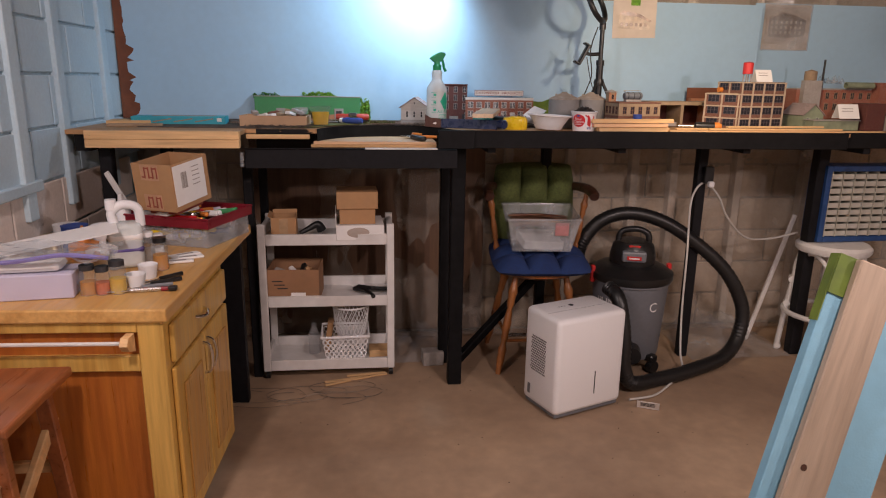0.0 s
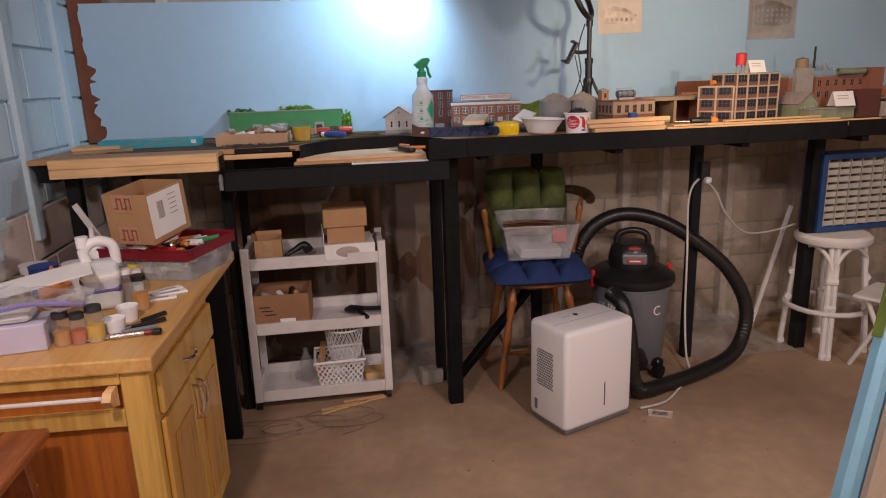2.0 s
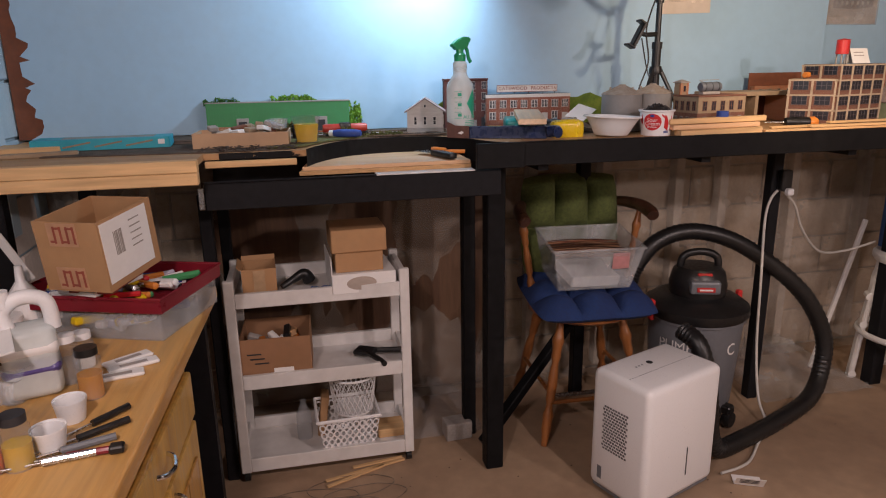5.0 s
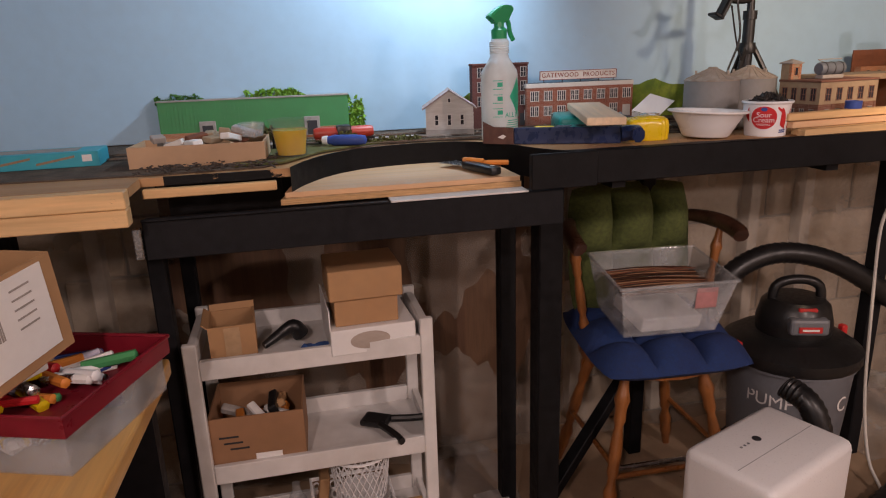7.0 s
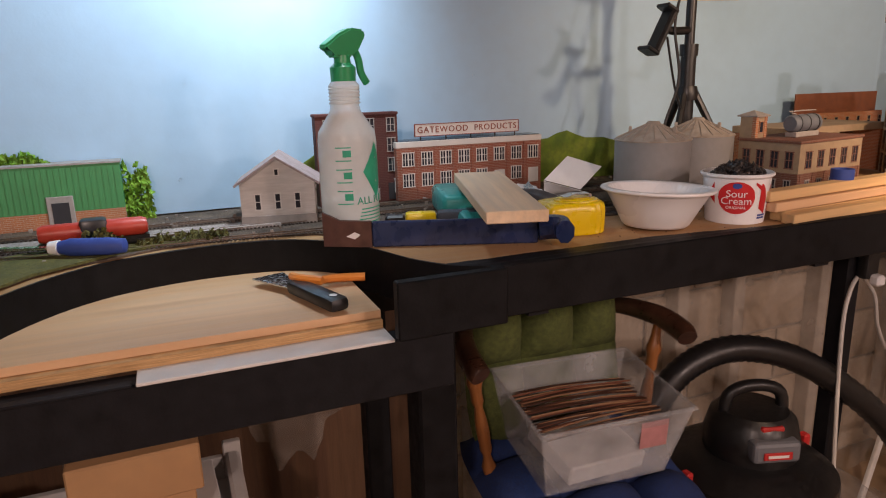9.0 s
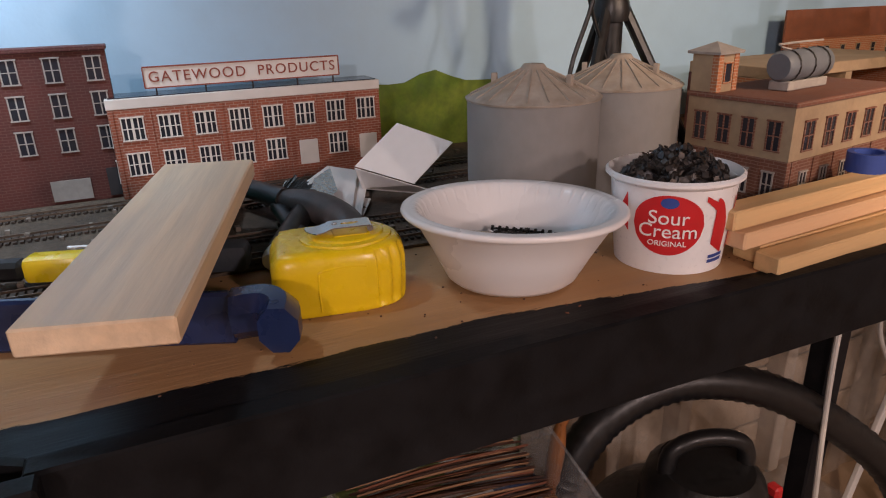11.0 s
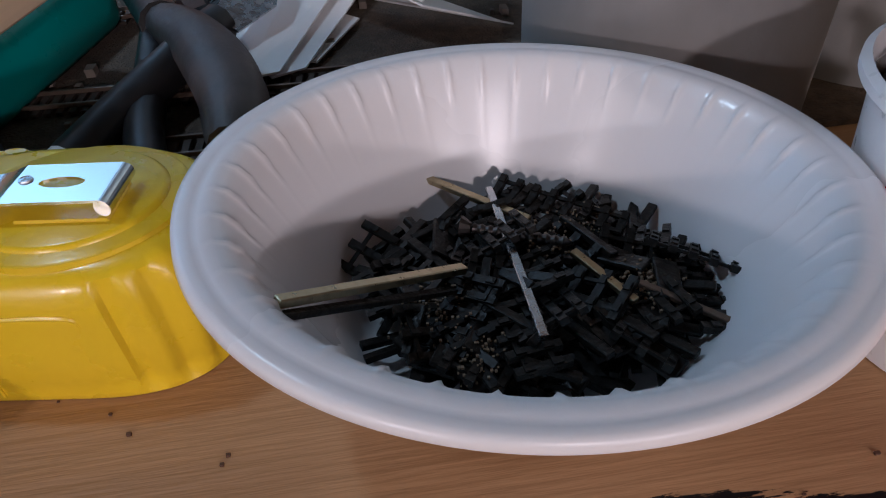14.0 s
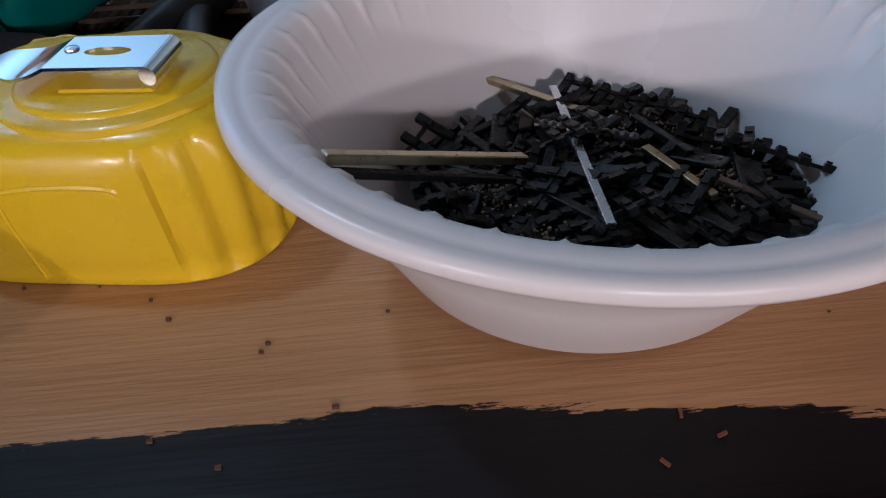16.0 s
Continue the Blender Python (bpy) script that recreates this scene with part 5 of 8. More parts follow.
for c in range(6):
    for r in range(9):
        part("contents", B((-0.02, -0.03, 0), (0.02, 0.03, 0.012), 0.002), random.choice([CARDDARK, MODELGREY, SAGE, PAPER, INK, STUCCO]), org, m=pose(0.034 + c * 0.067 + 0.031, 0.06, 0.037 + r * 0.0382))
for c in range(7):
    part("divider", B((0.0305 + c * 0.067, 0.0, 0.0305), (0.0345 + c * 0.067, 0.12, oh - 0.0305)), mat("cream_divider", (0.55, 0.53, 0.44), 0.5, bump=0), org)


def wicker(m, label):
    ob = thing("wicker_stool", m, label, "stool", "white rattan stools")
    part("seat", lathe([(0, 0.60), (0.175, 0.60), (0.185, 0.615), (0.185, 0.635), (0.17, 0.65), (0, 0.65)], 28), WHITEPAINT, ob, smooth=True)
    for k in range(4):
        a = radians(45 + 90 * k)
        c, s = math.cos(a), math.sin(a)
        for o in (-0.014, 0.014):
            part("leg", tube([(0.205 * c - o * s, 0.205 * s + o * c, 0), (0.18 * c - o * s, 0.18 * s + o * c, 0.3), (0.145 * c - o * s, 0.145 * s + o * c, 0.605)], 0.0145, 8, 4), WHITEPAINT, ob, smooth=True)
        for z in (0.02, 0.28, 0.42):
            part("binding", tube([(0.2 * c - 0.028 * s - 0.06 * z * c, 0.2 * s + 0.028 * c - 0.06 * z * s, z), (0.2 * c + 0.028 * s - 0.06 * z * c, 0.2 * s - 0.028 * c - 0.06 * z * s, z)], 0.018, 8, 1), WHITEPAINT, ob, smooth=True)
        a2 = radians(135 + 90 * k)
        c2, s2 = math.cos(a2), math.sin(a2)
        part("arch", tube([(0.165 * c, 0.165 * s, 0.42), (0.16 * c + 0.02 * c2, 0.16 * s + 0.02 * s2, 0.53), (0.12 * (c + c2) * 0.75, 0.12 * (s + s2) * 0.75, 0.59), (0.16 * c2 + 0.02 * c, 0.16 * s2 + 0.02 * s, 0.53), (0.165 * c2, 0.165 * s2, 0.42)], 0.011, 8, 5), WHITEPAINT, ob, smooth=True)
    part("foot_ring", tube([(0.20 * math.cos(2 * math.pi * k / 20), 0.20 * math.sin(2 * math.pi * k / 20), 0.25) for k in range(21)], 0.014, 8, 0), WHITEPAINT, ob, smooth=True)
    return ob


wicker(pose(2.475, 3.06, 0, 0, 0, 12), "white painted rattan stool standing under the parts cabinet")
solo("white_strip", B((-0.012, -0.008, 0), (0.012, 0.008, 0.78), 0.003), WHITEPAINT, pose(2.19, 3.30, 0, 0, 15, 0), "white wooden strip leaning by a post", "wood strip")
ws = thing("wall_shelf_seat", pose(2.62, 2.80, 0, 0, 0, 30), "white folding step seat", "seat")
part("seat_board", B((-0.16, -0.12, 0.36), (0.16, 0.12, 0.38), 0.01, 2), WHITEPAINT, ws)
for sx in (-1, 1):
    part("leg", tube([(sx * 0.14, -0.1, 0), (sx * 0.12, 0.06, 0.36)], 0.012, 8, 1), WHITEPAINT, ws, smooth=True)
    part("leg", tube([(sx * 0.14, 0.1, 0), (sx * 0.12, -0.06, 0.36)], 0.012, 8, 1), WHITEPAINT, ws, smooth=True)
# boards leaning in the foreground
d = Vector((0.131, 0.083, 0.332)).normalized()
wv = Vector((1, 0, 0))
wv = (wv - d * wv.dot(d)).normalized()
nv = d.cross(wv)
LEAN = Matrix(((wv.x, nv.x, d.x, 0.520), (wv.y, nv.y, d.y, 0.705), (wv.z, nv.z, d.z, 0.035), (0, 0, 0, 1)))
pine = solo("pine_board", B((-0.03, -0.016, 0), (0.06, 0.003, 1.21), 0.003), PINEZ, LEAN, "knotty pine board leaning against blue foam sheets", "board")
fs = thing("foam_sheet", LEAN, "blue painted foam sheet with an olive green corner", "foam sheet")
part("sheet", B((-0.062, 0.006, 0.0), (0.17, 0.030, 1.21), 0.002), FOAMBLUE, fs)
part("paint_patch", B((-0.063, 0.003, 1.13), (0.02, 0.0055, 1.211)), OLIVEPAINT, fs)
part("paint_patch", B((-0.0645, 0.006, 1.07), (-0.0625, 0.03, 1.21)), OLIVEPAINT, fs)
fs2 = thing("foam_sheet", LEAN, "tan faced foam sheet leaning behind the board", "foam sheet")
part("sheet", B((0.13, -0.012, 0.0), (0.42, 0.004, 0.62), 0.002), FOAMTAN, fs2)
random.seed(8)
for k in range(7):
    part("knot", lathe([(0, 0), (random.uniform(0.003, 0.007), 0)], 12), DARKWOOD, pine, m=pose(random.uniform(-0.02, 0.05), -0.0165, random.uniform(0.15, 1.15), 90))


# ---- scenery and track on the layout ----
def sheet(poly, z, h, material, label, name="scenic_ground", kind="stuff"):
    solo(name, prism(poly, z, z + h), material, T0, label, "ground cover", kind=kind)


sheet([(-1.0, 2.80), (-0.52, 2.765), (-0.30, 2.775), (-0.24, 2.86), (-0.15, 2.97), (0.0, 3.045), (0.12, 3.06), (0.24, 3.03), (0.33, 2.95), (0.60, 2.935), (0.9, 2.91), (1.2, 2.91), (1.2, 3.352), (-1.0, 3.352)],
      TOP + 0.0005, 0.003, GROUNDCOVER, "brown scenic ground cover on the layout")
sheet([(-0.36, 2.79), (-0.26, 2.80), (-0.17, 2.94), (-0.05, 3.035), (0.04, 3.06), (0.02, 3.10), (-0.2, 3.09), (-0.36, 3.0)], TOP + 0.004, 0.004, GRASSMAT, "olive turf on the layout")
sheet([(-0.5, 3.14), (0.2, 3.12), (0.2, 3.17), (-0.5, 3.19)], TOP + 0.004, 0.004, BALLAST, "grey pink ballast between tracks")


def track(x0, y0, x1, y1, label="brown model railway track on dark ties"):
    d = Vector((x1 - x0, y1 - y0))
    L = d.length
    ob = thing("model_track", pose(x0, y0, TOP + 0.0042, 0, 0, math.degrees(math.atan2(d.y, d.x))), label, "track", "layout tracks")
    bm = bmesh.new()
    for k in range(int(L / 0.0068)):
        box(bm, (0.0068 * k, -0.0145, 0), (0.0068 * k + 0.0034, 0.0145, 0.0022))
    t = part("sleeper_bed", bm, TIE, ob)
    t["kind"] = "stuff"
    for y in (-0.0082, 0.0082):
        part("rail", B((0, y - 0.0008, 0.0023), (L, y + 0.0008, 0.0046)), RAIL, ob)


track(-0.95, 3.10, 1.15, 3.16)
track(-0.5, 3.22, 1.18, 3.225)
track(-0.1, 3.06, 1.18, 2.985)
track(0.32, 2.965, 0.90, 2.945)
track(-0.9, 3.02, -0.15, 3.06)
random.seed(12)
bm = bmesh.new()
for k in range(420):
    x, y = random.uniform(-0.55, 1.2), random.uniform(2.80, 3.33)
    if y < 2.93 + 0.12 * math.exp(-((x - 0.1) / 0.2) ** 2):
        continue
    s = random.uniform(0.001, 0.003)
    box(bm, (x - s, y - s, TOP + 0.003), (x + s, y + s * random.uniform(0.6, 3), TOP + 0.0045 + s * 1.5))
solo("scenic_debris", bm, mat("pale_chips", (0.34, 0.29, 0.25), 0.9, 0, 0.4, (0.12, 0.09, 0.07), bump=0), T0, "scattered chips and gravel on the layout", "debris", kind="stuff")
bm = bmesh.new()
for k in range(110):
    x, y = random.uniform(0.45, 1.1), random.uniform(2.735, 2.93)
    s = random.uniform(0.0002, 0.0006)
    box(bm, (x - s, y - s, TOP), (x + s * random.uniform(1, 2.5), y + s, TOP + s * 1.6))
solo("deck_crumbs", bm, mat("brown_crumbs", (0.10, 0.05, 0.03), 0.9, bump=0), T0, "dark crumbs on the plywood deck", "debris", kind="stuff")
for x, y, rz in ((0.868, 2.735, 20), (0.86, 2.742, 80), (0.852, 2.729, 130)):
    solo("wood_chip", B((-0.0013, -0.0004, 0), (0.0013, 0.0004, 0.0009)), HARDBOARD, pose(x - 0.06, y, TOP, 0, 0, rz), "curled brown chip on the deck", "chip", "chips on the deck")
# loose bits heaped on the left end
bm = bmesh.new()
for k in range(210):
    x, y = random.uniform(-0.56, -0.27), random.uniform(2.76, 2.93)
    s = random.uniform(0.003, 0.011)
    box(bm, (-s, -0.002, 0), (s, 0.002, 0.002), pose(x, y, TOP + 0.005 + random.uniform(0, 0.006), random.uniform(-15, 15), random.uniform(-15, 15), random.uniform(0, 180)))
solo("track_scraps", bm, TIE, T0, "heap of dark track scraps", "scraps", kind="stuff")


def model_window(w, h, cols=2, rows=2, fr=0.0016):
    bm = bmesh.new()
    box(bm, (-w / 2 - fr, -0.0016, -fr), (w / 2 + fr, 0, 0))
    box(bm, (-w / 2 - fr, -0.0022, h), (w / 2 + fr, 0, h + fr))
    for k in range(cols + 1):
        x = -w / 2 + w * k / cols
        box(bm, (x - fr / 2, -0.0014, 0), (x + fr / 2, 0, h))
    for k in range(1, rows):
        box(bm, (-w / 2, -0.0012, h * k / rows - fr / 3), (w / 2, 0, h * k / rows + fr / 3))
    return bm


def add_windows(parent, places, w, h, trim, cols=2, rows=2, pairs=False):
    """One window with its dark pane, then the rest on the same meshes."""
    win = pane = None
    for m in places:
        for dx in ((-w * 0.56, w * 0.56) if pairs else (0,)):
            mm = m @ pose(dx, 0, 0)
            if win is None:
                win = part("window", model_window(w, h, cols, rows), trim, parent, m=mm)
                pane = part("pane", B((-w / 2, -0.0006, 0), (w / 2, -0.0002, h)), GLASSDARK, win)
            else:
                o = same(win, mm)
                p2 = same(pane, T0, o)
                p2.matrix_basis = T0


# Gatewood factory flat
gw = thing("factory_model", pose(0.47, 3.255, TOP + 0.004, 0, 0, 0), "two-storey red brick model factory with a roof sign", "model building", "model buildings")
GL, GH = 0.352, 0.126
part("wall", B((0, 0, 0), (GL, 0.055, GH - 0.013)), BRICKRED, gw)
part("parapet", B((-0.001, -0.001, GH - 0.0128), (GL + 0.001, 0.056, GH), 0.0008), TRIMWHITE, gw, "white parapet band")
part("roof", B((0.003, 0.003, GH + 0.0002), (GL - 0.003, 0.053, GH + 0.0012)), GLASSDARK, gw)
for k in range(9):
    part("pilaster", B((0.001 + k * 0.0435, -0.0016, 0), (0.006 + k * 0.0435, -0.0001, GH - 0.014)), BRICKRED, gw) if k < 9 and 0.006 + k * 0.0435 <= GL else None
add_windows(gw, [pose(0.026 + 0.0435 * k, -0.0001, 0.075) for k in range(8)], 0.012, 0.027, TRIMWHITE, 2, 2, True)
add_windows(gw, [pose(0.026 + 0.0435 * k, -0.0001, 0.030) for k in (0, 1, 2, 3, 4, 6)], 0.012, 0.027, TRIMWHITE, 2, 2, True)
add_windows(gw, [pose(-0.0001, 0.02, 0.066, 0, 0, -90), pose(-0.0001, 0.02, 0.02, 0, 0, -90)], 0.012, 0.027, TRIMWHITE)
for k in (5, 7):
    part("loading_door", B((0.014 + 0.0435 * k, -0.0016, 0.018), (0.040 + 0.0435 * k, -0.0002, 0.052), 0.0004), TRIMWHITE, gw, "white loading door")
sign = part("roof_sign", B((0.049, 0.014, GH + 0.010), (0.299, 0.016, GH + 0.034)), TRIMWHITE, gw, "white sign board with dark red letters")
lettering("GATEWOOD  PRODUCTS", 0.0185, INKRED, "sign_letters", 0, 0.0006, gw, pose(0.174, 0.0132, GH + 0.022), 1.16)
for a, b in (((0.048, 0.0125, GH + 0.034), (0.300, 0.0165, GH + 0.0355)), ((0.048, 0.0125, GH + 0.0085), (0.300, 0.0165, GH + 0.010)), ((0.0475, 0.0125, GH + 0.010), (0.049, 0.0165, GH + 0.034)), ((0.299, 0.0125, GH + 0.010), (0.3005, 0.0165, GH + 0.034))):
    part("sign_edge", B(a, b), INKRED, gw)
for x in (0.06, 0.12, 0.18, 0.24, 0.29):
    part("sign_post", B((x, 0.0142, GH), (x + 0.002, 0.016, GH + 0.0084)), INK, gw)
# dark four-storey flat
db = thing("warehouse_model", pose(0.305, 3.272, TOP + 0.004, 0, 0, 0), "tall dark brick model warehouse with grey windows", "model building", "model buildings")
part("wall", B((0, 0, 0), (0.175, 0.03, 0.184)), BRICKDARK, db)
part("cornice", B((-0.002, -0.003, 0.1842), (0.177, 0.032, 0.190), 0.001), BRICKDARK, db)
add_windows(db, [pose(0.025 + 0.045 * k, -0.0001, z) for k in range(4) for z in (0.066, 0.108, 0.15)], 0.017, 0.027, MODELGREY, 2, 2)
part("loading_door", B((0.085, -0.002, 0.004), (0.13, -0.0002, 0.03)), MODELGREY, db)
part("door", B((0.15, -0.002, 0.004), (0.165, -0.0002, 0.04)), INK, db)
# white gabled station house
hs = thing("house_model", pose(0.135, 3.15, TOP + 0.004, 0, 0, -12) @ Matrix.Diagonal((1.27, 1.0, 1.24, 1)), "white clapboard model house with a faded gable roof", "model house", "model buildings")
bm = bmesh.new()
prism([(0, 0.014), (0.105, 0.014), (0.105, 0.062), (0.0525, 0.098), (0, 0.062)], 0, 0.12, bm, Matrix(((1, 0, 0, 0), (0, 0, 1, 0), (0, 1, 0, 0), (0, 0, 0, 1))))
part("wall", bm, MODELWHITE, hs)
part("base", B((-0.001, -0.001, 0), (0.106, 0.121, 0.0138)), MODELGREY, hs)
for s in (0, 1):
    mm = Matrix.Translation((0.0525, 0, 0.100)) @ Matrix.Rotation(radians(34 if s else 180 - 34), 4, "Y")
    part("roof", B((-0.001, -0.01, -0.0016), (0.072, 0.13, 0.0016) if s else (0.072, 0.13, 0.0016)), MODELROOF, hs, m=mm)
add_windows(hs, [pose(0.024 + 0.028 * k, -0.0001, 0.024) for k in range(3)], 0.008, 0.022, TRIMWHITE, 1, 2)
add_windows(hs, [pose(0.1051, 0.03 + 0.028 * k, 0.024, 0, 0, 90) for k in range(3)], 0.008, 0.022, TRIMWHITE, 1, 2)
add_windows(hs, [pose(0.0525, -0.0001, 0.074)], 0.006, 0.008, TRIMWHITE, 1, 1)
# green metal shed flat with trees
gb = thing("green_shed_model", pose(-0.59, 3.305, TOP + 0.004), "long green metal model shed against the backdrop", "model building", "model buildings")
part("wall", B((0, 0, 0.03), (0.525, 0.045, 0.116)), MODELGREEN, gb)
part("base", B((0, -0.0005, 0), (0.525, 0.0435, 0.0298)), BRICKORANGE, gb)
part("roof_edge", B((-0.002, -0.002, 0.1162), (0.527, 0.047, 0.1195)), MODELGREY, gb)
for k in range(52):
    part("rib", B((0.004 + k * 0.01, -0.0008, 0.031), (0.0052 + k * 0.01, -0.0001, 0.116)), MODELGREEN, gb)
for x in (0.105, 0.395):
    part("dock_door", B((x, -0.003, 0.006), (x + 0.045, -0.0002, 0.06), 0.001), MODELGREY, gb, "grey dock door frame")
    part("door_opening", B((x + 0.008, -0.0036, 0.008), (x + 0.037, -0.0031, 0.048)), INK, gb)


def clump(name, m, n, w, h, material, label, leaf=0.006, d=0.02, seed=1):
    random.seed(seed)
    bm = bmesh.new()
    for k in range(n):
        u = random.uniform(-1, 1)
        top = h * (0.55 + 0.45 * noise.noise((u * 3.1, seed, 0.5)) + 0.25 * (1 - u * u))
        p = Vector((u * w / 2, random.uniform(-d / 2, d / 2), random.uniform(0, max(0.004, top))))
        r = leaf * random.uniform(0.5, 1.2)
        R = Euler((random.uniform(0, 6), random.uniform(0, 6), random.uniform(0, 6))).to_matrix()
        vs = [bm.verts.new(p + R @ Vector(c)) for c in ((-r, -r * 0.6, 0), (r, -r * 0.5, r * 0.3), (r * 0.6, r * 0.7, 0), (-r * 0.7, r * 0.6, r * 0.4))]
        bm.faces.new(vs)
    solo(name, bm, material, m, label, "model tree", "model trees")


clump("model_tree", pose(-0.535, 3.345, TOP + 0.112), 300, 0.13, 0.026, LEAFDARK, "dark green printed treetops behind the shed", 0.005, 0.012, 1)
clump("model_tree", pose(-0.27, 3.345, TOP + 0.112), 420, 0.17, 0.04, LEAF, "bright green treetops behind the shed", 0.006, 0.012, 2)
clump("model_tree", pose(-0.045, 3.335, TOP + 0.004), 600, 0.06, 0.11, LEAF, "bright green tree beside the shed", 0.006, 0.015, 3)
clump("model_bush", pose(-0.29, 3.08, TOP + 0.03), 160, 0.035, 0.04, GRASSMAT, "small olive lichen bush", 0.005, 0.03, 4)
clump("model_bush", pose(-0.09, 3.06, TOP + 0.006), 200, 0.06, 0.04, GRASSMAT, "olive lichen bush by the tank car", 0.005, 0.04, 5)
clump("model_bush", pose(0.03, 3.075, TOP + 0.006), 260, 0.14, 0.014, GRASSMAT, "low olive brush along the track", 0.005, 0.05, 6)
# painted hills cut from card
for x0, x1, h, sd in ((0.20, 0.62, 0.10, 1.0), (0.60, 1.25, 0.105, 5.0)):
    top = [(x0 + (x1 - x0) * k / 24, 0.045 + h * 0.62 * math.sin(math.pi * (0.08 + 0.84 * k / 24)) + 0.022 * noise.noise((k * 0.35, sd, 0))) for k in range(25)]
    poly = [(x0, 0)] + [(x, z) for x, z in top] + [(x1, 0)]
    solo("painted_hill", prism(poly, 0, 0.003, None, Matrix(((1, 0, 0, 0), (0, 0, 1, 3.348 + 0.0001 * sd), (0, 1, 0, TOP + 0.004), (0, 0, 0, 1)))), HILL, T0, "green painted card hill against the backdrop", "card hill", "card hills")

# ---- spray bottle ----
sb = thing("spray_bottle", pose(0.292, 2.964, TOP + 0.004, 0, 0, 20) @ Matrix.Diagonal((1.02, 1.02, 1.06, 1)), "milky spray bottle with a green trigger head and green print", "spray bottle")
part("body", lathe([(0, 0), (0.042, 0), (0.046, 0.006), (0.046, 0.15), (0.044, 0.165), (0.024, 0.195), (0.022, 0.205), (0.024, 0.232), (0.017, 0.24), (0.017, 0.252), (0, 0.252)], 32), MILKY, sb, smooth=True)
part("water", lathe([(0, 0.002), (0.043, 0.003), (0.043, 0.06), (0, 0.06)], 24), MILKY, sb, smooth=True)
for k in range(5):
    part("neck_ring", lathe([(0.0236, 0), (0.0248, 0.0016), (0.0236, 0.0032)], 24), MILKY, sb, m=pose(0, 0, 0.205 + 0.0052 * k), smooth=True)
part("collar", lathe([(0, 0.238), (0.019, 0.238), (0.020, 0.258), (0.013, 0.264), (0.012, 0.275), (0, 0.275)], 24), GREENPLASTIC, sb, smooth=True)
bm = bmesh.new()
prism([(-0.022, 0.272), (0.014, 0.272), (0.022, 0.285), (0.040, 0.302), (0.036, 0.312), (0.012, 0.314), (-0.010, 0.305), (-0.036, 0.288), (-0.036, 0.283), (-0.022, 0.284)], -0.011, 0.011, bm, Matrix(((1, 0, 0, 0), (0, 0, 1, 0), (0, 1, 0, 0), (0, 0, 0, 1))))
bmesh.ops.bevel(bm, geom=bm.edges[:], offset=0.003, segments=2, affect="EDGES")
part("spray_head", bm, GREENPLASTIC, sb, smooth=True)
part("trigger", tube([(0.020, 0, 0.288), (0.030, 0, 0.27), (0.034, 0, 0.25), (0.044, 0, 0.235)], 0.006, 8, 4), GREENPLASTIC, sb, smooth=True)
RB = 0.0463
part("diamond", patch(RB, -6, 62, 0, 0, 14, 0, lambda f: (0.107 - 0.043 * (1 - abs(2 * f - 1)) - 0.0001, 0.107 + 0.043 * (1 - abs(2 * f - 1)) + 0.0001)), LABELGREEN, sb, "green diamond print")
for z in (0.066, 0.098, 0.130):
    part("print", patch(RB, -44, -28, z, z + 0.010, 4), LABELGREEN, sb)
    for dz in (-0.006, 0.013):
        part("print", patch(RB, -58, -28, z + dz, z + dz + 0.0016, 5), LABELGREEN, sb)
for k in range(5):
    part("print", patch(RB, -20 + 2 * k, 55, 0.030 + 0.0052 * k, 0.0318 + 0.0052 * k, 8), LABELGREEN, sb)
lettering("ALL PUR", 0.016, LABELGREEN, "print", RB, 0.0003, sb, pose(0, 0, 0.064, 0, 0, 16))
for z, w_ in ((0.125, 0.010), (0.09, 0.016)):
    part("print_mark", patch(RB + 0.0004, 28 - 300 * w_ / 3, 28 + 300 * w_ / 3, z, z + 0.003, 5), MILKY, sb)

# ---- tools on the deck ----
pry = thing("pry_bar", pose(0.407, 2.856, TOP + 0.001, 0, 0, -22) @ Matrix.Diagonal((0.9, 1, 1.15, 1)), "navy painted flat pry bar with bare brown ends", "pry bar")
part("bar", B((-0.12, -0.004, 0), (0.17, 0.004, 0.036), 0.002), NAVY, pry)
part("end", prism([(-0.205, 0.003), (-0.1205, 0), (-0.1205, 0.036), (-0.175, 0.038), (-0.205, 0.05)], -0.004, 0.004, None, Matrix(((1, 0, 0, 0), (0, 0, 1, 0), (0, 1, 0, 0), (0, 0, 0, 1)))), RUST, pry, "bare brown steel end")
part("slot", prism([(-0.165, 0.016), (-0.15, 0.012), (-0.14, 0.018), (-0.15, 0.022)], -0.0046, 0.0046, None, Matrix(((1, 0, 0, 0), (0, 0, 1, 0), (0, 1, 0, 0), (0, 0, 0, 1)))), PAPER, pry)
part("hook", tube([(0.17, 0, 0.02), (0.195, 0.0, 0.022), (0.21, -0.012, 0.022), (0.212, -0.03, 0.02)], 0.017, 8, 4), NAVY, pry, smooth=True)
sv = thing("board_offcut", pose(0.424, 2.727, TOP + 0.056, 1.5, 0, -16), "pale pine board offcut lying on tools", "board")
part("board", B((0, 0, 0), (0.09, 0.355, 0.018), 0.0015), wood("pale_pine", (0.68, 0.52, 0.36), (0.60, 0.44, 0.29), 1), sv)
kn = thing("utility_knife", pose(0.475, 2.962, TOP + 0.02, 0, 0, -18), "yellow and grey utility knife", "knife")
part("grip", B((-0.03, -0.014, -0.012), (0.11, 0.014, 0.014), 0.007, 2), mat("slate_rubber", (0.05, 0.06, 0.08), 0.7, bump=0.2), kn, smooth=True)
part("collar", B((-0.085, -0.013, -0.011), (-0.031, 0.013, 0.013), 0.006, 2), YELLOW, kn, smooth=True)
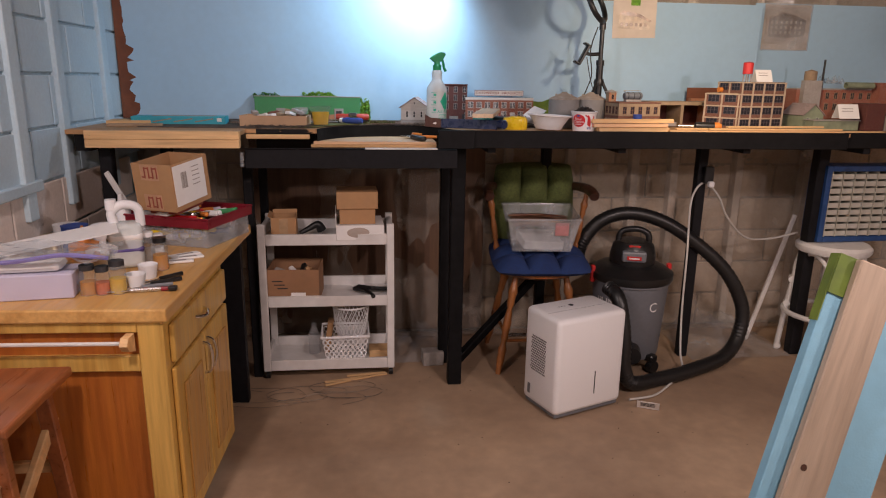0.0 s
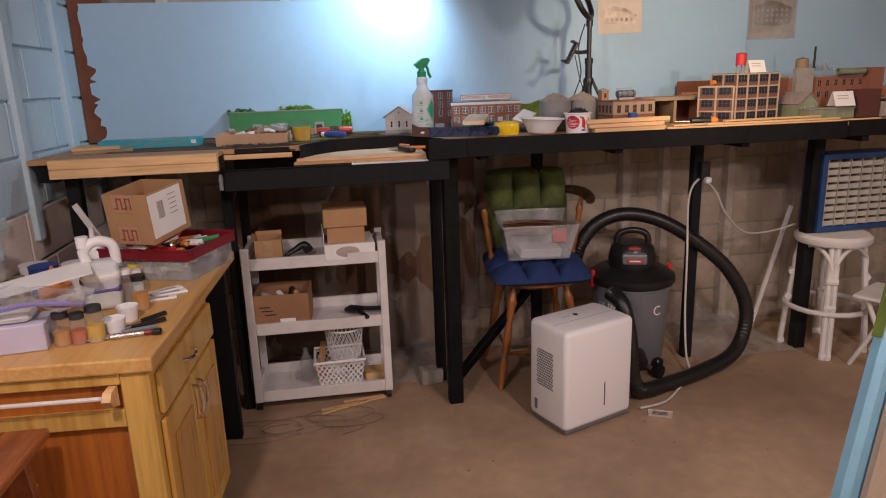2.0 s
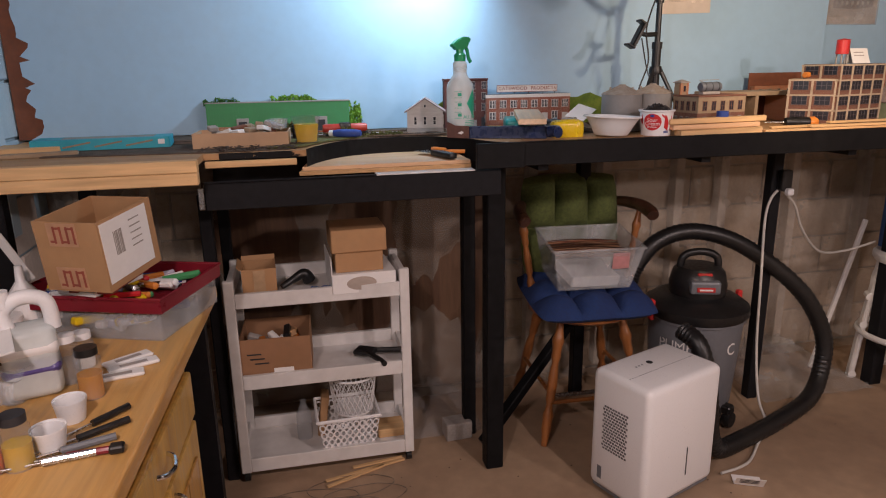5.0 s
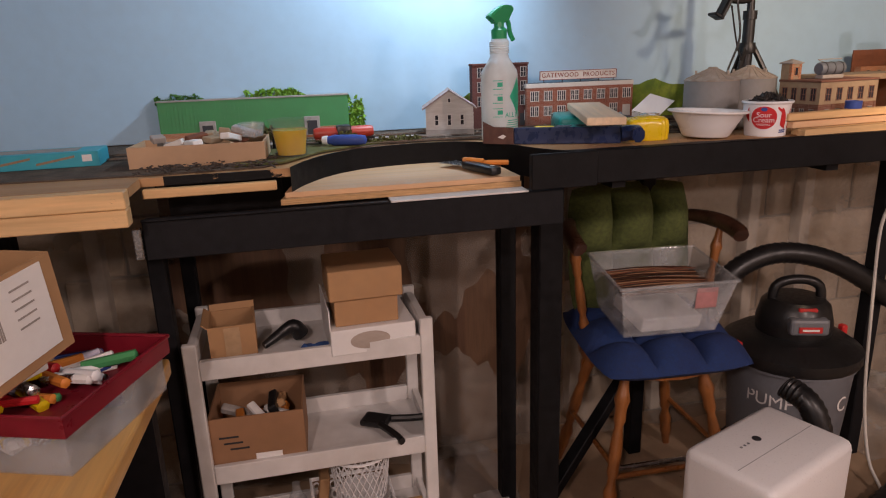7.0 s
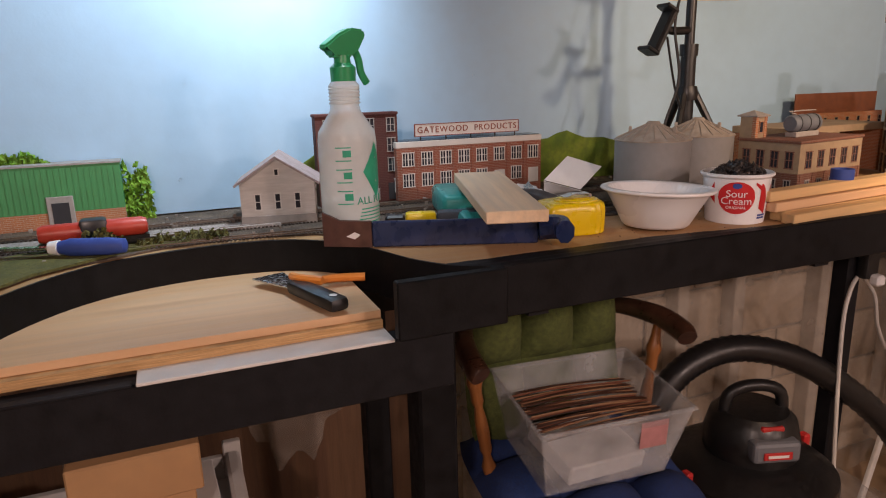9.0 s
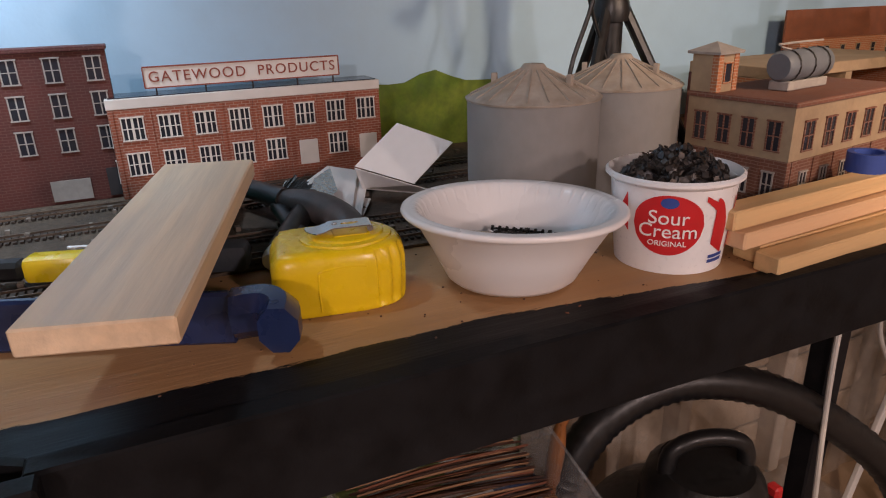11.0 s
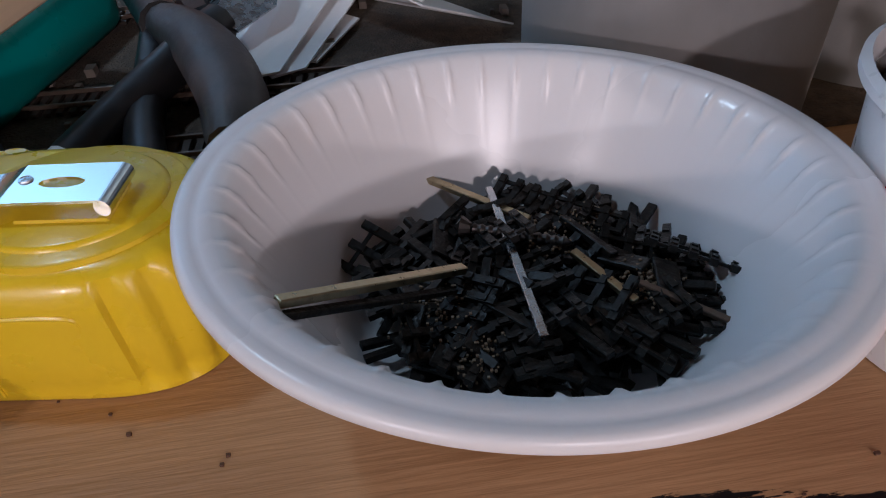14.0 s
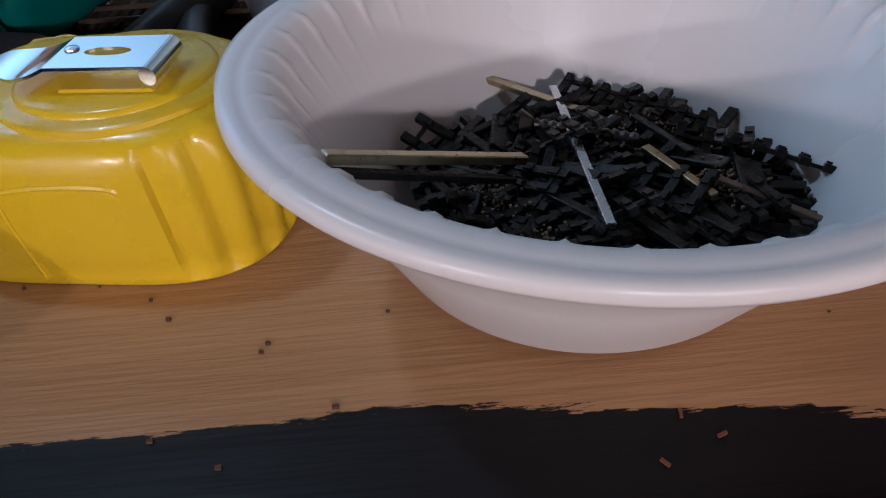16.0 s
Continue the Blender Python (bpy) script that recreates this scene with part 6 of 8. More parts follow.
part("nose", B((-0.12, -0.010, -0.009), (-0.086, 0.010, 0.009), 0.004), BLACKPLASTIC, kn)
solo("oval_label", lathe([(0, 0), (0.03, 0), (0.03, 0.001), (0, 0.001)], 20), PAPER, pose(0.40, 2.93, TOP + 0.006) @ Matrix.Diagonal((1.4, 0.6, 1, 1)), "white oval of paper under the knife", "paper")
solo("thin_rod", tube([(0, 0, 0), (0.1, -0.03, 0.004)], 0.002, 6, 1), PAPER, pose(0.42, 3.06, TOP + 0.012, 0, 0, -10), "thin white styrene rod", "rod")
# turquoise clamp body beside the board, pliers and scraps behind the tape measure
tq = thing("turquoise_tool", pose(0.528, 3.03, TOP + 0.004, 0, 0, -14), "turquoise plastic tool body under the board", "tool")
part("body", B((-0.05, -0.05, 0), (0.038, 0.115, 0.050), 0.012, 3), TURQ, tq, smooth=True)
part("grip", B((-0.03, -0.15, 0.0), (0.034, -0.051, 0.030), 0.010, 2), TURQ, tq, smooth=True)
part("slot", B((-0.012, -0.11, 0.0302), (0.012, -0.085, 0.0312), 0.0004), INK, tq)
WORN = mat("worn_black_grip", (0.03, 0.028, 0.03), 0.5, 0, 0.3, (0.08, 0.065, 0.06), grain=60, blot=20)
kf = thing("putty_knife", pose(0.6685, 3.048, TOP + 0.018, 0, -4, 60), "black handled putty knife with a worn steel blade", "knife")
part("handle", tube([(-0.125, 0, 0.004), (-0.08, 0, 0.008), (-0.02, 0, 0.012), (0.0, 0, 0.012)], 0.0115, 12, 4), BLACKPLASTIC, kf, smooth=True)
part("end_cap", lathe([(0, 0), (0.0085, 0.001), (0.0105, 0.008), (0.0105, 0.03), (0, 0.03)], 14), WHITEPLASTIC, kf, "scuffed white end", True, pose(-0.145, 0, 0.003, 0, 86, 0))
part("blade", prism([(-0.002, -0.009), (0.03, -0.016), (0.072, 0.004), (0.035, 0.014), (-0.002, 0.009)], 0.0145, 0.016), STEEL, kf, "worn steel blade", m=pose(0, 0, 0, 24, -8, 0))
pl = thing("pliers", pose(0.634, 3.055, TOP + 0.012, 0, 0, 110), "black gripped pliers with worn handles", "pliers")
part("grip", tube([(-0.135, -0.004, 0.006), (-0.10, -0.014, 0.012), (-0.05, -0.012, 0.020), (-0.005, 0.0, 0.022)], lambda f: 0.009 + 0.009 * math.sin(0.4 + f * 2.6), 12, 5), WORN, pl, smooth=True)
part("grip", tube([(-0.13, 0.035, 0.002), (-0.09, 0.03, 0.004), (-0.04, 0.016, 0.008), (0.0, 0.004, 0.014)], 0.0095, 12, 5), BLACKPLASTIC, pl, smooth=True)
part("jaw", tube([(-0.01, 0, 0.022), (0.04, 0.002, 0.022), (0.11, 0.006, 0.020), (0.125, 0.006, 0.020)], lambda f: 0.013 - 0.003 * f, 12, 4), BLACKPLASTIC, pl, smooth=True)
st = thing("wire_brush", pose(0.648, 3.105, TOP + 0.012, 0, -8, 20), "small black brush with frayed bristles", "brush")
part("head", B((-0.012, -0.018, 0), (0.006, 0.018, 0.014), 0.003), BLACKPLASTIC, st)
bm = bmesh.new()
for k in range(70):
    y = random.uniform(-0.022, 0.022)
    tube([(0.004, y, 0.008 + random.uniform(-0.004, 0.004)), (0.028 + random.uniform(-0.008, 0.008), y * 1.15, 0.016 + random.uniform(-0.006, 0.006))], 0.0007, 4, 0, bm)
bs = part("bristles", bm, BLACKPLASTIC, st)
bs["kind"] = "stuff"
# folded papers


def leaf(pts, t=0.0012):
    """A thin stiff sheet through corner points."""
    P = [Vector(p) for p in pts]
    nrm = (P[1] - P[0]).cross(P[2] - P[0]).normalized() * t
    bm = bmesh.new()
    lo, hi = [bm.verts.new(p) for p in P], [bm.verts.new(p + nrm) for p in P]
    bm.faces.new(lo[::-1])
    bm.faces.new(hi)
    for i in range(len(P)):
        j = (i + 1) % len(P)
        bm.faces.new((lo[i], lo[j], hi[j], hi[i]))
    return bm


pp = thing("folded_paper", pose(0.70, 3.10, TOP + 0.006), "folded white paper slips with handwriting", "paper")
part("slip", leaf([(-0.055, 0.005, 0.012), (-0.018, -0.092, 0.006), (0.0, -0.088, 0.006), (0.055, 0.06, 0.020), (0.02, 0.08, 0.026)]), PAPER, pp)
part("slip", leaf([(-0.05, 0.0, 0.008), (-0.005, -0.088, 0.003), (0.014, -0.08, 0.003), (0.07, 0.06, 0.012), (0.03, 0.08, 0.016)]), PAPER, pp)
part("slip", leaf([(-0.02, -0.05, 0.003), (0.02, -0.07, 0.001), (0.048, -0.012, 0.001), (0.02, 0.01, 0.004)]), PAPER, pp)
for k in range(4):
    part("scribble", B((-0.016 + 0.004 * k, -0.001, 0), (0.018 - 0.003 * k, 0.001, 0.0004)), INK, pp, m=pose(-0.012 + 0.004 * k, 0.03 - 0.012 * k, 0.0185 - 0.0015 * k, 8, -3, 34))
tn = thing("paper_tent", T0, "white card folded into a tent", "card")
part("leaf", leaf([(0.73, 3.085, 1.307), (0.785, 3.035, 1.290), (0.838, 3.04, 1.332), (0.788, 3.09, 1.352)]), PAPER, tn)
part("leaf", leaf([(0.73, 3.086, 1.3055), (0.745, 3.11, 1.272), (0.845, 3.06, 1.2615), (0.785, 3.036, 1.2885)]), PAPER, tn)

# ---- tape measure ----
tm = thing("tape_measure", pose(0.6415, 2.8495, TOP + 0.0005, 0, 0, -9) @ Matrix.Diagonal((0.97, 0.83, 1.12, 1)), "yellow plastic tape measure with a chrome belt clip", "tape measure")


def tape_outline(i, n=160):
    """Plan of the case at step i: a straight front and mouth side, a round back and a ribbed round end."""
    a = math.tau * i / n
    ca, sa = math.cos(a), math.sin(a)
    e = (2.3 if sa > 0 else 3.0) if ca > 0 else (3.4 if sa > 0 else 7.0)
    r = (abs(ca / 0.0575) ** e + abs(sa / (0.0445 if sa > 0 else 0.0515)) ** e) ** (-1 / e)
    rib = 0.0
    for c in (5.30, 5.52, 5.76, 6.02):
        rib = max(rib, 1 - abs(a - c) / 0.075)
    return r * ca, r * sa, max(0.0, min(1.0, rib * 1.8))


bm = bmesh.new()
rings = []
for z, k in ((0.0, 0.955), (0.0012, 0.975), (0.004, 0.985), (0.009, 0.988), (0.0095, 0.994), (0.022, 1.0), (0.032, 1.0), (0.0385, 0.985), (0.0425, 0.955), (0.0452, 0.915), (0.0470, 0.86), (0.0478, 0.78)):
    ring = []
    for i in range(160):
        x, y, rib = tape_outline(i)
        q = k - (0.045 * rib if 0.003 < z < 0.0445 else 0.0)
        ring.append(bm.verts.new((x * q, y * q, z)))
    rings.append(ring)
for lo, hi in zip(rings, rings[1:]):
    for i in range(160):
        bm.faces.new((lo[i], lo[(i + 1) % 160], hi[(i + 1) % 160], hi[i]))
bm.faces.new(rings[0][::-1])
bm.faces.new(rings[-1])
part("case", bm, YELLOW, tm, smooth=True)
for r0, z0, z1 in ((0.0385, 0.0470, 0.0496), (0.0315, 0.0495, 0.0512)):
    part("raised_disc", lathe([(r0 + 0.0012, z0), (r0 + 0.0006, z1 - 0.0006), (r0 - 0.0008, z1), (0, z1 + 0.0002)], 48), YELLOW, tm, smooth=True, m=pose(0.008, -0.004, 0))
part("panel_groove", tube([(-0.020, -0.0510, 0.004), (-0.0205, -0.0515, 0.028), (-0.016, -0.0512, 0.035), (0.014, -0.0506, 0.036), (0.020, -0.0498, 0.030), (0.0225, -0.0484, 0.004)], 0.0009, 6, 5), YELLOW, tm, smooth=True)
lug = [(-0.052, 0.020), (-0.024, 0.020), (-0.020, 0.040), (-0.026, 0.0465), (-0.042, 0.0475), (-0.050, 0.0445)]
bm = prism(lug, 0.020, 0.0445)
bmesh.ops.bevel(bm, geom=bm.edges[:], offset=0.0035, segments=3, affect="EDGES")
part("lug", bm, YELLOW, tm, smooth=True)
part("lug_hole", lathe([(0, 0.0449), (0.0030, 0.0449), (0.0034, 0.0444)], 14), YELLOW, tm, m=pose(-0.034, 0.0425, 0) @ Matrix.Diagonal((1.5, 0.8, 1, 1)))
part("screw", lathe([(0, 0.0472), (0.0030, 0.0470), (0.0034, 0.0455)], 14), STEEL, tm, "steel case screw", m=pose(-0.0425, -0.0335, 0.0))
part("screw_slot", B((-0.0026, -0.0005, 0.0473), (0.0026, 0.0005, 0.0476)), INK, tm, m=pose(-0.0425, -0.0335, 0.0, 0, 0, 30))
part("tape_slot", B((-0.0572, -0.030, 0.010), (-0.0560, 0.012, 0.030)), INK, tm, "dark mouth for the blade")
CLIP = pose(0.0, -0.010, -0.0025)
part("clip_block", B((-0.004, -0.0125, 0.0485), (0.028, 0.0125, 0.0545), 0.0012), YELLOW, tm, m=CLIP)
SLOT = [(0.004 + 0.0075 * (1 - math.cos(math.pi * k / 8)), 0.0034 * math.sin(math.pi * k / 8)) for k in range(9)]
SLOT = SLOT + [(x, -y) for x, y in SLOT[-2:0:-1]]
bm = bmesh.new()
# the clip's plate, pierced by a long slot and cupped up towards its round tongue
outer = []
for k in range(len(SLOT)):
    a = math.pi - math.tau * k / len(SLOT)
    outer.append((0.0115 + 0.0160 * max(-1, min(1, 1.45 * math.cos(a))), 0.0122 * max(-1, min(1, 1.45 * math.sin(a)))))
lo_o, lo_i = [bm.verts.new((x, y, 0.0600)) for x, y in outer], [bm.verts.new((x, y, 0.0600)) for x, y in SLOT]
hi_o, hi_i = [bm.verts.new((x, y, 0.0609)) for x, y in outer], [bm.verts.new((x, y, 0.0609)) for x, y in SLOT]
for k in range(len(SLOT)):
    j = (k + 1) % len(SLOT)
    bm.faces.new((hi_o[k], hi_o[j], hi_i[j], hi_i[k]))
    bm.faces.new((lo_o[k], lo_o[j], lo_i[j], lo_i[k]))
    bm.faces.new((hi_o[k], hi_o[j], lo_o[j], lo_o[k]))
    bm.faces.new((hi_i[k], hi_i[j], lo_i[j], lo_i[k]))
part("belt_clip", bm, CHROME, tm, "chrome belt clip with a long slot", m=CLIP)
bm = bmesh.new()
prev = None
for k in range(13):
    u = k / 12
    x = -0.0044 - 0.022 * u
    w = 0.0122 * math.sqrt(max(0.0, 1 - max(0.0, (u - 0.45) / 0.55) ** 2)) + 0.0004
    z = 0.0600 - 0.0042 * math.sin(math.pi * 0.75 * u) + 0.0020 * u
    cur = [bm.verts.new((x, s * w, z + dz)) for s in (-1, 1) for dz in (0.0, 0.0009)]
    if prev:
        for p_, q_ in ((0, 1), (1, 3), (3, 2), (2, 0)):
            bm.faces.new((prev[p_], cur[p_], cur[q_], prev[q_]))
    prev = cur
part("clip_tongue", bm, CHROME, tm, "chrome tongue of the clip", smooth=True, m=CLIP)
part("clip_rivet", lathe([(0, 0.0618), (0.0022, 0.0614), (0.0026, 0.0606)], 14), STEEL, tm, m=CLIP @ pose(-0.001, 0.002, 0.0))
part("clip_bend", tube([(0.0275, -0.0122, 0.0582), (0.0275, 0.0122, 0.0582)], 0.0026, 12, 1), CHROME, tm, smooth=True, m=CLIP)

# ---- foam bowl with track scraps ----
BX, BY = 0.7875, 2.8100
bw = thing("foam_bowl", pose(BX, BY, TOP + 0.003, 0, 2.8, 0) @ Matrix.Diagonal((1.035, 0.925, 1.09, 1)), "white foam bowl with a fluted rim", "bowl")
prof = [(0, 0.0045), (0.046, 0.0045), (0.052, 0.008), (0.066, 0.030), (0.0745, 0.0455), (0.0785, 0.0520), (0.0810, 0.0560), (0.0835, 0.0590), (0.0865, 0.0605), (0.0895, 0.0600), (0.0915, 0.0600), (0.0940, 0.0606), (0.0960, 0.0596), (0.0966, 0.0574), (0.0950, 0.0553), (0.0900, 0.0540), (0.0860, 0.0520), (0.072, 0.030), (0.057, 0.004), (0.052, 0.0), (0, 0.0)]


def flute(a, i):
    if i in (4, 5, 6, 7):
        s = abs(math.sin(a * 21)) ** 44
        return 1 - (0.0, 0.005, 0.020, 0.015)[i - 4] * s
    return 1 + 0.0015 * math.sin(5 * a + i)


shell = part("bowl", lathe(prof, 504, flute), FOAM, bw)
shell.data.shade_smooth()
for x, y, z in ((0.814, 2.881, 1.2905), (0.770, 2.876, 1.287)):
    solo("scrap_speck", B((-0.0008, -0.0005, -0.0005), (0.0008, 0.0005, 0.0005), 0.0002), RUST, pose(x, y, z, 40, 0, 30), "tiny brown speck stuck to the bowl", "speck")
# black track scraps: a packed bed below, the pieces on top one by one
random.seed(41)
PX, PY = BX + 0.005, BY - 0.0005
bm = bmesh.new()
for k in range(200):
    a, q = random.uniform(0, 6.283), math.sqrt(random.random())
    L, w_ = random.uniform(0.010, 0.024), random.choice((0.0022, 0.003, 0.0058))
    box(bm, (-L / 2, -w_ / 2, -0.001), (L / 2, w_ / 2, 0.001), pose(0.056 * q * math.cos(a), 0.044 * q * math.sin(a), 0.010 + 0.008 * q + 0.009 * (1 - q) * random.random(), random.uniform(-20, 20), random.uniform(-16, 16), random.uniform(0, 180)))
solo("track_scraps", bm, DARKPLASTIC, pose(PX, PY, TOP + 0.0015), "packed bed of broken black plastic track ties", "scraps", kind="stuff")


def ladder(L, n, w_, gauge):
    """A strip of sleepers on two stringers."""
    bm = bmesh.new()
    for s_ in (-1, 1):
        box(bm, (-L / 2, s_ * gauge - 0.0007, 0.0002), (L / 2, s_ * gauge + 0.0007, 0.0013))
    for k in range(n):
        x = -L / 2 + 0.0016 + (L - 0.0032) * k / (n - 1)
        box(bm, (x - 0.0014, -w_, 0), (x + 0.0014, w_, 0.0024))
        for s_ in (-1, 1):
            box(bm, (x - 0.0011, s_ * gauge - 0.0016, 0.0025), (x + 0.0011, s_ * gauge + 0.0016, 0.0031))
    return bm


KINDS = [mesh_of("tie_strip", ladder(0.036, 6, 0.0085, 0.0042), DARKPLASTIC), mesh_of("tie_strip", ladder(0.020, 3, 0.0085, 0.0042), DARKPLASTIC),
         mesh_of("tie_strip", B((-0.0125, -0.0017, 0), (0.0125, 0.0017, 0.0024), 0.0003), DARKPLASTIC), mesh_of("tie_strip", B((-0.0085, -0.0015, 0), (0.0085, 0.0015, 0.0024), 0.0003), DARKPLASTIC),
         mesh_of("tie_strip", B((-0.009, -0.0042, 0), (0.009, 0.0042, 0.0018), 0.0004), DARKPLASTIC), mesh_of("tie_strip", ladder(0.050, 8, 0.0048, 0.0030), DARKPLASTIC)]


def scrap(kind, m):
    o = new("tie_strip", KINDS[kind])
    o.matrix_basis = m
    tagged(o, "broken black plastic tie strip in the bowl", "track piece", "tie strips in the bowl")


for k in range(105):
    a, q = random.uniform(0, 6.283), math.sqrt(random.random())
    x, y = 0.056 * q * math.cos(a), 0.042 * q * math.sin(a)
    z = 0.0185 + 0.0075 * (1 - q * q) + 0.004 * q + 0.0045 * random.random() - 0.05 * max(0.0, x)
    kind = random.choice((0, 1, 1, 2, 2, 2, 3, 3, 4))
    if q > 0.75 and kind == 0:
        kind = 3
    scrap(kind, pose(PX + x, PY + y, TOP + z, random.uniform(-24, 24), random.uniform(-16, 16), random.choice((-38, -30, 20, 55, 110)) + random.uniform(-16, 16)))
for kind, x, y, z, rx, ry, rz in ((5, 0.810, 2.840, 1.2862, 18, 2, -38), (0, 0.849, 2.806, 1.2842, -30, 6, -34), (0, 0.845, 2.792, 1.2800, 10, 8, 84), (1, 0.741, 2.832, 1.2820, 20, -20, 48), (4, 0.766, 2.831, 1.2850, 34, 0, 80),
                                  (4, 0.833, 2.797, 1.2850, 16, 0, 76), (4, 0.772, 2.787, 1.2840, 24, 6, 60), (2, 0.800, 2.782, 1.2835, 0, 4, 118), (2, 0.814, 2.785, 1.2835, 0, 6, 122), (2, 0.823, 2.778, 1.2815, 0, 6, 128)):
    scrap(kind, pose(x, y, z, rx, ry, rz))
bm = bmesh.new()
for k in range(900):
    c = random.choice([(0.041, -0.015), (-0.028, -0.01), (0.030, 0.022), (0.012, 0.014), (-0.02, -0.030), (0.041, -0.010)])
    x, y = c[0] + random.gauss(0, 0.0045), c[1] + random.gauss(0, 0.0045)
    s = random.uniform(0.00018, 0.00045)
    h = 0.0315 - 1.4 * (x * x + y * y) + random.uniform(-0.003, 0.001)
    box(bm, (x - s, y - s, h), (x + s, y + s, h + 2 * s))
solo("ballast_grains", bm, mat("tan_ballast_grains", (0.34, 0.25, 0.17), 0.95, 0, 0.4, (0.20, 0.14, 0.09), grain=300, blot=60, bump=0), pose(BX, BY, TOP + 0.0005), "tan ballast grains stuck to the scraps", "gravel", kind="stuff")


def stick(a, b, r, material, label, name="rail_piece"):
    a, b = Vector(a), Vector(b)
    v = b - a
    solo(name, B((-r, -r * 0.8, 0), (r, r * 0.8, v.length), r * 0.2), material, Matrix.Translation(a) @ v.to_track_quat("Z", "Y").to_matrix().to_4x4(), label, "rail piece", "rail pieces in the bowl")


stick((0.787, 2.853, 1.2885), (0.788, 2.778, 1.2895), 0.0014, STEEL, "grey steel rail piece in the bowl")
stick((0.7190, 2.7745, 1.3215), (0.770, 2.809, 1.2915), 0.0017, BRASS, "dull brass rail piece in the bowl")
stick((0.7195, 2.7715, 1.3195), (0.766, 2.802, 1.2895), 0.0013, DARKPLASTIC, "dark rail piece in the bowl")
stick((0.762, 2.870, 1.2870), (0.797, 2.832, 1.2885), 0.0015, BRASS, "dull brass rail piece in the bowl")
stick((0.823, 2.796, 1.2875), (0.852, 2.772, 1.2835), 0.0012, RAIL, "thin rusty rail piece in the bowl")
stick((0.807, 2.813, 1.2885), (0.819, 2.788, 1.2880), 0.0014, BRASS, "short brass rail piece in the bowl")
sc = thing("wood_screw", pose(0.776, 2.832, 1.2885, 90, 0, 65), "dark wood screw lying on the scraps", "screw")
part("shank", lathe([(0, 0)] + [(0.0021 if k % 2 else 0.0015, 0.0014 * k) for k in range(1, 24)] + [(0, 0.036)], 10), mat("dark_screw_steel", (0.10, 0.09, 0.085), 0.4, 0.8, bump=0), sc, smooth=True)
part("head", lathe([(0, -0.003), (0.004, -0.003), (0.002, 0.0005), (0, 0.001)], 12), mat("dark_screw_head", (0.09, 0.08, 0.075), 0.4, 0.8, bump=0), sc)

# ---- sour cream tub full of spikes ----
CX, CY = 0.945, 2.790
tub = thing("sour_cream_tub", pose(CX, CY, TOP + 0.0005, 0, 0, 0) @ Matrix.Diagonal((1, 1, 0.93, 1)), "white and red sour cream tub filled with track spikes", "tub")
RT0, LN = 0.0465, 0.135
part("cup", lathe([(0, 0.003), (0.044, 0.003), (0.0558, 0.084), (0.0575, 0.0845), (0.061, 0.088), (0.061, 0.091), (0.0585, 0.093), (0.0570, 0.0885), (0.0560, 0.0838), (RT0 + 0.002, 0.0), (0, 0.0)][::-1], 64), WHITEPLASTIC, tub, smooth=True)
RL = 0.0487


def disc(cx, cz, r):
    def f(t):
        h = r * math.sqrt(max(0, 1 - (2 * t - 1) ** 2))
        return cz - h - 1e-5, cz + h + 1e-5
    return f


A0 = -44
part("red_disc", patch(RL + 0.0003, A0 - 33, A0 + 33, 0, 0, 28, 0.093, disc(0, 0.050, 0.030)), LABELRED, tub, "red printed disc")
part("red_swirl", patch(RL + 0.0003, A0 + 44, A0 + 62, 0, 0, 10, 0.093, lambda f: (0.018 + 0.012 * (1 - f), 0.076 - 0.03 * f ** 2)), LABELRED, tub)
part("red_swirl", patch(RL + 0.0003, A0 - 52, A0 - 40, 0, 0, 10, 0.093, lambda f: (0.050 - 0.012 * f, 0.058 + 0.02 * f)), LABELRED, tub)
part("red_swirl", patch(RL + 0.0003, A0 + 32, A0 + 46, 0, 0, 8, 0.093, lambda f: (0.074 - 0.012 * f, 0.079 - 0.008 * f)), LABELRED, tub)
part("red_swirl", patch(RL + 0.0003, A0 + 74, A0 + 79, 0.02, 0.072, 4, 0.093), LABELRED, tub)
part("blue_oval", patch(RL + 0.0006, A0 - 8, A0 + 8, 0, 0, 12, 0.093, disc(0, 0.0725, 0.0052)), INKBLUE, tub, "blue oval emblem")
for txt, sz, z in (("Sour", 0.0185, 0.0575), ("Cream", 0.0185, 0.044)):
    lettering(txt, sz, PAPER, "lettering", RL + 0.0012 + 0.093 * z, 0.0003, tub, pose(0, 0, z, 0, 0, A0))
lettering("ORIGINAL", 0.0072, PAPER, "lettering", RL + 0.0012 + 0.093 * 0.032, 0.0003, tub, pose(0, 0, 0.032, 0, 0, A0))
for k in range(2):
    part("text_bar", patch(RL + 0.0004, A0 + 44, A0 + 66, 0.010 + 0.005 * k, 0.0135 + 0.005 * k, 6, 0.093), INKBLUE, tub)
for k in range(12):
    part("text_bar", patch(RL + 0.0004, A0 + 112, A0 + 132, 0.014 + 0.005 * k, 0.0165 + 0.005 * k, 4, 0.093), MODELGREY, tub)
random.seed(51)
bm = bmesh.new()
for k in range(520):
    a, q = random.uniform(0, 6.283), math.sqrt(random.random())
    R = pose(0.045 * q * math.cos(a), 0.045 * q * math.sin(a), 0.082 + 0.028 * (1 - q * q) * random.uniform(0.6, 1), random.uniform(-40, 40), random.uniform(-40, 40), random.uniform(0, 180))
    L = random.uniform(0.008, 0.018)
    for j in range(4):
        f = 0.0013 - 0.0002 * j
        box(bm, (-L / 2 + L * j / 4, -f, -f), (-L / 2 + L * (j + 0.8) / 4, f, f), R)
    box(bm, (-L / 2 - 0.0014, -0.0026, -0.0026), (-L / 2, 0.0026, 0.0026), R)
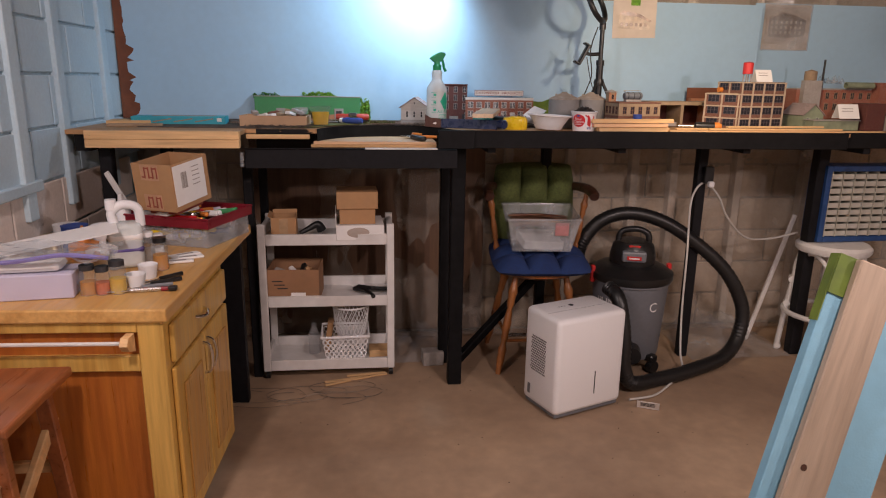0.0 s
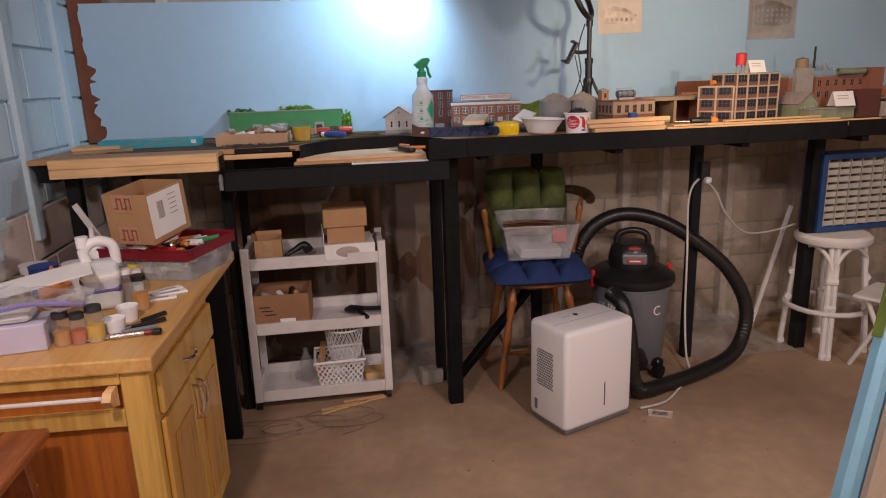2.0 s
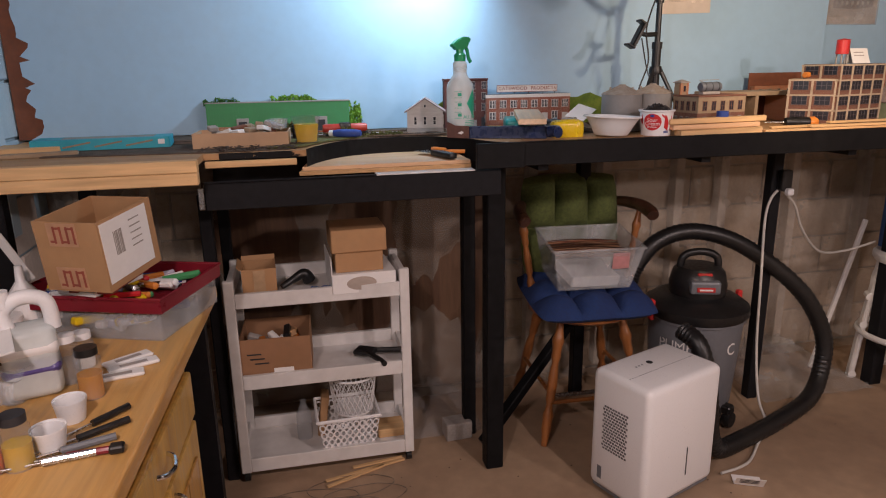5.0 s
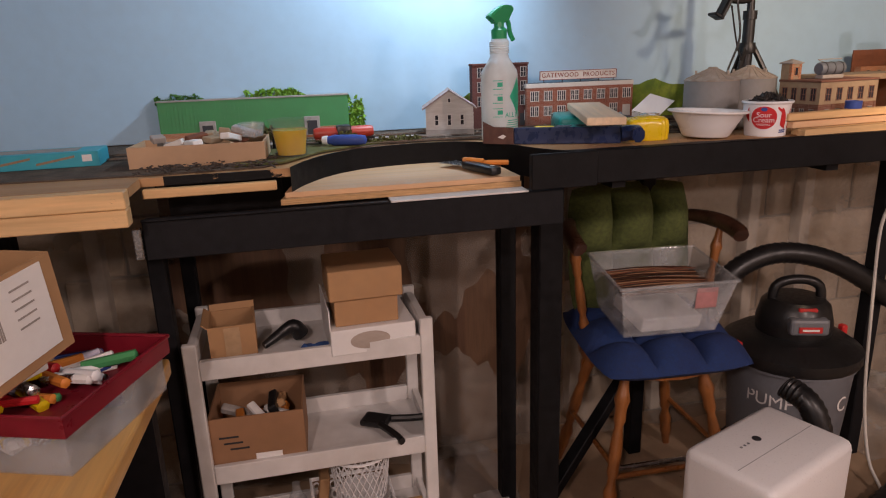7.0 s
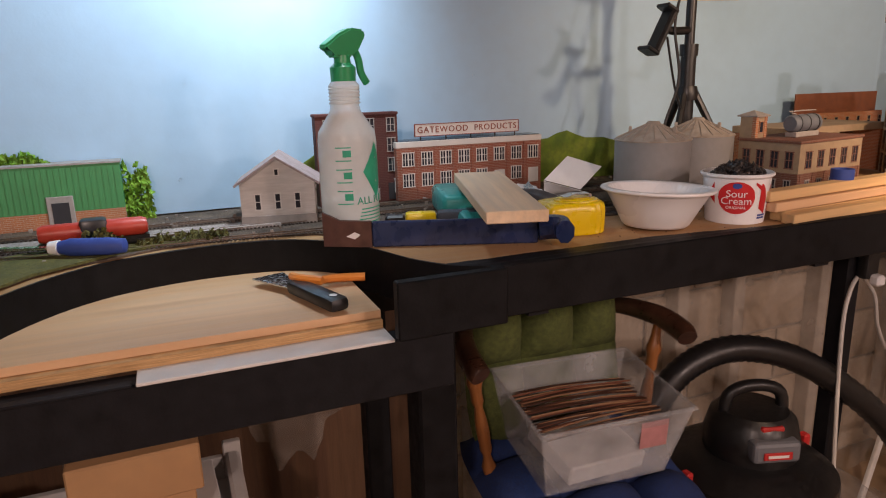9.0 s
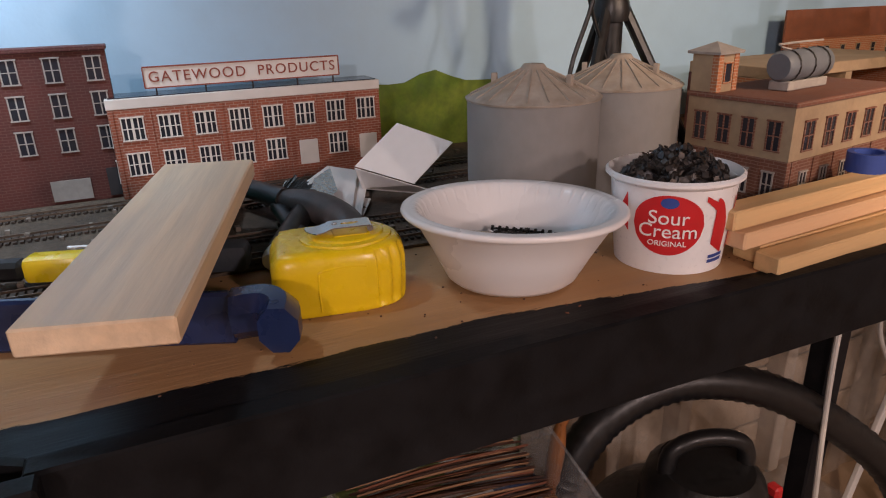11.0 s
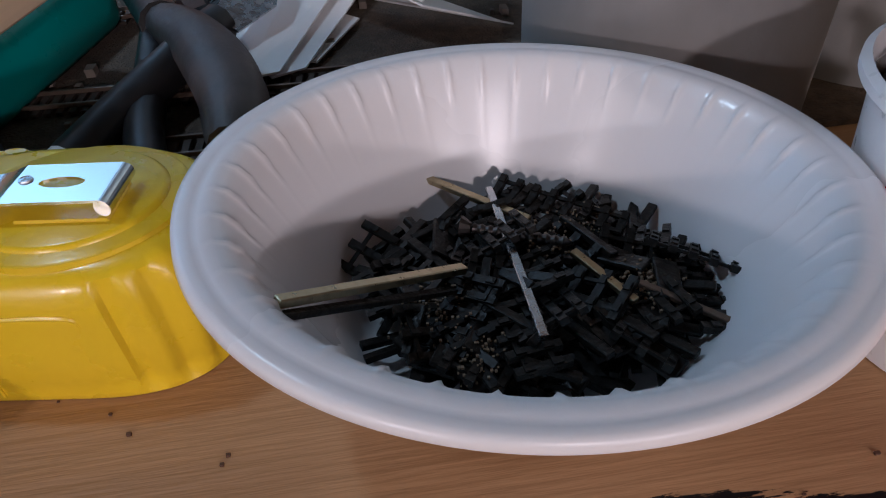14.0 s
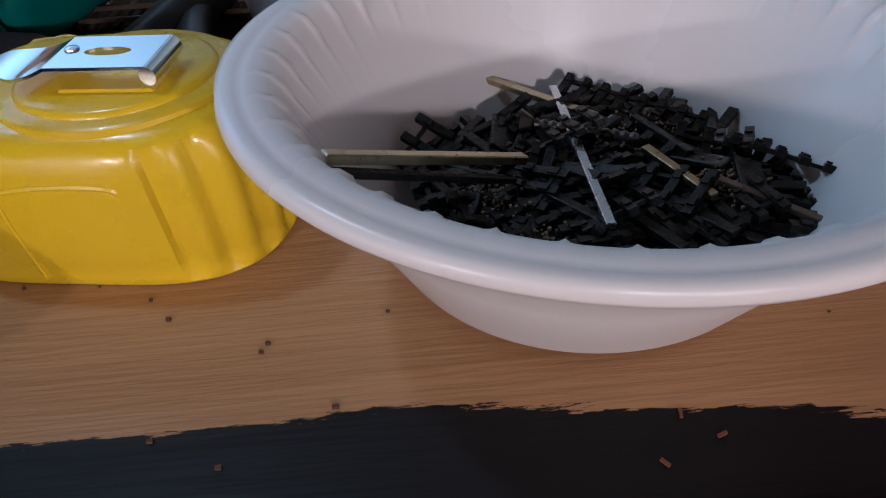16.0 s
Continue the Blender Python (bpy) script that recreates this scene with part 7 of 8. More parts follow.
solo("dark_screws", bm, mat("blued_screws", (0.03, 0.033, 0.04), 0.4, 0.5, 0.4, (0.08, 0.06, 0.045), grain=300, blot=80, bump=0.1), pose(CX, CY, TOP - 0.006), "heap of dark screws in the sour cream tub", "screws", kind="stuff")
solo("dark_screws", lathe([(0, 0.05), (0.050, 0.05), (0.0535, 0.080), (0.03, 0.092), (0, 0.096)], 24), DARKPLASTIC, pose(CX, CY, TOP - 0.006), "packed dark screws under the heap", "screws", kind="stuff")

# ---- grain bins ----
def silo(x, y):
    ob = thing("silo_model", pose(x, y, TOP + 0.004) @ Matrix.Diagonal((0.775, 0.775, 1.05, 1)), "grey corrugated model grain bin with a conical roof", "model silo", "model silos")
    prof = [(0, 0)]
    for k in range(68):
        prof += [(0.0925, 0.0018 * k), (0.09225, 0.0018 * k + 0.0009)]
    part("wall", lathe(prof + [(0.0915, 0.1232)], 48), SILO, ob, smooth=True)
    part("roof", lathe([(0.094, 0.122), (0.095, 0.124), (0.02, 0.150), (0.014, 0.156), (0, 0.156)], 40), SILOROOF, ob, smooth=True)
    for k in range(20):
        part("roof_rib", B((0.018, -0.0005, 0), (0.094, 0.0005, 0.0016)), SILOROOF, ob, m=Matrix.Rotation(2 * math.pi * k / 20, 4, "Z") @ pose(0, 0, 0.1565, 0, 19, 0))
    for a in (-60, 140):
        part("roof_vent", B((-0.004, -0.004, 0), (0.004, 0.004, 0.012), 0.001), SILOROOF, ob, m=Matrix.Rotation(radians(a), 4, "Z") @ pose(0.055, 0, 0.135))
    return ob


silo(0.899, 2.962)
silo(1.04, 2.995)

# ---- tripod with ring light ----
tp = thing("ring_light_tripod", pose(1.117, 3.12, TOP + 0.004), "black tripod with a ring light and phone clamp", "tripod")
part("column", tube([(0, 0, 0.05), (0, 0, 0.30)], 0.017, 12, 1), BLACKPLASTIC, tp, smooth=True)
part("column", tube([(0, 0, 0.30), (0, 0, 0.47)], 0.011, 12, 1), BLACKPLASTIC, tp, smooth=True)
part("collar", lathe([(0, 0.195), (0.024, 0.195), (0.026, 0.21), (0.022, 0.225), (0, 0.225)], 16), BLACKPLASTIC, tp, smooth=True)
part("collar", lathe([(0, 0.29), (0.02, 0.29), (0.02, 0.315), (0, 0.315)], 16), BLACKPLASTIC, tp, smooth=True)
for a in (215, 325, 90):
    c, s = math.cos(radians(a)), math.sin(radians(a))
    part("leg", tube([(0.018 * c, 0.018 * s, 0.21), (0.125 * c, 0.125 * s, 0.006)], 0.008, 8, 1), BLACKPLASTIC, tp, smooth=True)
    part("strut", tube([(0.015 * c, 0.015 * s, 0.09), (0.07 * c, 0.07 * s, 0.11)], 0.004, 6, 1), BLACKPLASTIC, tp)
part("arm", tube([(0, 0, 0.345), (-0.05, -0.01, 0.342), (-0.075, -0.012, 0.345)], 0.009, 8, 3), BLACKPLASTIC, tp, smooth=True)
pc = part("phone_clamp", B((-0.016, -0.02, -0.048), (0.0, 0.02, 0.05), 0.005), BLACKPLASTIC, tp, m=pose(-0.085, -0.015, 0.335, 0, 28, 0))
part("jaw", B((-0.035, -0.02, 0.045), (0.0, 0.02, 0.054), 0.003), BLACKPLASTIC, pc)
part("jaw", B((-0.035, -0.02, -0.052), (0.0, 0.02, -0.043), 0.003), BLACKPLASTIC, pc)
ringpts = [(0.0875 * math.cos(2 * math.pi * k / 40), 0.0875 * math.sin(2 * math.pi * k / 40), 0) for k in range(41)]
part("ring_light", tube(ringpts, 0.013, 10, 0), BLACKPLASTIC, tp, "black ring light, switched off", True, pose(-0.045, -0.02, 0.575, 66, 0, 52))
part("head_joint", lathe([(0, -0.012), (0.016, -0.012), (0.016, 0.03), (0, 0.03)], 14), BLACKPLASTIC, tp, smooth=True, m=pose(0, 0, 0.47))
part("cable", tube([(-0.03, -0.02, 0.47), (-0.06, -0.02, 0.36), (-0.05, -0.03, 0.24), (-0.085, -0.03, 0.12), (-0.05, -0.04, 0.02)], 0.003, 6, 7), BLACKPLASTIC, tp, smooth=True)
part("cable", tube([(-0.075, -0.015, 0.33), (-0.05, -0.02, 0.22), (-0.02, -0.03, 0.12), (-0.035, -0.04, 0.02)], 0.0025, 6, 7), BLACKPLASTIC, tp, smooth=True)

# ---- lumber strips along the edge ----
random.seed(61)
for x, y, z, L, w_, h, rz, mt in ((0.99, 2.702, 0.0, 0.33, 0.026, 0.018, 4, PINE), (0.975, 2.728, 0.019, 0.36, 0.03, 0.016, 5, PLY), (1.0, 2.731, 0.0, 0.34, 0.03, 0.018, 4, PINE), (0.965, 2.733, 0.037, 0.40, 0.026, 0.018, 5, PINE)):
    solo("lumber_strip", B((0, 0, 0), (L, w_, h), 0.0015), mt, pose(x, y, TOP + z + 0.0005, 0, 0, rz), "short pine strip stacked on the bench edge", "wood strip", "lumber strips on the bench")
for x, y, z, L, rz in ((1.33, 2.725, 0, 0.62, 1.5), (1.37, 2.745, 0.009, 0.50, 4), (1.52, 2.73, 0.0095, 0.66, 1), (1.62, 2.755, 0.019, 0.50, 4), (1.42, 2.77, 0.0, 0.7, 1), (1.9, 2.735, 0.0, 0.5, 2)):
    solo("lumber_strip", B((0, 0, 0), (L, 0.02, 0.008), 0.001), PINE, pose(x, y, TOP + z + 0.0005, 0, 0, rz), "long thin pine strip on the bench edge", "wood strip", "lumber strips on the bench")
bl = solo("roll_of_tape", lathe([(0.014, 0), (0.02, 0), (0.02, 0.02), (0.014, 0.02), (0.014, 0)], 20), INKBLUE, pose(1.19, 2.775, TOP + 0.055), "small blue roll on the strips", "roll", smooth=True)
sd = thing("screwdriver", pose(1.56, 2.835, TOP + 0.021, 0, 90, -15), "red and black handled screwdriver", "screwdriver")
part("handle", lathe([(0, -0.06), (0.017, -0.055), (0.02, -0.02), (0.018, 0.03), (0, 0.035)], 14), BLACKPLASTIC, sd, smooth=True)
part("end_cap", lathe([(0, 0.03), (0.019, 0.031), (0.02, 0.05), (0.012, 0.062), (0, 0.064)], 14), ORANGE, sd, smooth=True)
part("shaft", tube([(0, 0, -0.13), (0, 0, -0.058)], 0.003, 6, 1), STEEL, sd)

# ---- brick and stucco corner building with a stair tower ----
cb2 = thing("corner_building_model", pose(1.112, 2.806, TOP + 0.004, 0, 0, 9), "brick and tan stucco model building with a corner tower", "model building", "model buildings")
part("lower_wall", B((0, 0, 0), (0.215, 0.13, 0.062)), BRICKBROWN, cb2)
part("upper_wall", B((0.0005, 0.0005, 0.0622), (0.2145, 0.1295, 0.118)), STUCCO, cb2)
part("cornice", B((-0.002, -0.002, 0.1182), (0.217, 0.132, 0.124), 0.001), BRICKBROWN, cb2)
for k in range(6):
    part("pier", B((0.006 + 0.04 * k, -0.0012, 0.0), (0.013 + 0.04 * k, 0.0004, 0.0618)), BRICKBROWN, cb2)
for k in range(5):
    part("pier", B((-0.0012, 0.0 + 0.03 * k, 0.0), (0.0004, 0.006 + 0.03 * k, 0.0618)), BRICKBROWN, cb2)
add_windows(cb2, [pose(0.03 + 0.04 * k, 0.0003, 0.072) for k in range(5)], 0.018, 0.030, BRICKBROWN, 2, 2)
add_windows(cb2, [pose(0.03 + 0.04 * k, -0.0001, 0.022) for k in range(5)], 0.012, 0.026, MODELGREY, 2, 2)
add_windows(cb2, [pose(0.0003, 0.11 - 0.03 * k, 0.072, 0, 0, -90) for k in range(4)], 0.015, 0.030, BRICKBROWN, 2, 2)
add_windows(cb2, [pose(-0.0001, 0.11 - 0.03 * k, 0.022, 0, 0, -90) for k in range(4)], 0.012, 0.026, MODELGREY, 2, 2)
part("tower", B((0.0, 0.095, 0.1242), (0.034, 0.129, 0.165)), STUCCO, cb2)
for sx in (0.0, 0.028):
    part("tower_quoin", B((sx - 0.001, 0.094, 0.1243), (sx + 0.007, 0.102, 0.1648)), BRICKORANGE, cb2)
part("tower_roof", lathe([(0.03, 0.1652), (0.031, 0.168), (0, 0.178)], 4), MODELGREY, cb2, m=pose(0.017, 0.112, 0, 0, 0, 45))
add_windows(cb2, [pose(0.017, 0.0949, 0.135)], 0.012, 0.02, BRICKORANGE, 1, 1)
tk = thing("tank_car_model", pose(1.202, 2.881, TOP + 0.1285, 0, 0, 10), "grey model tank with a railing lying on the roof", "model tank")
part("tank", lathe([(0, -0.045), (0.014, -0.045), (0.017, -0.04), (0.017, 0.04), (0.014, 0.045), (0, 0.045)], 16), mat("blue_grey_tank", (0.16, 0.18, 0.21), 0.5, bump=0.1), tk, smooth=True, m=pose(0, 0, 0.026, 0, 90, 0))
for x in (-0.03, 0.0, 0.03):
    part("strap", lathe([(0.0175, -0.002), (0.0182, 0), (0.0175, 0.002)], 16), BLACKPLASTIC, tk, m=pose(x, 0, 0.026, 0, 90, 0))
part("cradle", B((-0.04, -0.012, 0), (0.04, 0.012, 0.01), 0.001), MODELGREY, tk)
part("railing", tube([(-0.045, -0.012, 0.045), (-0.05, 0.0, 0.05), (0.04, 0.0, 0.05)], 0.0012, 5, 2), MODELGREY, tk)
# engine shed with a deep doorway and a plain brown flat behind
es = thing("shed_model", pose(1.36, 3.05, TOP + 0.004, 0, 0, 3), "long tan model shed with a dark open side", "model building", "model buildings")
part("roof", B((0, 0, 0.105), (0.36, 0.16, 0.122), 0.001), STUCCO, es)
part("back_wall", B((0.0, 0.15, 0), (0.36, 0.16, 0.1048)), BRICKDARK, es)
for x in (0.0, 0.17, 0.345):
    part("pier", B((x, 0.0, 0), (x + 0.015, 0.149, 0.1048)), STUCCO if x == 0.17 else BRICKORANGE, es)
part("loading_bay", B((0.02, 0.02, 0.0), (0.165, 0.148, 0.02)), MODELGREY, es)
br = thing("brown_flat_model", pose(1.67, 3.30, TOP + 0.004), "plain brown flat with a strip of brick front", "model building", "model buildings")
part("panel", B((0, 0, 0), (0.33, 0.004, 0.19)), HARDBOARD, br)
part("brick_front", B((0.01, -0.03, 0), (0.32, -0.001, 0.135)), BRICKORANGE, br)
add_windows(br, [pose(0.04 + 0.045 * k, -0.0301, 0.10) for k in range(7)], 0.012, 0.022, STUCCO, 1, 2)

# ---- concrete-frame factory, the tallest model ----
bf = thing("concrete_factory_model", pose(1.715, 2.842, TOP + 0.004, 0, 0, 14), "cream concrete-frame model factory with dark window bays", "model building", "model buildings")


def frame_block(parent, x0, y0, w, d, h, nb, nside, storeys):
    part("core", B((x0 + 0.002, y0 + 0.002, 0), (x0 + w - 0.002, y0 + d - 0.002, h)), BRICKBROWN, parent)
    for k in range(nb + 1):
        x = x0 + (w - 0.008) * k / nb
        part("column", B((x, y0 - 0.0006, 0), (x + 0.008, y0 + 0.0018, h)), FRAMECREAM, parent)
    for k in range(1, nside + 1):
        y = y0 + (d - 0.008) * k / nside
        part("column", B((x0 - 0.0006, y, 0), (x0 + 0.0018, y + 0.008, h)), FRAMECREAM, parent)
    sh = h / storeys
    for k in range(1, storeys + 1):
        part("beam", B((x0 - 0.0012, y0 - 0.0012, sh * k - 0.006), (x0 + w + 0.0012, y0 + d + 0.0012, sh * k)), FRAMECREAM, parent)
    places = [pose(x0 + 0.004 + (w - 0.008) * (k + 0.5) / nb, y0 + 0.0019, sh * s + 0.018) for k in range(nb) for s in range(storeys)]
    places += [pose(x0 + 0.0019, y0 + 0.004 + (d - 0.008) * (k + 0.5) / nside, sh * s + 0.018, 0, 0, -90) for k in range(nside) for s in range(storeys)]
    add_windows(parent, places, min(0.052, (w / nb) * 0.78), sh * 0.56, mat("slate_window_frame", (0.10, 0.08, 0.09), 0.6, bump=0), 3, 2)


frame_block(bf, 0, 0, 0.27, 0.16, 0.222, 4, 2, 4)
part("roof", B((0.004, 0.004, 0.2222), (0.266, 0.156, 0.2235)), GLASSDARK, bf)
bf2 = thing("concrete_factory_wing_model", pose(1.605, 2.975, TOP + 0.004, 0, 0, -48), "lower wing of the concrete-frame model factory", "model building", "model buildings")
frame_block(bf2, 0, 0, 0.165, 0.12, 0.168, 2, 2, 3)
part("roof", B((0.004, 0.004, 0.1682), (0.161, 0.116, 0.170)), STUCCO, bf2)
solo("wood_roll", lathe([(0, 0), (0.011, 0), (0.011, 0.075), (0, 0.075)], 14), ORANGE, pose(1.665, 2.965, TOP + 0.188, 0, 90, 14), "orange roll lying on the model roof", "roll", smooth=True)
wt = thing("water_tank_model", pose(1.775, 2.915, TOP + 0.2278), "red model water tank on a stand", "model tank")
part("tank", lathe([(0, 0.035), (0.023, 0.035), (0.023, 0.085), (0.025, 0.087), (0.0, 0.092)], 20), REDPLASTIC, wt, smooth=True)
for k in range(4):
    part("leg", B((-0.002, -0.002, 0), (0.002, 0.002, 0.036)), MODELGREY, wt, m=pose(0.017 * math.cos(0.8 + 1.57 * k), 0.017 * math.sin(0.8 + 1.57 * k), 0))
def note(x, y, z, rz, s=1.0):
    ob = thing("paper_note", pose(x, y, z, 0, 0, rz), "white paper note standing on the models", "note", "paper notes")
    part("leaf", B((-0.045 * s, 0, 0), (0.045 * s, 0.001, 0.06 * s)), PAPER, ob, m=pose(0, 0, 0, -22, 0, 0))
    part("leaf", B((-0.045 * s, 0, 0), (0.045 * s, 0.001, 0.06 * s)), PAPER, ob, m=pose(0, 0.047 * s, 0, 22, 0, 0))
    for k in range(2):
        part("text_bar", B((-0.03 * s, -0.0008, 0.03 * s + 0.012 * k), (0.02 * s, -0.0001, 0.033 * s + 0.012 * k)), MODELGREY, ob, m=pose(0, 0, 0, -22, 0, 0))


note(1.865, 2.91, TOP + 0.228, 8)
# right-hand end of the layout
gh = thing("gabled_house_model", pose(2.10, 2.93, TOP + 0.004, 0, 0, 8), "sage green gabled model house", "model house", "model buildings")
bm = bmesh.new()
prism([(0, 0), (0.12, 0), (0.12, 0.07), (0.06, 0.12), (0, 0.07)], 0, 0.14, bm, Matrix(((1, 0, 0, 0), (0, 0, 1, 0), (0, 1, 0, 0), (0, 0, 0, 1))))
part("wall", bm, SAGE, gh)
for s in (0, 1):
    part("roof", B((-0.001, -0.008, -0.0016), (0.085, 0.148, 0.0016)), MODELROOF, gh, m=Matrix.Translation((0.06, 0, 0.1225)) @ Matrix.Rotation(radians(40 if s else 140), 4, "Y"))
add_windows(gh, [pose(0.03, -0.0001, 0.03), pose(0.085, -0.0001, 0.03)], 0.014, 0.024, TRIMWHITE, 1, 2)
lb = thing("low_building_model", pose(2.11, 2.86, TOP + 0.004, 0, 0, 4), "low sage model shed with a grey roof", "model building", "model buildings")
part("wall", B((0, 0, 0), (0.25, 0.06, 0.045)), SAGE, lb)
part("roof", B((-0.005, -0.006, 0.0452), (0.255, 0.066, 0.05), 0.001), MODELGREY, lb)
note(2.28, 2.84, TOP + 0.062, 2, 1.2)
rb = thing("brick_mill_model", pose(2.16, 3.10, TOP + 0.004, 0, 0, 5), "long red brick model mill with a tower", "model building", "model buildings")
part("wall", B((0, 0, 0), (0.52, 0.1, 0.19)), BRICKRED, rb)
part("cornice", B((-0.002, -0.002, 0.1902), (0.522, 0.102, 0.197)), MODELGREY, rb)
add_windows(rb, [pose(0.035 + 0.05 * k, -0.0001, z) for k in range(10) for z in (0.09, 0.145)], 0.02, 0.03, STUCCO, 2, 2)
part("tower", B((0.02, -0.03, 0), (0.12, -0.0005, 0.235)), MODELGREY, rb)
part("tower_tank", lathe([(0, 0.2355), (0.03, 0.2355), (0.03, 0.28), (0, 0.29)], 16), STUCCO, rb, m=pose(0.07, 0.0, 0.0))
part("chimney", lathe([(0, 0.197), (0.006, 0.197), (0.005, 0.34), (0, 0.34)], 10), BLACKPLASTIC, rb, m=pose(0.16, 0.02, 0))
part("end_block", B((0.45, -0.05, 0), (0.53, -0.0005, 0.23)), BRICKRED, rb)
solo("cardboard_tube", lathe([(0.012, 0), (0.016, 0), (0.016, 0.16), (0.012, 0.16), (0.012, 0)], 16), SAGE, pose(2.42, 3.09, TOP + 0.218, 0, 90, 4), "sage tube with white ends lying on the mill", "tube", smooth=True)
bm = bmesh.new()
g = [[bm.verts.new((0.13 * (i / 10 - 0.5), 0.06 * (j / 6 - 0.5), 0.02 + 0.08 * abs(noise.noise((i * 0.5, j * 0.6, 14))))) for j in range(7)] for i in range(11)]
for i in range(10):
    for j in range(6):
        bm.faces.new((g[i][j], g[i + 1][j], g[i + 1][j + 1], g[i][j + 1]))
solo("plastic_bag", bm, CLEAR, pose(2.40, 3.17, TOP + 0.203), "crumpled clear bag on the mill roof", "bag", smooth=True)
sr = thing("open_shed_model", pose(2.50, 2.83, TOP + 0.004, 0, 0, 4), "grey open-sided model shed with dark bays", "model building", "model buildings")
part("base", B((0, 0, 0), (0.24, 0.12, 0.01)), MODELGREY, sr)
part("back_wall", B((0, 0.11, 0.0102), (0.24, 0.12, 0.085)), MODELGREY, sr)
for k in range(5):
    part("bay_wall", B((0.0575 * k, 0.0, 0.0102), (0.0575 * k + 0.006, 0.1098, 0.07)), MODELGREY, sr)
part("roof", B((-0.004, 0.03, 0.0852), (0.244, 0.13, 0.09)), MODELROOF, sr)
note(2.62, 2.80, TOP + 0.095, 4, 1.1)
db3 = solo("brick_block_model", B((0, 0, 0), (0.11, 0.1, 0.13), 0.001), BRICKDARK, pose(2.38, 2.86, TOP + 0.004, 0, 0, 6), "dark red brick model block", "model building", "model buildings")
ot = thing("town_row_model", pose(2.66, 3.05, TOP + 0.004), "orange and tan row of model shops", "model building", "model buildings")
for k, mt in enumerate((BRICKORANGE, STUCCO, BRICKORANGE)):
    part("shop", B((0.11 * k, 0, 0), (0.11 * k + 0.109, 0.08, 0.13 - 0.02 * k)), mt, ot)
clump("model_tree", pose(2.82, 3.30, TOP + 0.06), 260, 0.2, 0.10, LEAF, "green model trees by the backdrop", 0.008, 0.03, 9)

# ---- left end: teal carton, tray of parts, cup, tools ----
tb = thing("teal_box", pose(-0.87, 3.0, TOP + 0.004, 0, 0, 3), "long teal cardboard box with printed photos of track", "box")
part("body", B((-0.2, -0.055, 0), (0.2, 0.055, 0.034), 0.001), TEAL, tb)
for k in range(3):
    part("printed_picture", prism([(-0.11 + 0.09 * k, 0.008), (-0.03 + 0.09 * k, 0.022), (-0.03 + 0.09 * k, 0.027), (-0.11 + 0.09 * k, 0.013)], -0.0562, -0.0553, None, Matrix(((1, 0, 0, 0), (0, 0, 1, 0), (0, 1, 0, 0), (0, 0, 0, 1)))), STUCCO, tb)
part("printed_mark", B((0.165, -0.0562, 0.012), (0.185, -0.0553, 0.027)), PAPER, tb)
part("top_print", B((-0.12, -0.03, 0.0342), (0.15, 0.035, 0.0348)), MODELGREY, tb)
solo("wood_block", B((-0.09, -0.07, 0), (0.09, 0.07, 0.02), 0.002), PINE, pose(-1.08, 2.98, TOP + 0.0005, 0, 0, 8), "short pine blocks at the wall end", "wood block")
solo("wood_block", B((-0.11, -0.02, 0), (0.11, 0.02, 0.012), 0.002), STUCCO, pose(-1.02, 2.84, TOP + 0.0005, 0, 0, 14), "pale wood strip at the wall end", "wood strip")
tr = carton("parts_tray", pose(-0.437, 2.925, TOP + 0.004, 0, 0, -3), (0.29, 0.15, 0.046), mat("pale_card", (0.55, 0.36, 0.22), 0.8, 0, 0.05, bump=0.06), "shallow open carton of model parts")
random.seed(71)
for k in range(22):
    s = random.uniform(0.012, 0.032)
    solo("model_part", B((-s, -0.012, -0.006), (s, 0.012, 0.008), 0.002), random.choice([PAPER, MODELGREY, CARD, TRIMWHITE, HARDBOARD, STUCCO]),
         pose(-0.437 + random.uniform(-0.10, 0.10), 2.925 + random.uniform(-0.04, 0.04), TOP + 0.02 + 0.0022 * k, random.uniform(-18, 18), random.uniform(-18, 18), random.uniform(0, 180)),
         "small model part heaped in the tray", "model part", "parts in the tray")
bottle("clear_cup", pose(-0.325, 2.95, TOP + 0.052), [(0, 0), (0.024, 0), (0.03, 0.03), (0.032, 0.031), (0.031, 0.0315), (0.025, 0.002), (0, 0.002)], CLEAR, "small clear plastic cup on the tray", category="cup")
bottle("measuring_cup", pose(-0.238, 2.90, TOP + 0.0085) @ Matrix.Scale(1.18, 4), [(0, 0), (0.030, 0), (0.040, 0.068), (0.044, 0.069), (0.0435, 0.071), (0.0385, 0.0695), (0.0285, 0.0015), (0, 0.0015)], CUPFILM,
       "clear plastic cup half full of yellow liquid", None, None, YELLOWLIQ, [(0, 0.0025), (0.027, 0.0025), (0.0335, 0.050), (0, 0.050)], "cup", 28)
sd = thing("screwdriver", pose(-0.10, 3.02, TOP + 0.022, 0, 90, -20), "blue and white handled screwdriver", "screwdriver")
part("handle", lathe([(0, -0.055), (0.009, -0.05), (0.014, -0.03), (0.0135, 0.03), (0.011, 0.05), (0, 0.055)], 14), INKBLUE, sd, smooth=True)
part("collar", lathe([(0, -0.062), (0.010, -0.062), (0.012, -0.048), (0, -0.046)], 14), WHITEPLASTIC, sd, smooth=True)
part("blade", B((-0.002, -0.007, -0.14), (0.002, 0.007, -0.06), 0.0008), STEEL, sd)
tc2 = thing("tank_car_model", pose(-0.10, 3.085, TOP + 0.0095, 0, 0, 3), "red and black model tank car on the track", "model train")
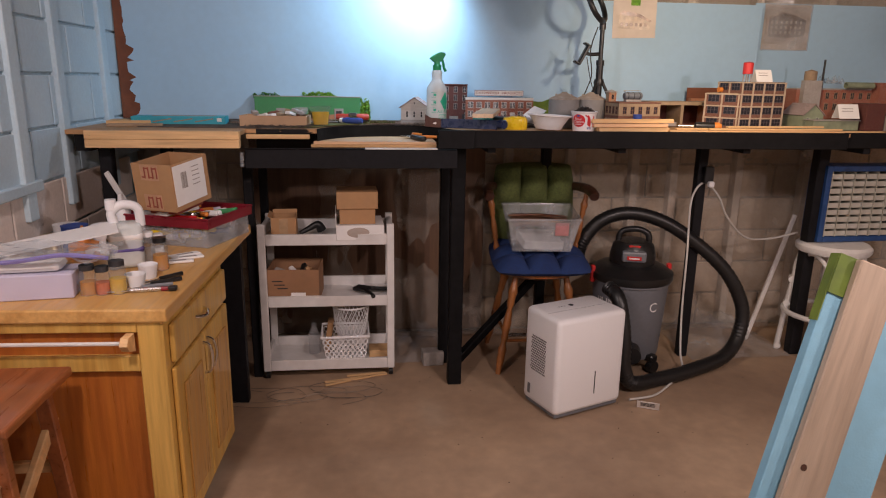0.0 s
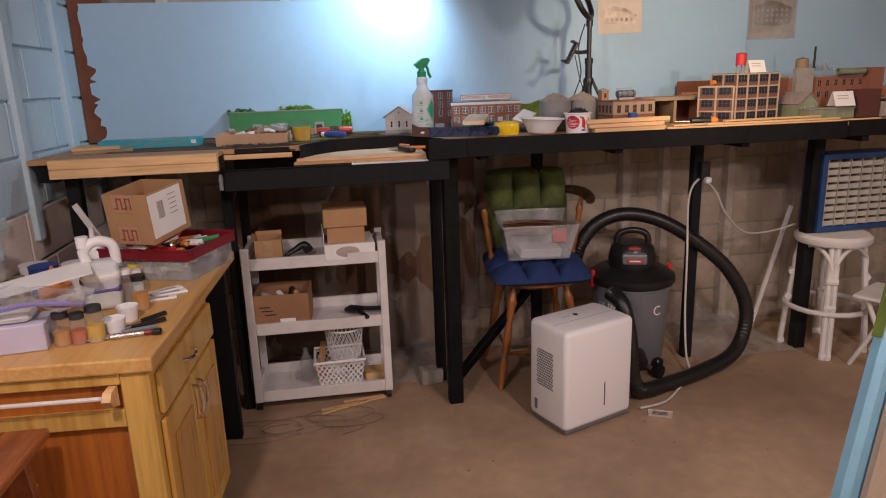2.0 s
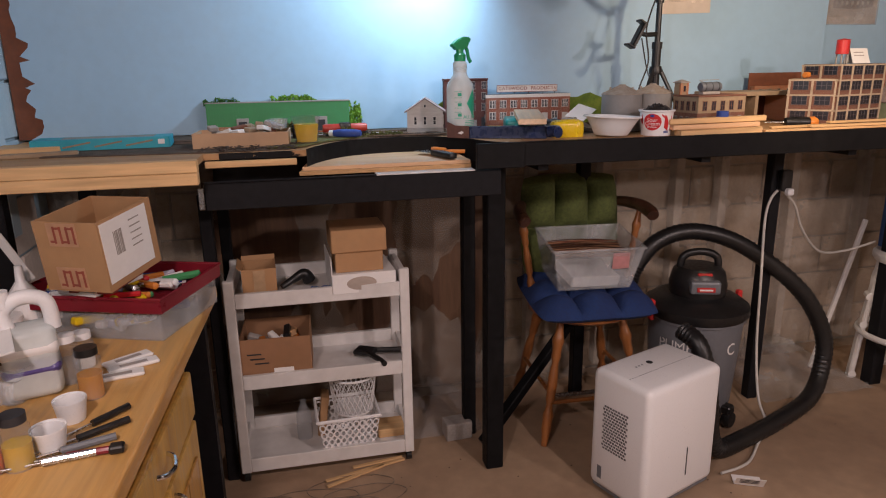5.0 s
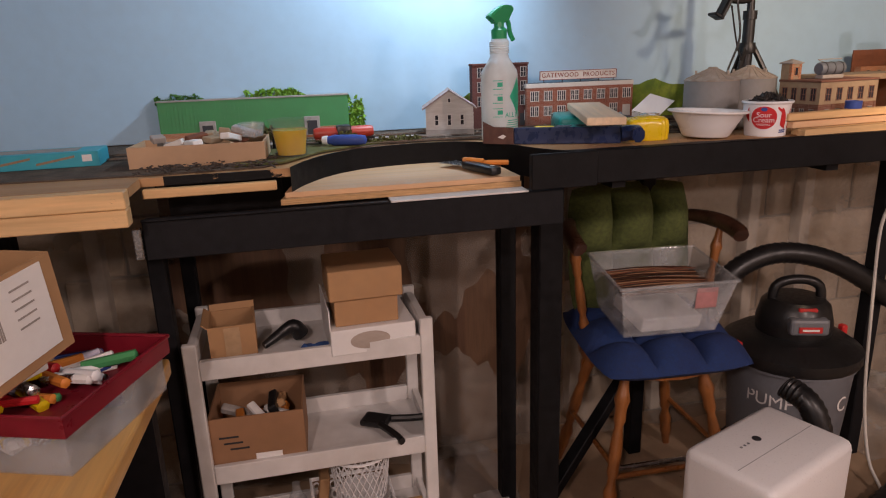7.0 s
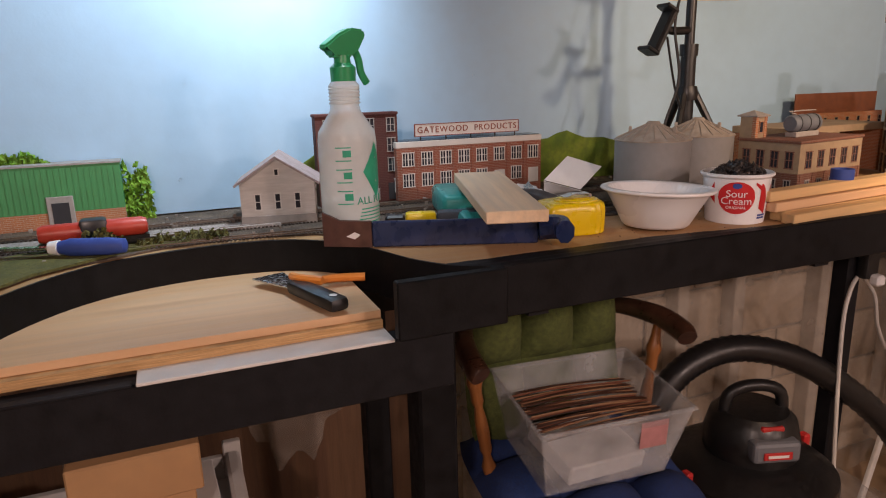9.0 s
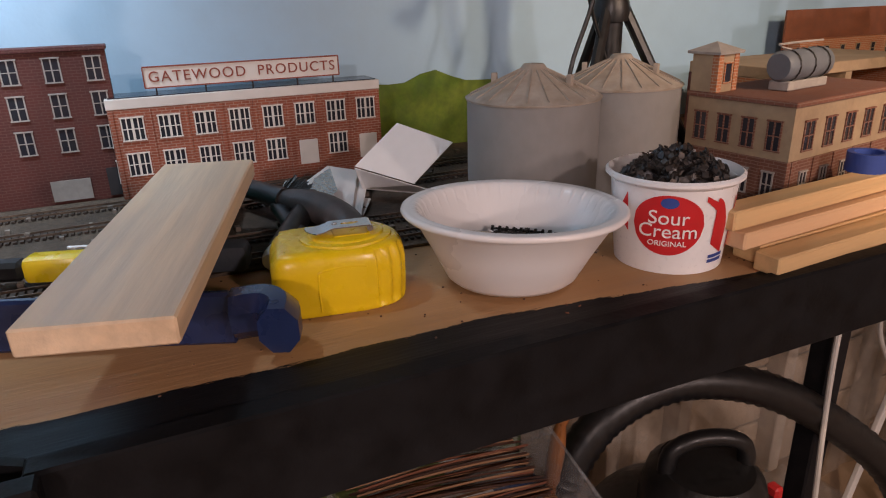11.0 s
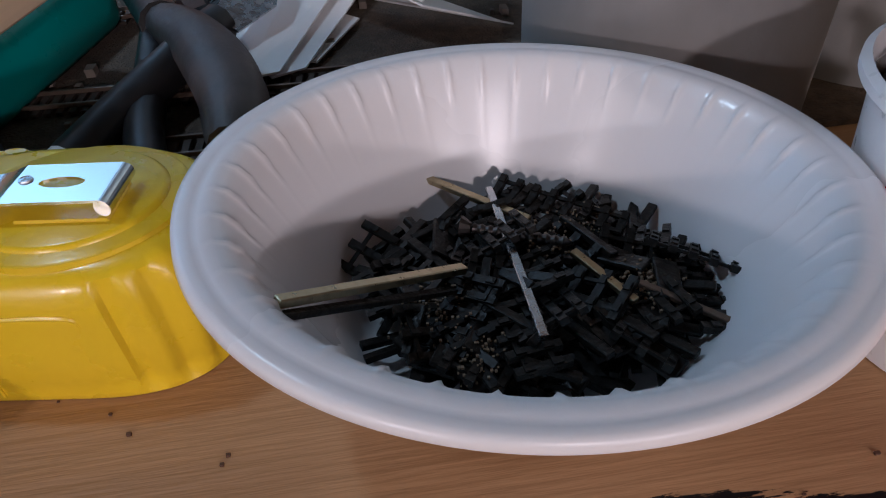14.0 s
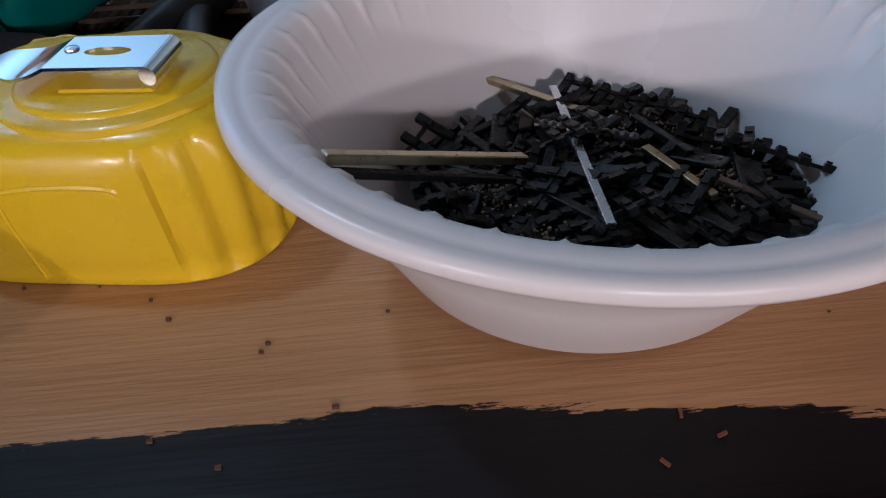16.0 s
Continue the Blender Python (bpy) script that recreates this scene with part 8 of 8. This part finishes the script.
part("tank", lathe([(0, -0.08), (0.012, -0.078), (0.015, -0.07), (0.015, 0.07), (0.012, 0.078), (0, 0.08)], 16), mat("red_tank_paint", (0.50, 0.05, 0.03), 0.4, bump=0.03), tc2, smooth=True, m=pose(0, 0, 0.026, 0, 90, 0))
part("dome", B((-0.02, -0.016, 0.006), (0.02, 0.016, 0.045), 0.006, 2), BLACKPLASTIC, tc2, smooth=True)
part("frame", B((-0.08, -0.009, 0.006), (0.08, 0.009, 0.012)), BLACKPLASTIC, tc2)
for x in (-0.055, 0.055):
    part("truck", B((x - 0.014, -0.011, 0.0), (x + 0.014, 0.011, 0.0058)), BLACKPLASTIC, tc2)
solo("dark_block", B((-0.018, -0.018, 0), (0.018, 0.018, 0.05), 0.002), CHARCOAL, pose(-0.265, 3.055, TOP + 0.004), "black plastic block by the cup", "block")
# scraper and snips on the shelf
sp2 = thing("paint_scraper", pose(0.176, 2.875, 1.206, 0, 0, -72) @ Matrix.Diagonal((1.25, 1.15, 1.1, 1)), "black handled paint scraper with a worn blade", "scraper")
part("handle", B((0.0, -0.013, 0.002), (0.105, 0.013, 0.020), 0.006, 2), BLACKPLASTIC, sp2, smooth=True)
part("blade", prism([(-0.065, -0.026), (-0.0, -0.010), (0.0, 0.010), (-0.065, 0.020)], 0.008, 0.010), STEEL, sp2)
part("hole", lathe([(0, 0.0206), (0.005, 0.0206)], 12), PAPER, sp2, m=pose(0.09, 0, 0))
sn = thing("snips", pose(0.235, 2.87, 1.206, 0, 0, -6), "small snips with orange grips", "snips")
part("grip", tube([(-0.035, 0.01, 0.010), (0.0, 0.018, 0.011), (0.05, 0.012, 0.010)], 0.0065, 8, 4), ORANGE, sn, smooth=True)
part("grip", tube([(-0.06, 0.014, 0.022), (-0.052, -0.008, 0.024), (-0.02, -0.028, 0.022)], 0.0065, 8, 4), ORANGE, sn, smooth=True)
part("jaw", B((-0.055, 0.004, 0.008), (-0.035, 0.016, 0.016), 0.002), BLACKPLASTIC, sn)

# ---- pictures on the backdrop ----
pr = thing("wall_print", pose(1.252, 3.3545, 1.695, 0, 0, 0), "sepia sketch of a building taped to the backdrop", "print")
part("sheet", B((0, -0.001, 0), (0.235, 0, 0.19)), mat("cream_print_paper", (0.70, 0.62, 0.54), 0.7, 0, 0.03, bump=0.02), pr, m=pose(0, 0, 0, 0, -1.5, 0))
part("drawing", prism([(0.03, 0.05), (0.2, 0.045), (0.2, 0.085), (0.13, 0.11), (0.03, 0.12)], -0.0018, -0.0011, None, Matrix(((1, 0, 0, 0), (0, 0, 1, 0), (0, 1, 0, 0), (0, 0, 0, 1)))), SKETCH, pr)
for k in range(6):
    part("drawn_window", B((0.04 + 0.026 * k, -0.0024, 0.062), (0.054 + 0.026 * k, -0.0019, 0.078)), PHOTO, pr)
part("drawn_roof", prism([(0.03, 0.118), (0.135, 0.108), (0.2, 0.083), (0.21, 0.09), (0.14, 0.125), (0.05, 0.14)], -0.0024, -0.0019, None, Matrix(((1, 0, 0, 0), (0, 0, 1, 0), (0, 1, 0, 0), (0, 0, 0, 1)))), PHOTO, pr)
part("tape", B((0.09, -0.0026, 0.165), (0.14, -0.0012, 0.20)), LEAF, pr, "green tape tab")
ph = thing("wall_photo", pose(2.13, 3.4285, 1.66, 0, 0, 0), "glossy sepia photograph of a large building", "photograph")
part("sheet", B((0, -0.001, 0), (0.27, 0, 0.235)), mat("cream_photo_border", (0.55, 0.46, 0.38), 0.3, bump=0.05), ph)
part("picture", B((0.01, -0.0018, 0.03), (0.26, -0.0012, 0.225)), PHOTO, ph)
XZ = Matrix(((1, 0, 0, 0), (0, 0, 1, 0), (0, 1, 0, 0), (0, 0, 0, 1)))
SEPIA = mat("dark_sepia_ink", (0.07, 0.04, 0.03), 0.3, 0, 0.3, (0.14, 0.09, 0.06), grain=30, blot=14, bump=0)
SEPIAPALE = mat("pale_sepia_ink", (0.45, 0.37, 0.31), 0.3, 0, 0.15, (0.32, 0.25, 0.20), grain=20, blot=10, bump=0)
part("printed_sky", prism([(0.012, 0.165), (0.10, 0.20), (0.20, 0.175), (0.258, 0.15), (0.258, 0.223), (0.012, 0.223)], -0.0022, -0.0019, None, XZ), SEPIAPALE, ph)
part("printed_street", prism([(0.012, 0.032), (0.258, 0.032), (0.258, 0.075), (0.15, 0.062), (0.012, 0.07)], -0.0022, -0.0019, None, XZ), SEPIAPALE, ph)
part("printed_building", prism([(0.03, 0.068), (0.15, 0.063), (0.245, 0.074), (0.245, 0.155), (0.15, 0.188), (0.10, 0.19), (0.03, 0.16)], -0.0026, -0.0023, None, XZ), SEPIA, ph)
for k in range(7):
    for r in range(3):
        part("printed_window", B((0.042 + 0.028 * k, -0.0030, 0.082 + 0.027 * r), (0.053 + 0.028 * k, -0.0027, 0.097 + 0.027 * r)), SEPIAPALE, ph)
part("sleeve", B((-0.005, -0.0050, -0.005), (0.275, -0.0036, 0.24)), CLEAR, ph, "clear glossy sleeve")
# clamp light over the bench
lmp = thing("clamp_lamp", look((1.29, 2.13, 1.935), (1.93, 3.32, 1.57)), "bright metal clamp lamp reflector hanging from a joist", "lamp")
part("reflector", lathe([(0.022, 0.06), (0.03, 0.05), (0.075, 0.0), (0.095, -0.045), (0.098, -0.045), (0.078, 0.002), (0.034, 0.054), (0.022, 0.064)], 28), STEEL, lmp, smooth=True)
part("socket", lathe([(0, 0.05), (0.022, 0.05), (0.022, 0.12), (0, 0.12)], 16), BLACKPLASTIC, lmp, smooth=True)
solo("lamp_cord", tube([(1.237, 2.03, 1.968), (1.22, 2.0, 2.1), (1.23, 2.0, 2.26)], 0.005, 6, 5), BLACKPLASTIC, T0, "black cord holding the clamp lamp", "cord", smooth=True)

# ---- concrete blocks of the walls, one object each ----
blk = mesh_of("block", B((0, -0.195, -0.095), (0.013, 0.195, 0.095), 0.004), BLOCKBLUE)
blk_w = mesh_of("block_white", B((0, -0.195, -0.095), (0.013, 0.195, 0.095), 0.004), BLOCKWHITE)
blk_g = mesh_of("block_grey", B((-0.195, -0.013, -0.095), (0.195, 0, 0.095), 0.004), BLOCKGREY)
for r in range(11):
    zc = 0.07 + 0.1 + 0.2 * r
    for k in range(8):
        yc = 0.42 + 0.4 * k + (0.2 if r % 2 else 0)
        if yc > 3.6:
            continue
        o = new("block", blk if zc > 1.07 else blk_w)
        o.parent = wall_west
        o.matrix_basis = pose(-1.263, yc, zc)
for r in range(6):
    zc = 0.11 + 0.2 * r
    for k in range(11):
        o = new("block", blk_g)
        o.parent = wall_north
        o.matrix_basis = pose(-1.0 + 0.4 * k + (0.2 if r % 2 else 0), 3.573, zc)
